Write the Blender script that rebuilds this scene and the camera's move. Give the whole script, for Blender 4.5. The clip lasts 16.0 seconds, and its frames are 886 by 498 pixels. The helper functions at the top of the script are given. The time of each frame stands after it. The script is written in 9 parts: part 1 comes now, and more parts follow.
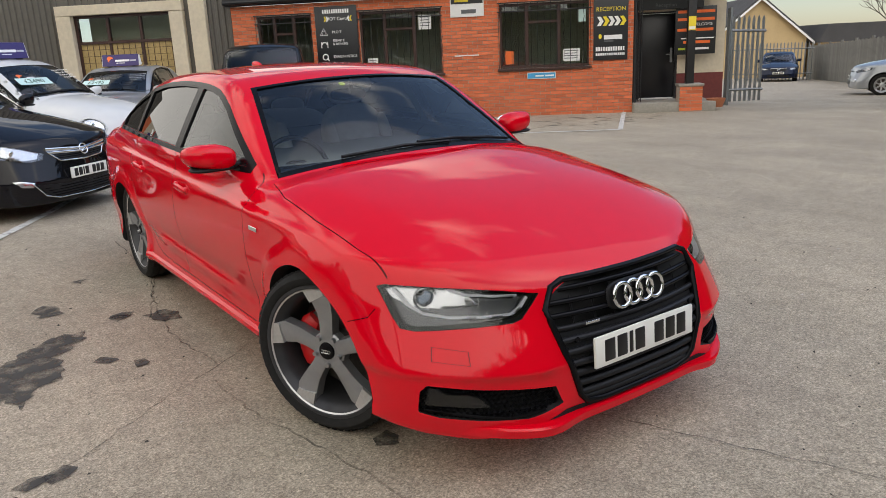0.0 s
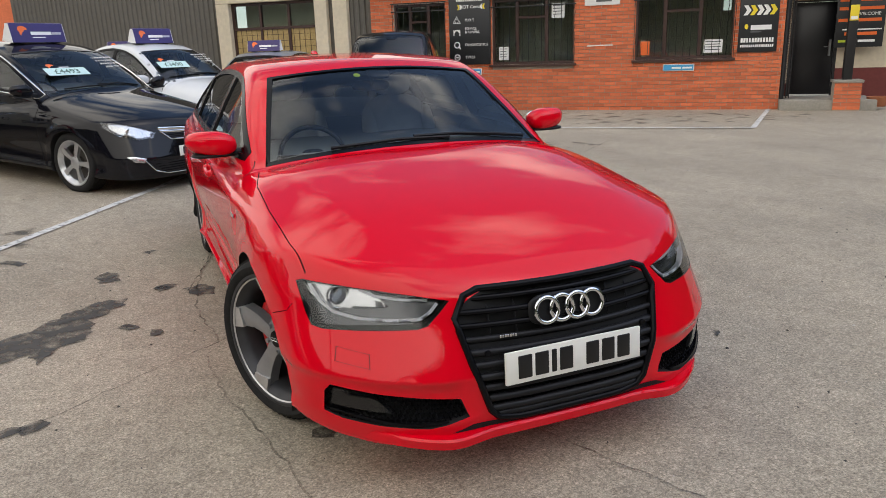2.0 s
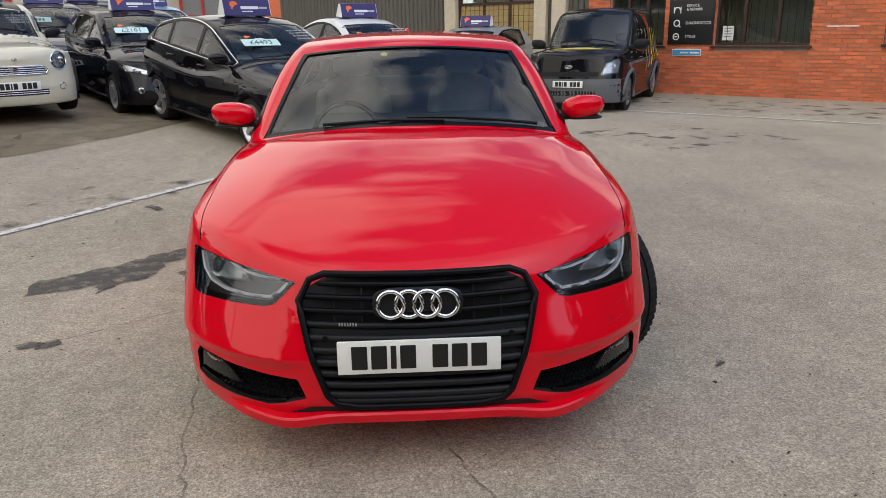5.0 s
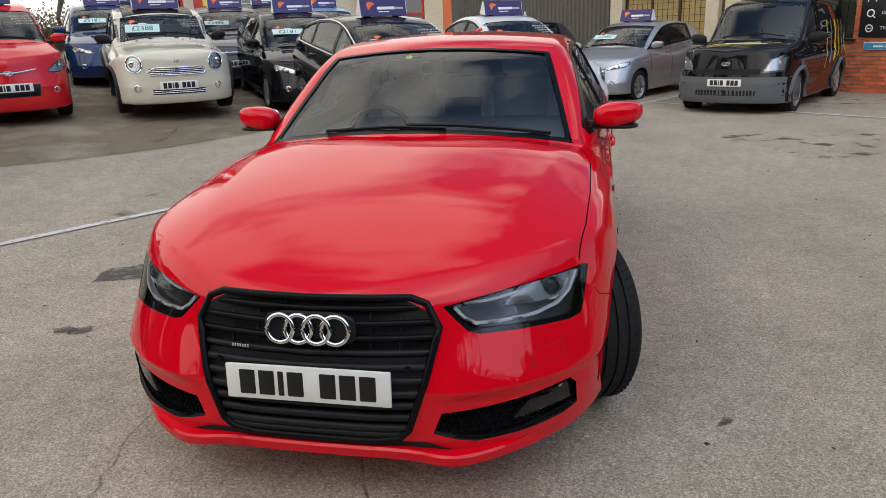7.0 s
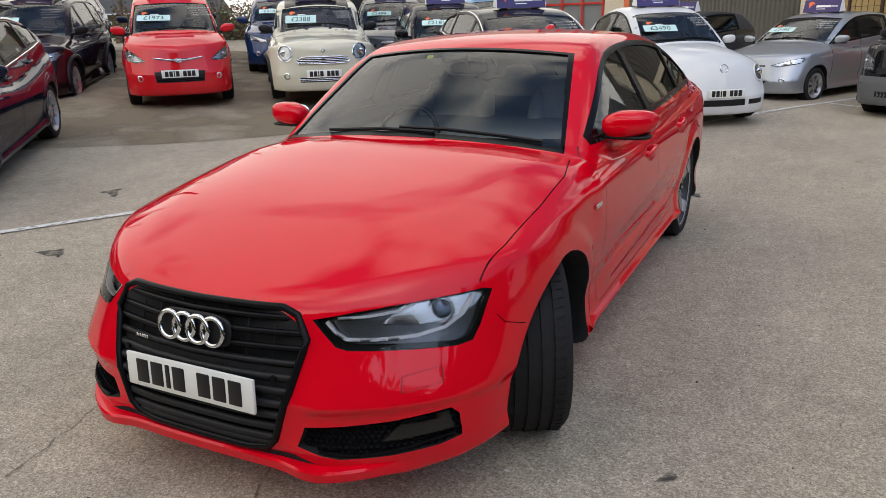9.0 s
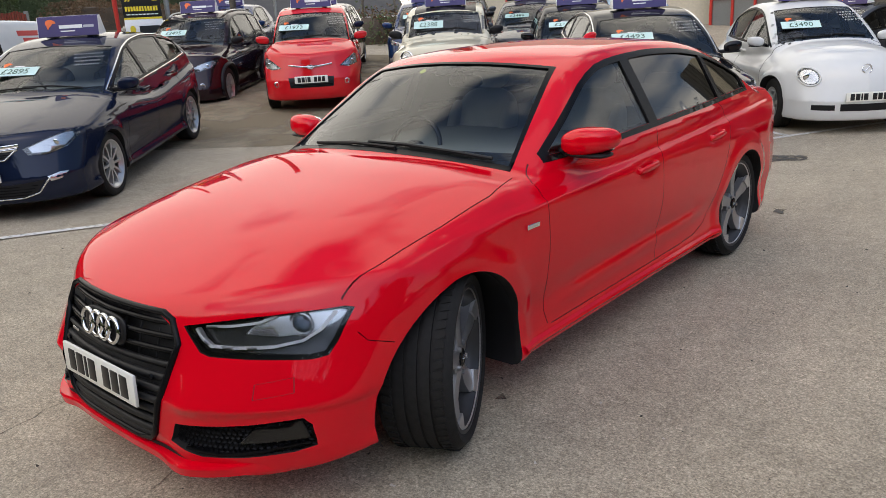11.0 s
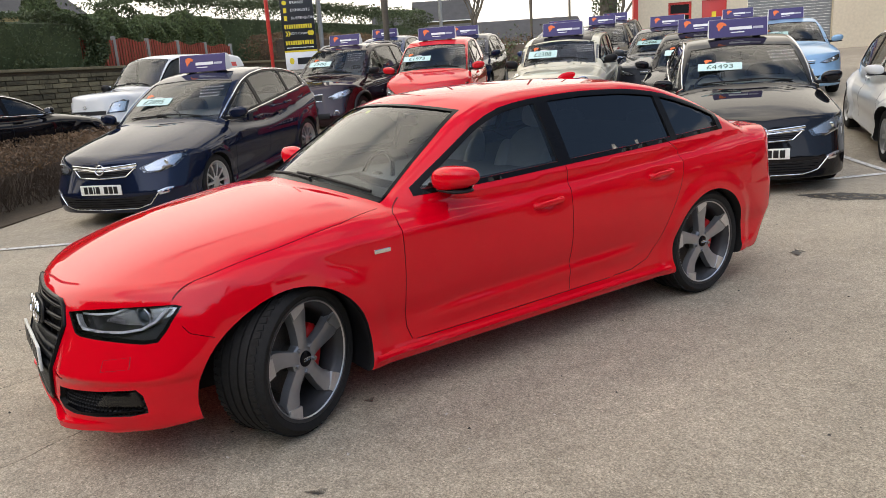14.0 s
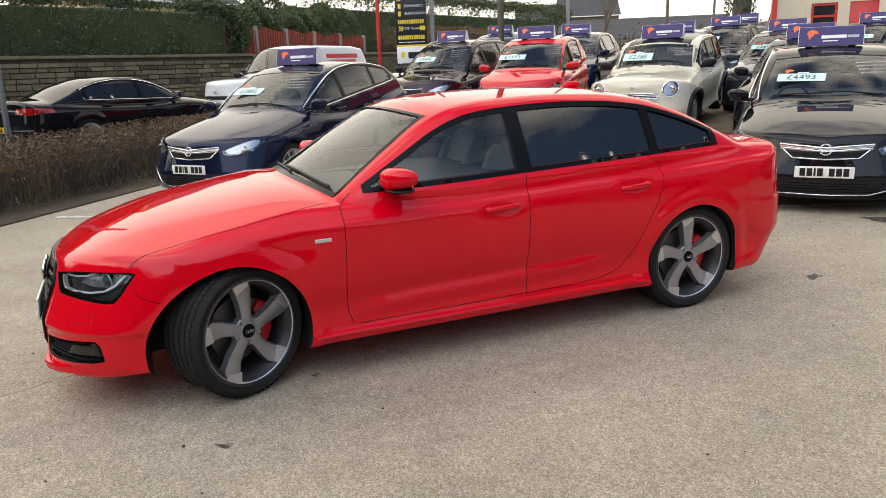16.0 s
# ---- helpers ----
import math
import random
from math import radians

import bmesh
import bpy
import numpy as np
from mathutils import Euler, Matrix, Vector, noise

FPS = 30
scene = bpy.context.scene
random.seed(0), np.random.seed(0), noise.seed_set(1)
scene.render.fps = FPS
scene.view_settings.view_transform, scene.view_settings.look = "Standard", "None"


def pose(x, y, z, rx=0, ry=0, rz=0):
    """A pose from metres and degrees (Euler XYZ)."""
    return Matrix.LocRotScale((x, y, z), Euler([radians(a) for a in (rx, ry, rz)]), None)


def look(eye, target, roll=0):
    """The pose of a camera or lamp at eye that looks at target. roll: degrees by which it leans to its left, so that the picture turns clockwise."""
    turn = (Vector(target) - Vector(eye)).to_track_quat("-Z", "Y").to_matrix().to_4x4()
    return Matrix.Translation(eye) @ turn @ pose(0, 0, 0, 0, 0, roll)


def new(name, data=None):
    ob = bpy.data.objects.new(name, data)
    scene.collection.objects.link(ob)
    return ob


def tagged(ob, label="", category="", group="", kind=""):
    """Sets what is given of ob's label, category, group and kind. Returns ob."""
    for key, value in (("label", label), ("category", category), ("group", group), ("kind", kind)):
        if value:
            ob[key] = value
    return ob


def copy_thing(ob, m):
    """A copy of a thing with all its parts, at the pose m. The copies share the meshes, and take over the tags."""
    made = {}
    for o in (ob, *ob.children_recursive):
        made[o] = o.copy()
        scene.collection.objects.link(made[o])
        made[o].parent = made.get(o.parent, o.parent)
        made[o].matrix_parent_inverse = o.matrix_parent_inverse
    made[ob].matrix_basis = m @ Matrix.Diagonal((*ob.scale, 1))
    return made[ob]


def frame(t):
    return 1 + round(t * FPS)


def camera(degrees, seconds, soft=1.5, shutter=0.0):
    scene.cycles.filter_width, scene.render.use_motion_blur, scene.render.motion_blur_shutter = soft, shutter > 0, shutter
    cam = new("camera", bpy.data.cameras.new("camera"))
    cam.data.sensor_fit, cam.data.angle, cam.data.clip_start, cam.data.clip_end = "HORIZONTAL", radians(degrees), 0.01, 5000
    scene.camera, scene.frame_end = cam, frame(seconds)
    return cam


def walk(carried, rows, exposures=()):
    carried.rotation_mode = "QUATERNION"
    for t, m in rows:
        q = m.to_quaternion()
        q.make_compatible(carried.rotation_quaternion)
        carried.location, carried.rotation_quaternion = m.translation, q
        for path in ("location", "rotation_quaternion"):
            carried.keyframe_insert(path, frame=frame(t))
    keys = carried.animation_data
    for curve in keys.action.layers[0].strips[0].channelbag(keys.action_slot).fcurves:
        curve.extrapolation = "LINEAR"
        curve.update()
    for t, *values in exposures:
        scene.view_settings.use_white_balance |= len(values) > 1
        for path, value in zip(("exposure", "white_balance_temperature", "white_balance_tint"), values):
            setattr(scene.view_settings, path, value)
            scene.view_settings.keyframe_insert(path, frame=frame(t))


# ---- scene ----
cam = camera(62.5, 16.0, soft=0.8)
PATH = [
    (0, (-1.964, -2.499, 1.444), (-0.862, -0.913, 0.924), -2.6),
    (0.5, (-1.786, -2.637, 1.44), (-0.767, -0.998, 0.915), -1.7),
    (1, (-1.605, -2.718, 1.426), (-0.688, -1.019, 0.902), -1.9),
    (1.5, (-1.402, -2.751, 1.425), (-0.588, -1.001, 0.9), -2.0),
    (2, (-1.246, -2.816, 1.441), (-0.511, -1.035, 0.906), -1.9),
    (2.5, (-1.015, -2.907, 1.432), (-0.379, -1.093, 0.88), -0.8),
    (3, (-0.816, -2.982, 1.434), (-0.274, -1.143, 0.865), -1.3),
    (3.5, (-0.606, -2.976, 1.438), (-0.177, -1.105, 0.877), -1.4),
    (4, (-0.416, -3.015, 1.453), (-0.112, -1.121, 0.889), -0.9),
    (4.5, (-0.181, -3.058, 1.451), (0.012, -1.153, 0.874), -0.0),
    (5, (-0.015, -3.037, 1.436), (0.071, -1.125, 0.857), -1.0),
    (5.2, (0.056, -3.001, 1.427), (0.088, -1.086, 0.849), -1.5),
    (7.3, (0.948, -2.692, 1.452), (0.482, -0.835, 0.874), -2.1),
    (7.5, (1.023, -2.648, 1.459), (0.521, -0.801, 0.881), -2.2),
    (8, (1.254, -2.578, 1.46), (0.642, -0.763, 0.882), -2.0),
    (8.5, (1.477, -2.514, 1.471), (0.732, -0.75, 0.892), -1.7),
    (9, (1.634, -2.355, 1.465), (0.76, -0.656, 0.876), -1.8),
    (9.5, (1.815, -2.208, 1.479), (0.822, -0.574, 0.892), -2.0),
    (10, (2.048, -2.075, 1.491), (0.943, -0.511, 0.914), -2.4),
    (10.2, (2.13, -2.03, 1.504), (0.991, -0.49, 0.927), -2.6),
    (12.3, (2.919, -1.494, 1.501), (1.492, -0.206, 0.949), -4.0),
    (12.5, (2.994, -1.43, 1.504), (1.548, -0.161, 0.956), -4.0),
    (13, (3.227, -1.343, 1.534), (1.726, -0.133, 1.003), -3.9),
    (13.5, (3.492, -1.239, 1.547), (1.936, -0.091, 1.036), -4.3),
    (14, (3.675, -1.102, 1.538), (2.065, -0.019, 1.052), -4.0),
    (14.5, (3.857, -0.943, 1.559), (2.196, 0.064, 1.082), -3.3),
    (15, (4.086, -0.788, 1.563), (2.384, 0.141, 1.073), -3.0),
    (15.5, (4.247, -0.623, 1.559), (2.501, 0.219, 1.066), -2.8),
    (16, (4.365, -0.406, 1.57), (2.582, 0.359, 1.086), -2.2),
]
walk(cam, [(t, look(eye, target, roll)) for t, eye, target, roll in PATH],
     [(0, 0.46, 6600, 10), (5, 0.42, 6550, 10), (7.5, 0.34, 6550, 10), (10, 0.44, 6700, 10), (13, 0.64, 6950, 10), (16, 0.84, 7150, 10)])

# ---- light: bright, thinly clouded winter sky with a weak broad sun ----
SUN_EL, SUN_AZ = 56.0, 142.0
world = bpy.data.worlds.new("sky")
scene.world = world
world.use_nodes = True
wn, wl = world.node_tree.nodes, world.node_tree.links
wn.clear()
sky = wn.new("ShaderNodeTexSky")
sky.sky_type, sky.sun_disc = "NISHITA", False
sky.sun_elevation, sky.sun_rotation = radians(SUN_EL), radians(SUN_AZ)
sky.air_density, sky.dust_density, sky.ozone_density = 1.0, 0.6, 1.5
wtc = wn.new("ShaderNodeTexCoord")
wmap = wn.new("ShaderNodeMapping")
wmap.inputs["Scale"].default_value = (1.0, 1.0, 2.6)
cloud = wn.new("ShaderNodeTexNoise")
cloud.inputs["Scale"].default_value, cloud.inputs["Detail"].default_value, cloud.inputs["Roughness"].default_value = 1.7, 6.0, 0.55
cramp = wn.new("ShaderNodeValToRGB")
cramp.color_ramp.elements[0].position, cramp.color_ramp.elements[1].position = 0.45, 0.59
wmix = wn.new("ShaderNodeMixRGB")
wmix.inputs["Color2"].default_value = (11.6, 11.2, 10.5, 1)
wbg = wn.new("ShaderNodeBackground")
wbg.inputs["Strength"].default_value = 0.1
wout = wn.new("ShaderNodeOutputWorld")
wl.new(wtc.outputs["Generated"], wmap.inputs["Vector"])
wl.new(wmap.outputs["Vector"], cloud.inputs["Vector"])
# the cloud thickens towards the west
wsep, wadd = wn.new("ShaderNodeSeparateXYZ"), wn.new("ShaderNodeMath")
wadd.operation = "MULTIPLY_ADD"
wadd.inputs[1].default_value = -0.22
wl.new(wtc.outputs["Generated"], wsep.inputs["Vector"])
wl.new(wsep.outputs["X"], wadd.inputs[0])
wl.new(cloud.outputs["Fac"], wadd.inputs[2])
# and thins out overhead
whigh = wn.new("ShaderNodeMath")
whigh.operation = "MULTIPLY_ADD"
whigh.inputs[1].default_value = -0.16
wl.new(wsep.outputs["Z"], whigh.inputs[0])
wl.new(wadd.outputs[0], whigh.inputs[2])
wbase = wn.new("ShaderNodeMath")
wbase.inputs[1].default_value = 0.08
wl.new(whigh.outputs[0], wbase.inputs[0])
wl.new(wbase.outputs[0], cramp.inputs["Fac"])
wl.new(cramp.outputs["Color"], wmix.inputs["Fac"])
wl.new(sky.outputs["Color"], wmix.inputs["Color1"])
# the veiled sun: the cloud grows brighter towards it
wdot, wpow, wgain, wlit = wn.new("ShaderNodeVectorMath"), wn.new("ShaderNodeMath"), wn.new("ShaderNodeMath"), wn.new("ShaderNodeVectorMath")
wdot.operation, wpow.operation, wgain.operation, wlit.operation = "DOT_PRODUCT", "POWER", "MULTIPLY_ADD", "SCALE"
wdot.inputs[1].default_value = (math.sin(radians(SUN_AZ)) * math.cos(radians(SUN_EL)), math.cos(radians(SUN_AZ)) * math.cos(radians(SUN_EL)), math.sin(radians(SUN_EL)))
wpow.inputs[1].default_value = 2.5
wgain.inputs[1].default_value, wgain.inputs[2].default_value = 1.45, 0.90
wpow.use_clamp = True
wl.new(wtc.outputs["Generated"], wdot.inputs[0])
wl.new(wdot.outputs["Value"], wpow.inputs[0])
wl.new(wpow.outputs[0], wgain.inputs[0])
wl.new(wmix.outputs["Color"], wlit.inputs[0])
wl.new(wgain.outputs[0], wlit.inputs["Scale"])
wl.new(wlit.outputs["Vector"], wbg.inputs["Color"])
wl.new(wbg.outputs["Background"], wout.inputs["Surface"])
sun = new("sun", bpy.data.lights.new("sun", "SUN"))
sun.data.energy, sun.data.angle, sun.data.color = 0.5, radians(90), (1.0, 0.88, 0.74)
# the sky's sun_rotation is clockwise from +y
sdir = Vector((math.sin(radians(SUN_AZ)) * math.cos(radians(SUN_EL)), math.cos(radians(SUN_AZ)) * math.cos(radians(SUN_EL)), math.sin(radians(SUN_EL))))
sun.matrix_world = look(sdir * 60, (0, 0, 0))

# ---- materials ----
def mat(name, base, rough=0.5, metal=0.0, coat=0.0, var=0.15, scale=6.0, bump=0.0, bump_scale=60.0, wear=0.0, rvar=0.0, spec=0.5, rand=0.0):
    """A principled material with colour variation at two scales, wear and fine relief."""
    m = bpy.data.materials.new(name)
    m.use_nodes = True
    n, l = m.node_tree.nodes, m.node_tree.links
    b = n["Principled BSDF"]
    b.inputs["Roughness"].default_value, b.inputs["Metallic"].default_value = rough, metal
    b.inputs["Coat Weight"].default_value, b.inputs["Coat Roughness"].default_value = coat, 0.012
    b.inputs["Specular IOR Level"].default_value = spec
    tc = n.new("ShaderNodeTexCoord")
    big, small = n.new("ShaderNodeTexNoise"), n.new("ShaderNodeTexNoise")
    big.inputs["Scale"].default_value, big.inputs["Detail"].default_value = scale * 0.25, 5.0
    small.inputs["Scale"].default_value, small.inputs["Detail"].default_value = scale * 4, 3.0
    for t in (big, small):
        l.new(tc.outputs["Object"], t.inputs["Vector"])
    add = n.new("ShaderNodeMath")
    add.operation = "ADD"
    l.new(big.outputs["Fac"], add.inputs[0])
    l.new(small.outputs["Fac"], add.inputs[1])
    mr = n.new("ShaderNodeMapRange")
    mr.inputs["From Min"].default_value, mr.inputs["From Max"].default_value = 0.6, 1.4
    mr.inputs["To Min"].default_value, mr.inputs["To Max"].default_value = 1 - var, 1 + var
    l.new(add.outputs[0], mr.inputs["Value"])
    last = mr.outputs["Result"]
    if rand:
        oi, rr, mu = n.new("ShaderNodeObjectInfo"), n.new("ShaderNodeMapRange"), n.new("ShaderNodeMath")
        rr.inputs["To Min"].default_value, rr.inputs["To Max"].default_value = 1 - rand, 1 + rand
        mu.operation = "MULTIPLY"
        l.new(oi.outputs["Random"], rr.inputs["Value"])
        l.new(last, mu.inputs[0])
        l.new(rr.outputs["Result"], mu.inputs[1])
        last = mu.outputs[0]
    hsv = n.new("ShaderNodeHueSaturation")
    hsv.inputs["Color"].default_value = (*base, 1)
    l.new(last, hsv.inputs["Value"])
    l.new(hsv.outputs["Color"], b.inputs["Base Color"])
    if rvar:
        r2 = n.new("ShaderNodeMapRange")
        r2.inputs["From Min"].default_value, r2.inputs["From Max"].default_value = 0.3, 0.7
        r2.inputs["To Min"].default_value, r2.inputs["To Max"].default_value = max(rough - rvar, 0.02), min(rough + rvar, 1)
        l.new(big.outputs["Fac"], r2.inputs["Value"])
        l.new(r2.outputs["Result"], b.inputs["Roughness"])
    if bump:
        bt, bn = n.new("ShaderNodeTexNoise"), n.new("ShaderNodeBump")
        bt.inputs["Scale"].default_value, bt.inputs["Detail"].default_value = bump_scale, 4.0
        l.new(tc.outputs["Object"], bt.inputs["Vector"])
        bn.inputs["Strength"].default_value, bn.inputs["Distance"].default_value = bump, 0.01
        l.new(bt.outputs["Fac"], bn.inputs["Height"])
        l.new(bn.outputs["Normal"], b.inputs["Normal"])
    return m


def glass(name, tint, gloss=0.95, rough=0.0, ior=1.52):
    """Thin pane: tinted see-through with a Fresnel gloss."""
    m = bpy.data.materials.new(name)
    m.use_nodes = True
    n, l = m.node_tree.nodes, m.node_tree.links
    n.clear()
    out, mix = n.new("ShaderNodeOutputMaterial"), n.new("ShaderNodeMixShader")
    tr, gl, fr = n.new("ShaderNodeBsdfTransparent"), n.new("ShaderNodeBsdfGlossy"), n.new("ShaderNodeFresnel")
    tr.inputs["Color"].default_value = (*tint, 1)
    gl.inputs["Color"].default_value = (gloss, gloss, gloss, 1)
    gl.inputs["Roughness"].default_value = rough
    fr.inputs["IOR"].default_value = ior
    l.new(fr.outputs["Fac"], mix.inputs["Fac"])
    l.new(tr.outputs["BSDF"], mix.inputs[1])
    l.new(gl.outputs["BSDF"], mix.inputs[2])
    l.new(mix.outputs["Shader"], out.inputs["Surface"])
    return m


def paint(name, base, coat=1.0, rough=0.35, metal=0.0, var=0.03):
    return mat(name, base, rough, metal, coat, var=var, scale=2.0, rvar=0.03, spec=0.0)


M_RED = paint("red_paint", (0.68, 0.001, 0.012), rough=0.4)
M_RED.node_tree.nodes["Principled BSDF"].inputs["Coat IOR"].default_value = 1.45
M_BLACK = paint("black_paint", (0.006, 0.006, 0.008), rough=0.25)
M_NAVY = paint("navy_paint", (0.007, 0.012, 0.032), rough=0.25, metal=0.2)
M_WHITE = paint("white_paint", (0.64, 0.645, 0.63))
M_CREAM = paint("cream_paint", (0.60, 0.56, 0.43))
M_SILVER = paint("silver_paint", (0.36, 0.38, 0.40), metal=0.6, rough=0.3)
M_GREYBLUE = paint("light_blue_paint", (0.22, 0.38, 0.55), metal=0.3)
M_HOTRED = paint("bright_red_paint", (0.60, 0.012, 0.018))
M_DKBLUE = paint("dark_blue_paint", (0.01, 0.03, 0.10), metal=0.2)
M_DKGREY = paint("dark_grey_paint", (0.04, 0.045, 0.055), metal=0.4)
for dark in (M_BLACK, M_NAVY):
    dark.node_tree.nodes["Principled BSDF"].inputs["Coat IOR"].default_value = 1.38
M_MAROON = paint("dark_maroon_paint", (0.018, 0.006, 0.009), metal=0.2)
M_PIANO = mat("gloss_black_trim", (0.005, 0.005, 0.006), 0.25, var=0.05, spec=0.12)
M_TRIM = mat("black_plastic", (0.010, 0.010, 0.011), 0.45, spec=0.25, var=0.15, bump=0.1, bump_scale=300)
M_DARK = mat("dark_void", (0.006, 0.006, 0.006), 0.9, var=0.1)
M_GREYPLASTIC = mat("grey_plastic", (0.10, 0.105, 0.11), 0.6, var=0.1, bump=0.1, bump_scale=200)
M_RUBBER = mat("tyre_rubber", (0.013, 0.0125, 0.012), 0.8, spec=0.3, var=0.35, scale=12, bump=0.15, bump_scale=150)
M_RIM = mat("titanium_grey_alloy", (0.33, 0.335, 0.345), 0.32, metal=0.7, var=0.1)
M_BARREL = mat("dark_wheel_barrel", (0.05, 0.05, 0.053), 0.45, metal=0.5, var=0.2)
M_GAP = mat("red_shut_gap", (0.10, 0.002, 0.004), 0.6, var=0.05)
M_LINING = mat("grey_cabin_lining", (0.22, 0.22, 0.215), 0.9, var=0.08)
M_RIMCUT = mat("machined_alloy", (0.60, 0.60, 0.60), 0.3, metal=0.8, var=0.12, scale=20)
M_ALLOY = mat("silver_alloy", (0.52, 0.53, 0.54), 0.3, metal=0.8, var=0.1)
M_CHROME = mat("chrome", (0.75, 0.76, 0.77), 0.08, metal=1.0, var=0.03)
M_DISC = mat("brake_disc", (0.12, 0.11, 0.10), 0.45, metal=0.8, var=0.3, scale=30)
M_CALIPER = mat("red_caliper", (0.5, 0.008, 0.01), 0.35, var=0.1)
M_PLATE = mat("white_plate", (0.80, 0.79, 0.72), 0.3, var=0.03)
M_PLATEY = mat("yellow_plate", (0.72, 0.50, 0.03), 0.3, var=0.03)
M_INK = mat("black_ink", (0.008, 0.008, 0.008), 0.4, var=0.05)
M_SEAT = mat("pale_grey_leather", (0.60, 0.585, 0.55), 0.5, var=0.12, bump=0.1)
M_DASH = mat("dark_interior", (0.022, 0.022, 0.024), 0.6, var=0.15)
M_WS = glass("windscreen_glass", (0.82, 0.88, 0.87), ior=1.62)
M_PRIV = glass("privacy_glass", (0.09, 0.105, 0.11), ior=1.7)
M_SIDE = glass("side_glass", (0.80, 0.87, 0.87), ior=1.6)
M_LENS = glass("clear_lens", (0.93, 0.94, 0.95))
M_REFL = mat("lamp_reflector", (0.66, 0.67, 0.69), 0.24, metal=0.85, var=0.05)
M_LAMPDARK = mat("lamp_inner_grey", (0.11, 0.113, 0.118), 0.22, metal=0.75, var=0.1)
M_LAMPMID = mat("lamp_satin_reflector", (0.66, 0.67, 0.68), 0.25, metal=0.8, var=0.08)
M_LED = mat("white_light_guide", (0.85, 0.86, 0.88), 0.25, var=0.03)
M_TAIL = mat("red_lamp_lens", (0.35, 0.004, 0.008), 0.1, coat=1.0, var=0.05)
M_AMBER = mat("amber_lens", (0.7, 0.22, 0.02), 0.2, var=0.05)
M_SIGN = mat("purple_sign", (0.036, 0.021, 0.125), 0.35, var=0.05)
M_ORANGE = mat("orange_shape", (0.85, 0.16, 0.03), 0.4, var=0.05)
M_WTXT = mat("white_print", (0.82, 0.82, 0.80), 0.5, var=0.04)
M_GREYPRINT = mat("pale_grey_print", (0.45, 0.44, 0.50), 0.5, var=0.04)
M_YTXT = mat("yellow_print", (0.80, 0.62, 0.03), 0.5, var=0.04)
M_STICK = mat("price_card", (0.55, 0.74, 0.70), 0.5, var=0.05)
M_GREENINK = mat("dark_green_ink", (0.03, 0.09, 0.06), 0.5, var=0.05)
M_BLUE = mat("blue_plaque", (0.05, 0.33, 0.62), 0.4, var=0.06)
M_YGREEN = mat("yellow_green_disc", (0.45, 0.55, 0.03), 0.5, var=0.05)

# ---- mesh helpers ----
def obj(name, verts, faces, mats, parent=None, label="", smooth=None, fmat=None):
    me = bpy.data.meshes.new(name)
    me.from_pydata([tuple(v) for v in verts], [], [tuple(f) for f in faces])
    for m in mats if isinstance(mats, (list, tuple)) else [mats]:
        me.materials.append(m)
    if fmat is not None:
        me.polygons.foreach_set("material_index", fmat)
    if smooth:
        me.polygons.foreach_set("use_smooth", [True] * len(me.polygons))
        if smooth is not True:
            me.set_sharp_from_angle(angle=radians(smooth))
    me.update()
    ob = new(name, me)
    if parent is not None:
        ob.parent = parent
    return tagged(ob, label)


def part(name, bm, material, parent, label="", smooth=35):
    me = bpy.data.meshes.new(name)
    bm.to_mesh(me)
    bm.free()
    for m in material if isinstance(material, (list, tuple)) else [material]:
        me.materials.append(m)
    if smooth:
        me.polygons.foreach_set("use_smooth", [True] * len(me.polygons))
        me.set_sharp_from_angle(angle=radians(smooth))
    ob = new(name, me)
    ob.parent = parent
    return tagged(ob, label)


def thing(name, label, category, m=None, group="", kind=""):
    ob = tagged(new(name), label, category, group, kind)
    if m is not None:
        ob.matrix_basis = m
    return ob


def bm_box(bm, x0, x1, y0, y1, z0, z1, bevel=0.0, seg=2, m=None):
    r = bmesh.ops.create_cube(bm, size=1, matrix=Matrix.Translation(((x0 + x1) / 2, (y0 + y1) / 2, (z0 + z1) / 2)) @ Matrix.Diagonal((x1 - x0, y1 - y0, z1 - z0, 1)))
    if bevel:
        es = list({e for v in r["verts"] for e in v.link_edges})
        r = bmesh.ops.bevel(bm, geom=es, offset=bevel, segments=seg, affect="EDGES", profile=0.5)
    if m is not None:
        bmesh.ops.transform(bm, matrix=m, verts=list({v for v in r["verts"]}))
    return r["verts"]


def box(name, dims, material, parent, bevel=0.01, label="", m=None, seg=2):
    bm = bmesh.new()
    bm_box(bm, *dims, bevel=bevel, seg=seg, m=m)
    return part(name, bm, material, parent, label)


def tube_bm(bm, pts, r, n=8, closed=False, flat=1.0):
    """A round bar through the points."""
    pts = [Vector(p) for p in pts]
    k, rings = len(pts), []
    up = Vector((0, 0, 1))
    for i, p in enumerate(pts):
        a = pts[(i - 1) % k] if closed or i else p
        b = pts[(i + 1) % k] if closed or i < k - 1 else p
        d = (b - a).normalized()
        s = d.cross(up)
        if s.length < 1e-3:
            s = d.cross(Vector((0, 1, 0)))
        s.normalize()
        t = s.cross(d).normalized()
        rr = r[i] if isinstance(r, (list, tuple)) else r
        rings.append([bm.verts.new(p + (s * math.cos(q) * flat + t * math.sin(q)) * rr) for q in (2 * math.pi * j / n for j in range(n))])
    for i in range(k if closed else k - 1):
        A, B = rings[i], rings[(i + 1) % k]
        for j in range(n):
            bm.faces.new((A[j], A[(j + 1) % n], B[(j + 1) % n], B[j]))
    if not closed:
        bm.faces.new(rings[0][::-1])
        bm.faces.new(rings[-1])


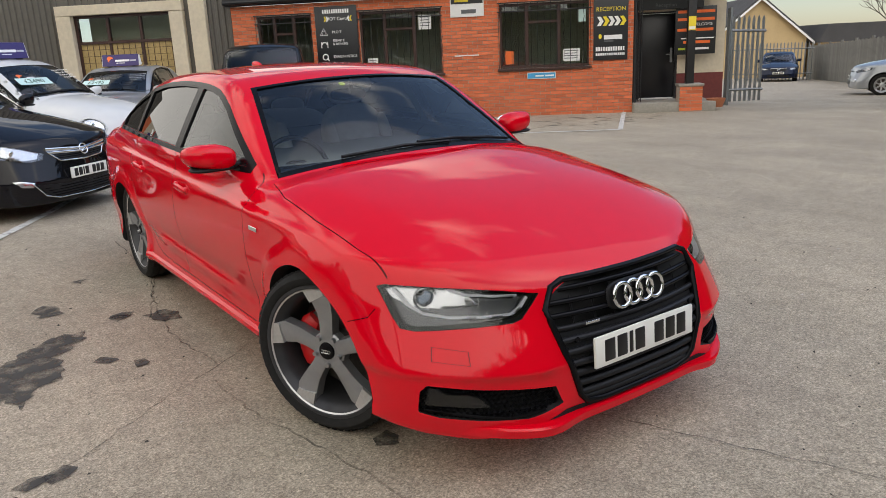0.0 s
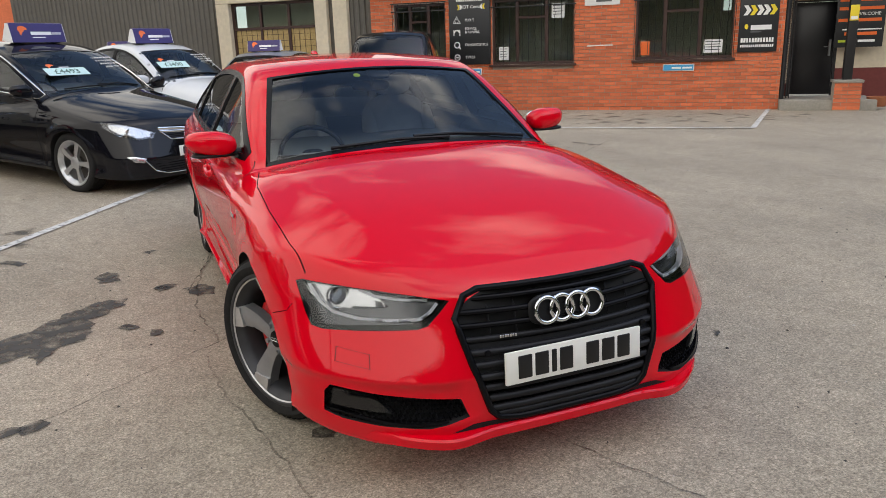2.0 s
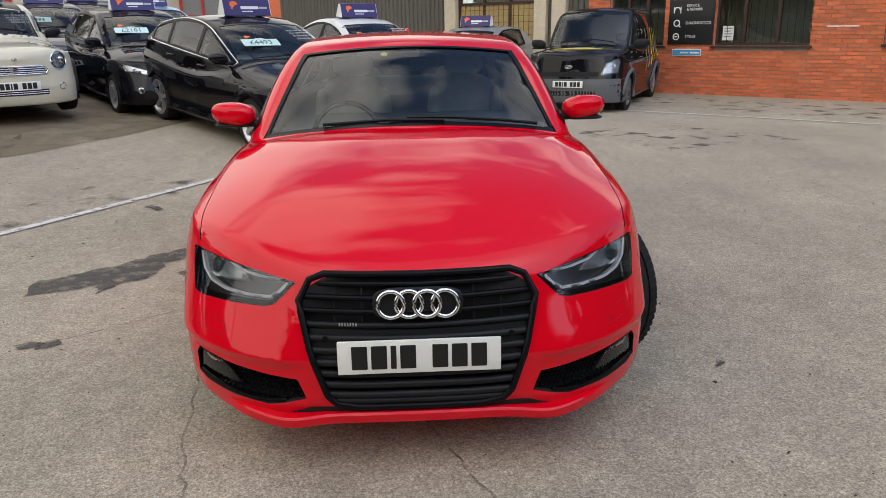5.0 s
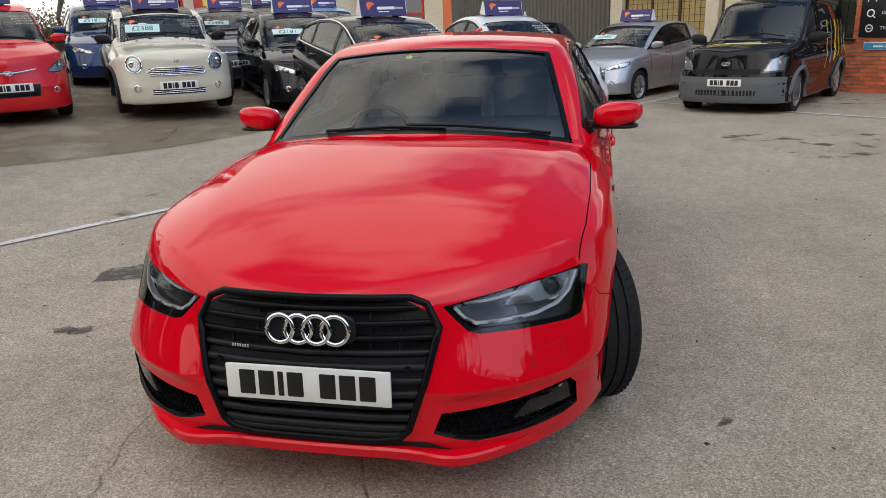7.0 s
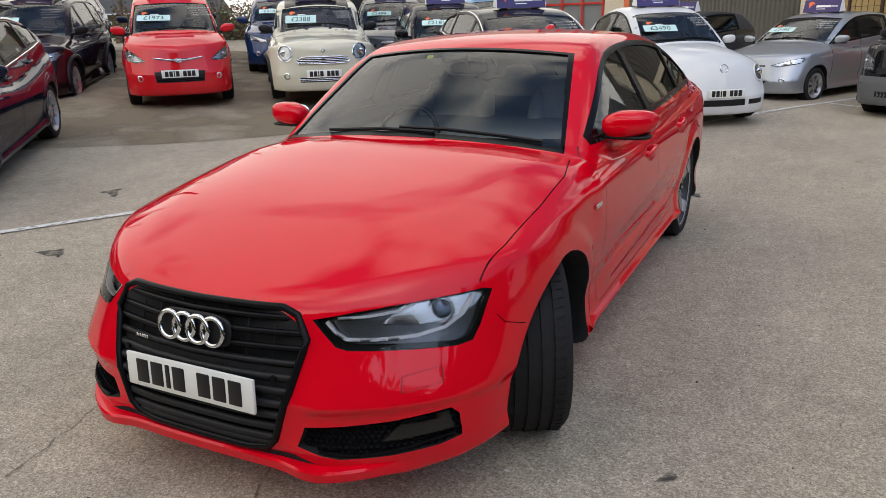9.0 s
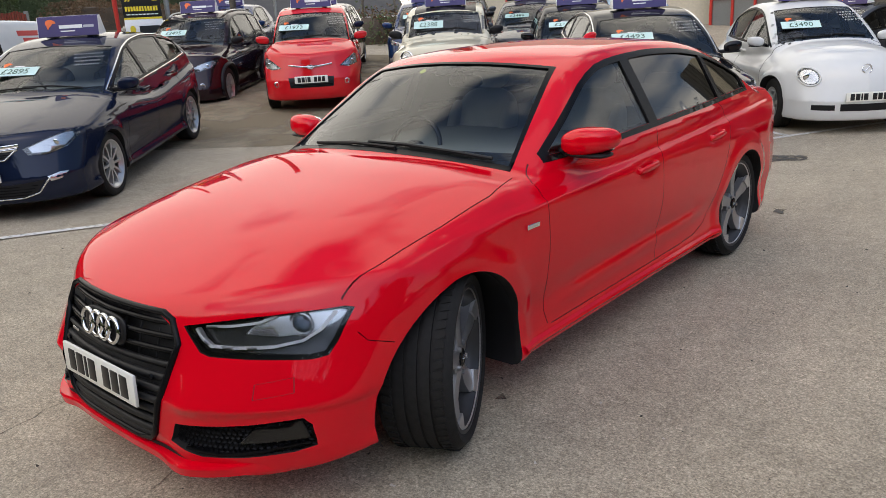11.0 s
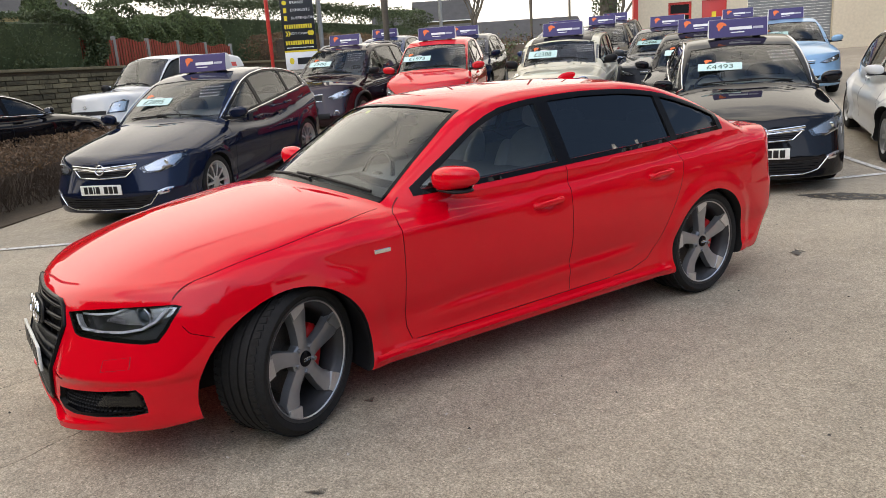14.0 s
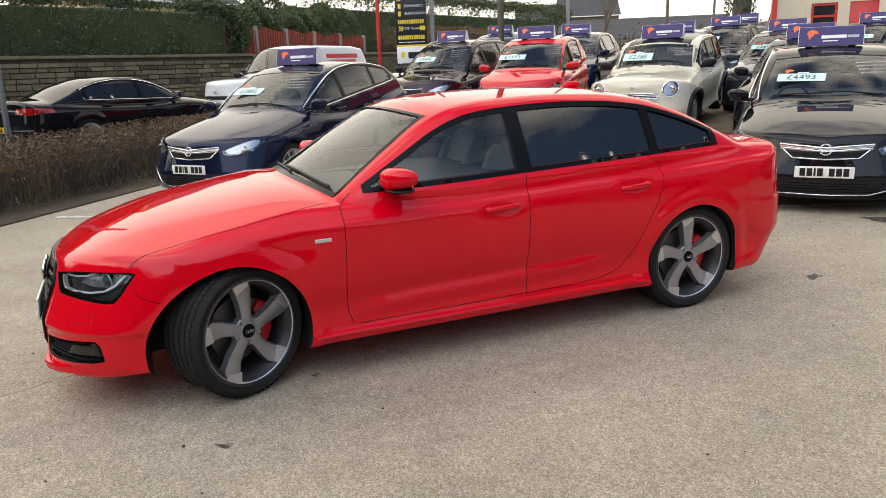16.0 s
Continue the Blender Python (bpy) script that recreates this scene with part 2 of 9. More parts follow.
def lathe(bm, prof, n=48, axis="x", mats=None):
    """Turn a profile of (along axis, radius) about the axis."""
    rings = []
    for u, r in prof:
        ring = []
        for j in range(n):
            q = 2 * math.pi * j / n
            p = (u, r * math.cos(q), r * math.sin(q)) if axis == "x" else (r * math.cos(q), r * math.sin(q), u)
            ring.append(bm.verts.new(p))
        rings.append(ring)
    for i in range(len(rings) - 1):
        for j in range(n):
            f = bm.faces.new((rings[i][j], rings[i][(j + 1) % n], rings[i + 1][(j + 1) % n], rings[i + 1][j]))
            if mats:
                f.material_index = mats[i]
    return rings


def curve(pts):
    """A smooth monotone curve through (position, value) pairs, with straight ends."""
    xs, ys = np.array([p[0] for p in pts], float), np.array([p[1] for p in pts], float)
    h, d = np.diff(xs), np.diff(ys) / np.diff(xs)
    m = np.zeros(len(xs))
    for i in range(1, len(xs) - 1):
        if d[i - 1] * d[i] > 0:
            w1, w2 = 2 * h[i] + h[i - 1], h[i] + 2 * h[i - 1]
            m[i] = (w1 + w2) / (w1 / d[i - 1] + w2 / d[i])
    m[0], m[-1] = d[0], d[-1]

    def exact(x):
        i = np.clip(np.searchsorted(xs, x) - 1, 0, len(xs) - 2)
        t = np.clip((x - xs[i]) / h[i], 0, 1)
        out = (1 + 2 * t) * (1 - t) ** 2 * ys[i] + t * (1 - t) ** 2 * h[i] * m[i] + t * t * (3 - 2 * t) * ys[i + 1] + t * t * (t - 1) * h[i] * m[i + 1]
        return out + np.where(x < xs[0], (x - xs[0]) * m[0], 0) + np.where(x > xs[-1], (x - xs[-1]) * m[-1], 0)

    tx = np.linspace(xs[0] - 2.0, xs[-1] + 2.0, 16000)
    ty = exact(tx)

    def f(x):
        return np.interp(x, tx, ty)

    return f


def smax(a, b, k):
    return np.maximum(a, b) + np.maximum(k - np.abs(a - b), 0) ** 2 / (4 * k)


def smin(a, b, k):
    return -smax(-a, -b, k)


def step01(x, a, b):
    t = np.clip((x - a) / (b - a), 0, 1)
    return t * t * (3 - 2 * t)


class Shell:
    """A car's outer skin as a smooth distance field. Origin on the ground under the front axle, nose to -y, left side +x."""

    def __init__(self, hood, roof, width, nose, tail, belt, gh, wheelbase, arch=0.36, rake=(0.2, 0.45, 0.42), trake=(0.15, 0.6), floor=0.2, crown=0.09, side=None, bow=(0.28, 0.2), line=(0.83, 0.03, 0.012), flare=0.012, hoodk=0.07, ghk=0.06, joink=0.03, roofcrown=0.1, cabin=(0.4, 3.2), wheel_r=0.31, noseround=0.05, thick=0.055, crown_rear=0.0):
        self.hood, self.roof, self.width, self.nose, self.tail = curve(hood), curve(roof), curve(width), curve(nose), curve(tail)
        self.belt, self.gh, self.wb, self.arch, self.rake, self.trake, self.floor, self.crown = belt, gh, wheelbase, arch, rake, trake, floor, crown
        self.side = curve(side or [(0.15, -0.06), (0.24, -0.02), (0.30, -0.035), (0.38, -0.04), (0.52, -0.012), (0.66, 0.0), (0.80, -0.006), (0.9, -0.03), (1.02, -0.085), (1.2, -0.2)])
        self.bow, self.line, self.flare, self.hoodk, self.ghk, self.joink, self.rc, self.cabin, self.wr, self.nr = bow, line, flare, hoodk, ghk, joink, roofcrown, cabin, wheel_r, noseround
        self.thick, self.crown_rear = thick, crown_rear
        self.y0, self.y1 = nose[0][1], tail[0][1]
        self.zmax, self.xmax = max(p[1] for p in roof), max(p[1] for p in width)

    def beltz(self, y):
        return self.belt[0] + self.belt[1] * y

    def yeff(self, a, y):
        w = step01(y, 1.1, 2.2)
        return y - (1 - w) * self.bow[0] * a * a + w * self.bow[1] * a * a

    def outer(self, x, y, z):
        a = np.abs(x)
        top = z - (self.hood(y) - self.crown * (1 - self.crown_rear * step01(y, 0.9, 2.3)) * (a / 0.8) ** 3)
        w = self.width(y)
        zl = self.line[0] + self.line[1] * y
        s = a - (w + self.side(z) - self.line[2] * step01(z, zl - 0.012, zl + 0.02))
        for yc in (0.0, self.wb):
            r = np.sqrt((y - yc) ** 2 + (z - self.wr) ** 2)
            s = s - self.flare * step01(-np.abs(r - self.arch - 0.02), -0.10, -0.02)
        zz = np.maximum(z - self.rake[2], 0)
        fr = self.nose(a) + zz * (self.rake[0] + self.rake[1] * a) + 0.35 * np.maximum(0.3 - z, 0) ** 1.2 - y
        re = y - (self.tail(a) - np.maximum(z - 0.62, 0) * self.trake[0] - np.maximum(0.45 - z, 0) * self.trake[1])
        low = smax(smax(top, s, self.hoodk), smax(fr, re, 0.02), self.nr)
        low = smax(low, self.floor - z, 0.03)
        base, tum, tf, tr, yf, yr = self.gh
        bz = self.beltz(y)
        g = base - tum * np.maximum(z - bz, -0.03) - 0.12 * np.maximum(z - bz, 0) ** 2 - tf * np.maximum(yf - y, 0) ** 2 - tr * np.maximum(y - yr, 0) ** 2
        gh = smax(z - self.roof(self.yeff(a, y)) + self.rc * a * a, a - g, self.ghk)
        gh = np.maximum(gh, bz - 0.2 - z)
        return smin(low, gh, self.joink)

    def full(self, x, y, z):
        f = self.outer(x, y, z)
        wall = self.thick + 0.09 * step01(self.beltz(y) - z, -0.01, 0.05)
        c = np.maximum(np.maximum(f + wall, 0.55 - z), np.maximum(self.cabin[0] - y, y - self.cabin[1]))
        return np.maximum(f, -c)

    def grad(self, P, fun=None, e=1e-3):
        fun = fun or self.outer
        x, y, z = P.T
        return np.stack([fun(x + e, y, z) - fun(x - e, y, z), fun(x, y + e, z) - fun(x, y - e, z), fun(x, y, z + e) - fun(x, y, z - e)], 1) / (2 * e)

    def onto(self, P, axis, sign, off=0.0):
        """Slide points along an axis, from outside inwards, to the skin (off metres proud of it)."""
        lo, hi = {0: (1.15, 0.3), 1: ((self.y0 - 0.15, self.y0 + 0.85) if sign < 0 else (self.y1 + 0.15, self.y1 - 0.9)), 2: (self.zmax + 0.1, 0.5)}[axis]
        lo, hi = (sign * lo, sign * hi) if axis == 0 else (lo, hi)
        n = len(P)
        u = np.linspace(0, 1, 48)
        Q = np.repeat(P[:, None, :], 48, 1).copy()
        Q[:, :, axis] = lo + (hi - lo) * u
        F = self.outer(Q[..., 0], Q[..., 1], Q[..., 2]) - off
        hit = (F < 0).any(1)
        i = np.where(hit, np.argmax(F < 0, 1), np.argmin(F, 1)).clip(1)
        a, b = u[i - 1], u[i]
        R = P.copy()
        for _ in range(16):
            c = (a + b) / 2
            R[:, axis] = lo + (hi - lo) * c
            g = self.outer(R[:, 0], R[:, 1], R[:, 2]) - off
            a, b = np.where(g > 0, c, a), np.where(g > 0, b, c)
        return R


def nets(fun, lo, hi, h):
    """Mesh the zero set of a distance field on a grid, then pull the vertices onto it."""
    ax = [np.arange(lo[i], hi[i] + h, h) for i in range(3)]
    X, Y, Z = np.meshgrid(*ax, indexing="ij")
    F = fun(X, Y, Z)
    S = F < 0
    c = np.zeros(tuple(n - 1 for n in S.shape), int)
    for i in (0, 1):
        for j in (0, 1):
            for k in (0, 1):
                c += S[i : S.shape[0] - 1 + i, j : S.shape[1] - 1 + j, k : S.shape[2] - 1 + k]
    mixed = (c > 0) & (c < 8)
    idx = np.full(mixed.shape, -1)
    cells = np.argwhere(mixed)
    idx[mixed] = np.arange(len(cells))
    P = np.stack([ax[i][cells[:, i]] + h / 2 for i in range(3)], 1)
    quads = []
    for a in range(3):
        b, d = (a + 1) % 3, (a + 2) % 3
        sl0, sl1 = [slice(None)] * 3, [slice(None)] * 3
        sl0[a], sl1[a] = slice(0, -1), slice(1, None)
        s0, s1 = S[tuple(sl0)], S[tuple(sl1)]
        e = np.argwhere(s0 != s1)
        e = e[(e[:, b] > 0) & (e[:, d] > 0) & (e[:, b] < S.shape[b] - 1) & (e[:, d] < S.shape[d] - 1)]
        flip = s0[tuple(e.T)]
        q = []
        for ob, od in ((-1, -1), (0, -1), (0, 0), (-1, 0)):
            t = e.copy()
            t[:, b] += ob
            t[:, d] += od
            q.append(idx[tuple(t.T)])
        q = np.stack(q, 1)
        q[~flip] = q[~flip][:, ::-1]
        quads.append(q)
    Q = np.concatenate(quads)
    e = 1e-3
    for _ in range(3):
        x, y, z = P.T
        v = fun(x, y, z)
        g = np.stack([fun(x + e, y, z) - fun(x - e, y, z), fun(x, y + e, z) - fun(x, y - e, z), fun(x, y, z + e) - fun(x, y, z - e)], 1) / (2 * e)
        P = P - np.clip(v / np.maximum((g * g).sum(1), 0.2), -h, h)[:, None] * g * 0.95
    return P, Q


def prism(bm, poly, axis, a, b, mi=0):
    """Extrude a flat outline along an axis from a to b. Outline coordinates: the two other axes in order."""
    o = [i for i in range(3) if i != axis]
    A, B = [], []
    for p in poly:
        for row, t in ((A, a), (B, b)):
            v = [0, 0, 0]
            v[o[0]], v[o[1]], v[axis] = p[0], p[1], t
            row.append(bm.verts.new(v))
    n = len(poly)
    fs = [bm.faces.new(A), bm.faces.new(B[::-1])]
    fs += [bm.faces.new((A[i], B[i], B[(i + 1) % n], A[(i + 1) % n])) for i in range(n)]
    bmesh.ops.recalc_face_normals(bm, faces=fs)
    for f in fs:
        f.material_index = mi


def ribbon(pts, w):
    """The outline of a thin stroke along a polyline."""
    P = [Vector((p[0], p[1])) for p in pts]
    L, R = [], []
    for i, p in enumerate(P):
        d = (P[min(i + 1, len(P) - 1)] - P[max(i - 1, 0)]).normalized()
        nrm = Vector((-d.y, d.x)) * w / 2
        L.append(p + nrm)
        R.append(p - nrm)
    return [tuple(v) for v in L + R[::-1]]


def carve(me, bms, mats):
    """Cut solids (a list of bmeshes) out of a mesh."""
    temp = new("temp", me)
    tools = []
    for bm in bms:
        cm = bpy.data.meshes.new("cutter")
        bm.to_mesh(cm)
        bm.free()
        for m in mats:
            cm.materials.append(m)
        t = new("cutter", cm)
        tools.append(t)
        mod = temp.modifiers.new("cut", "BOOLEAN")
        mod.operation, mod.solver, mod.object, mod.material_mode = "DIFFERENCE", "MANIFOLD", t, "TRANSFER"
    dg = bpy.context.evaluated_depsgraph_get()
    out = bpy.data.meshes.new_from_object(temp.evaluated_get(dg))
    if len(out.polygons) in (0, len(me.polygons)):
        for mod in temp.modifiers:
            mod.solver = "EXACT"
        dg = bpy.context.evaluated_depsgraph_get()
        out = bpy.data.meshes.new_from_object(temp.evaluated_get(dg))
    for t in tools + [temp]:
        d = t.data
        bpy.data.objects.remove(t)
        bpy.data.meshes.remove(d)
    return out


def inside(poly, x, y):
    r = np.zeros(len(x), bool)
    n = len(poly)
    for i in range(n):
        (x0, y0), (x1, y1) = poly[i], poly[(i + 1) % n]
        c = (y0 > y) != (y1 > y)
        with np.errstate(divide="ignore", invalid="ignore"):
            r ^= c & (x < (x1 - x0) * (y - y0) / (y1 - y0 + 1e-12) + x0)
    return r


def shade(me, sh):
    """Normals of the true skin where a face lies along it, flat ones on cut walls."""
    n = len(me.vertices)
    co = np.zeros(n * 3)
    me.vertices.foreach_get("co", co)
    P = co.reshape(-1, 3)
    g = sh.grad(P)
    g /= np.linalg.norm(g, axis=1, keepdims=True) + 1e-9
    k = len(me.loops)
    vi, fn = np.zeros(k, int), np.zeros(len(me.polygons) * 3)
    me.loops.foreach_get("vertex_index", vi)
    me.polygons.foreach_get("normal", fn)
    cnt = np.zeros(len(me.polygons), int)
    me.polygons.foreach_get("loop_total", cnt)
    N = np.repeat(fn.reshape(-1, 3), cnt, 0)
    G = g[vi]
    d = (N * G).sum(1)
    me.polygons.foreach_set("use_smooth", [True] * len(me.polygons))
    me.normals_split_custom_set(np.where((d > 0.75)[:, None], G, np.where((d < -0.75)[:, None], -G, N)).tolist())


def split(me, sh, regions, rest, parent, mats):
    """Share the faces out among named parts by tests on their centres; the last takes what is left."""
    n = len(me.polygons)
    c = np.zeros(n * 3)
    me.polygons.foreach_get("center", c)
    C = c.reshape(-1, 3)
    own = np.full(n, len(regions))
    for i, (_, test) in reversed(list(enumerate(regions))):
        own[test(C)] = i
    co = np.zeros(len(me.vertices) * 3)
    me.vertices.foreach_get("co", co)
    co = co.reshape(-1, 3)
    mi = np.zeros(n, int)
    me.polygons.foreach_get("material_index", mi)
    # the cabin side of the skin is trimmed in grey
    mi[(mi == 0) & (sh.outer(C[:, 0], C[:, 1], C[:, 2]) < -0.02)] = len(mats)
    mats = list(mats) + [M_LINING]
    polys = [tuple(p.vertices) for p in me.polygons]
    obs = []
    for i, name in enumerate([r[0] for r in regions] + [rest]):
        sel = np.nonzero(own == i)[0]
        if len(sel) == 0:
            continue
        used = np.unique(np.concatenate([polys[j] for j in sel]))
        re = np.full(len(co), -1)
        re[used] = np.arange(len(used))
        ob = obj(name, co[used], [tuple(re[list(polys[j])]) for j in sel], mats, parent, fmat=mi[sel].tolist())
        shade(ob.data, sh)
        obs.append(ob)
    bpy.data.meshes.remove(me)
    return obs


def patch(sh, name, loops, axis, sign, material, parent, off=0.0, res=0.04, skirt=0.006, label="", grid=True):
    """A sheet over the skin, bounded by outlines drawn in the plane across the axis (the first outline outside, the rest holes)."""
    pts, edges = [], []
    for lp in loops:
        fine = []
        for i, p in enumerate(lp):
            q = lp[(i + 1) % len(lp)]
            m = max(1, int(math.dist(p, q) / res))
            fine += [(p[0] + (q[0] - p[0]) * j / m, p[1] + (q[1] - p[1]) * j / m) for j in range(m)]
        b = len(pts)
        pts += fine
        edges += [(b + i, b + (i + 1) % len(fine)) for i in range(len(fine))]
    A = np.array(pts)
    nb = len(A)
    if grid:
        gx, gy = np.meshgrid(np.arange(A[:, 0].min() + res / 2, A[:, 0].max(), res), np.arange(A[:, 1].min() + res / 2, A[:, 1].max(), res))
        gx, gy = gx.ravel(), gy.ravel()
        ok = inside(loops[0], gx, gy)
        for lp in loops[1:]:
            ok &= ~inside(lp, gx, gy)
        G = np.stack([gx[ok], gy[ok]], 1)
        if len(G):
            d = np.sqrt(((G[:, None, :] - A[None]) ** 2).sum(2)).min(1)
            pts += [tuple(p) for p in G[d > res * 0.4]]
    from mathutils import geometry
    r = geometry.delaunay_2d_cdt([Vector(p) for p in pts], edges, [], 0, 1e-6)
    V = np.array([tuple(v) for v in r[0]])
    T = [tuple(f) for f in r[2]]
    cen = np.array([V[list(f)].mean(0) for f in T])
    ok = inside(loops[0], cen[:, 0], cen[:, 1])
    for lp in loops[1:]:
        ok &= ~inside(lp, cen[:, 0], cen[:, 1])
    T = [f for f, k in zip(T, ok) if k]
    o = [i for i in range(3) if i != axis]
    P = np.zeros((len(V), 3))
    P[:, o[0]], P[:, o[1]] = V[:, 0], V[:, 1]
    P = sh.onto(P, axis, sign, off)
    g = sh.grad(P)
    g /= np.linalg.norm(g, axis=1, keepdims=True)
    T = [f if np.cross(P[f[1]] - P[f[0]], P[f[2]] - P[f[0]]) @ g[f[0]] > 0 else f[::-1] for f in T]
    cnt = {}
    for f in T:
        for i in range(3):
            e = (f[i], f[(i + 1) % 3])
            cnt[e] = 1
    rim = [e for e in cnt if (e[1], e[0]) not in cnt]
    n0 = len(P)
    F = list(T)
    if skirt:
        P2 = P - g * skirt
        F += [(b, a, a + n0, b + n0) for a, b in rim]
        allP = np.concatenate([P, P2])
    else:
        allP = P
    used = np.unique([i for f in F for i in f])
    re = np.full(len(allP), -1)
    re[used] = np.arange(len(used))
    ob = obj(name, allP[used], [tuple(re[list(f)]) for f in F], material, parent, label)
    me = ob.data
    me.polygons.foreach_set("use_smooth", [True] * len(me.polygons))
    gg = (np.concatenate([g, g]) if skirt else g)[used]
    nn = []
    for p in me.polygons:
        fn = p.normal
        for vi in p.vertices:
            v = gg[vi]
            nn.append(tuple(v) if fn.dot(Vector(v)) > 0.6 else tuple(fn))
    me.normals_split_custom_set(nn)
    return ob


def mirror(poly):
    return [(-p[0], p[1]) for p in poly][::-1]

# ---- parts that all cars share ----
def window_outline(sh, y0, y1, lift=0.02, drop=0.10, shift=(0.15, 0.10), n=24):
    """The outline of a side window between two stations, under the roof's edge."""
    ys = np.linspace(y0, y1, n)
    top = np.minimum(np.minimum(sh.roof(ys - shift[0]), sh.roof(ys + shift[1])), sh.roof(ys)) - drop
    bot = sh.beltz(ys) + lift
    ok = top > bot + 0.008
    ys, top, bot = ys[ok], top[ok], bot[ok]
    return [(y, z) for y, z in zip(ys, bot)] + [(y, z) for y, z in zip(ys[::-1], top[::-1])]


def screen_outline(yb, yt, ab, at, bow, sgn=1):
    """A windscreen's outline seen from above."""
    b = [(a, yb + sgn * bow * a * a) for a in np.linspace(-ab, ab, 15)]
    t = [(a, yt + sgn * bow * a * a) for a in np.linspace(at, -at, 15)]
    return b + t


def number_plate(parent, m, back=False, cut=0.62):
    """A plate whose characters are plain bars."""
    ob = box("number_plate", (-0.26, 0.26, -0.006, 0.006, -0.0555, 0.0555), M_PLATEY if back else M_PLATE, parent, 0.004, "number plate with dark bars for characters")
    ob.matrix_basis = m
    x = -0.215
    for i, w in enumerate((0.05, 0.05, 0.018, 0.05, 0, 0.05, 0.05, 0.05)):
        if w:
            box("bar", (x, x + w, -0.009, -0.004, -0.039, 0.039), M_INK, ob, 0.003, "dark bar")
        x += (w or 0.028) + 0.012
    return ob


WHEELS = {}


def wheel_blades(name, parent, x, y, r, rim_r, width, steer, style, side, spin=0.0):
    """A wheel at its place; alike wheels share their meshes."""
    key = (r, rim_r, width, style, side if style == "rotor" else 0)
    m = pose(x, y, r, 0, 0, steer) @ (Matrix.Identity(4) if side > 0 else Matrix.Rotation(math.pi, 4, "Z")) @ Matrix.Rotation(spin if style != "rotor" else 0.0, 4, "X")
    if key in WHEELS:
        w = copy_thing(WHEELS[key], m)
        w.parent = parent
        return w
    w = WHEELS[key] = make_wheel(name, parent, r, rim_r, width, style, side)
    w.matrix_basis = m
    return w


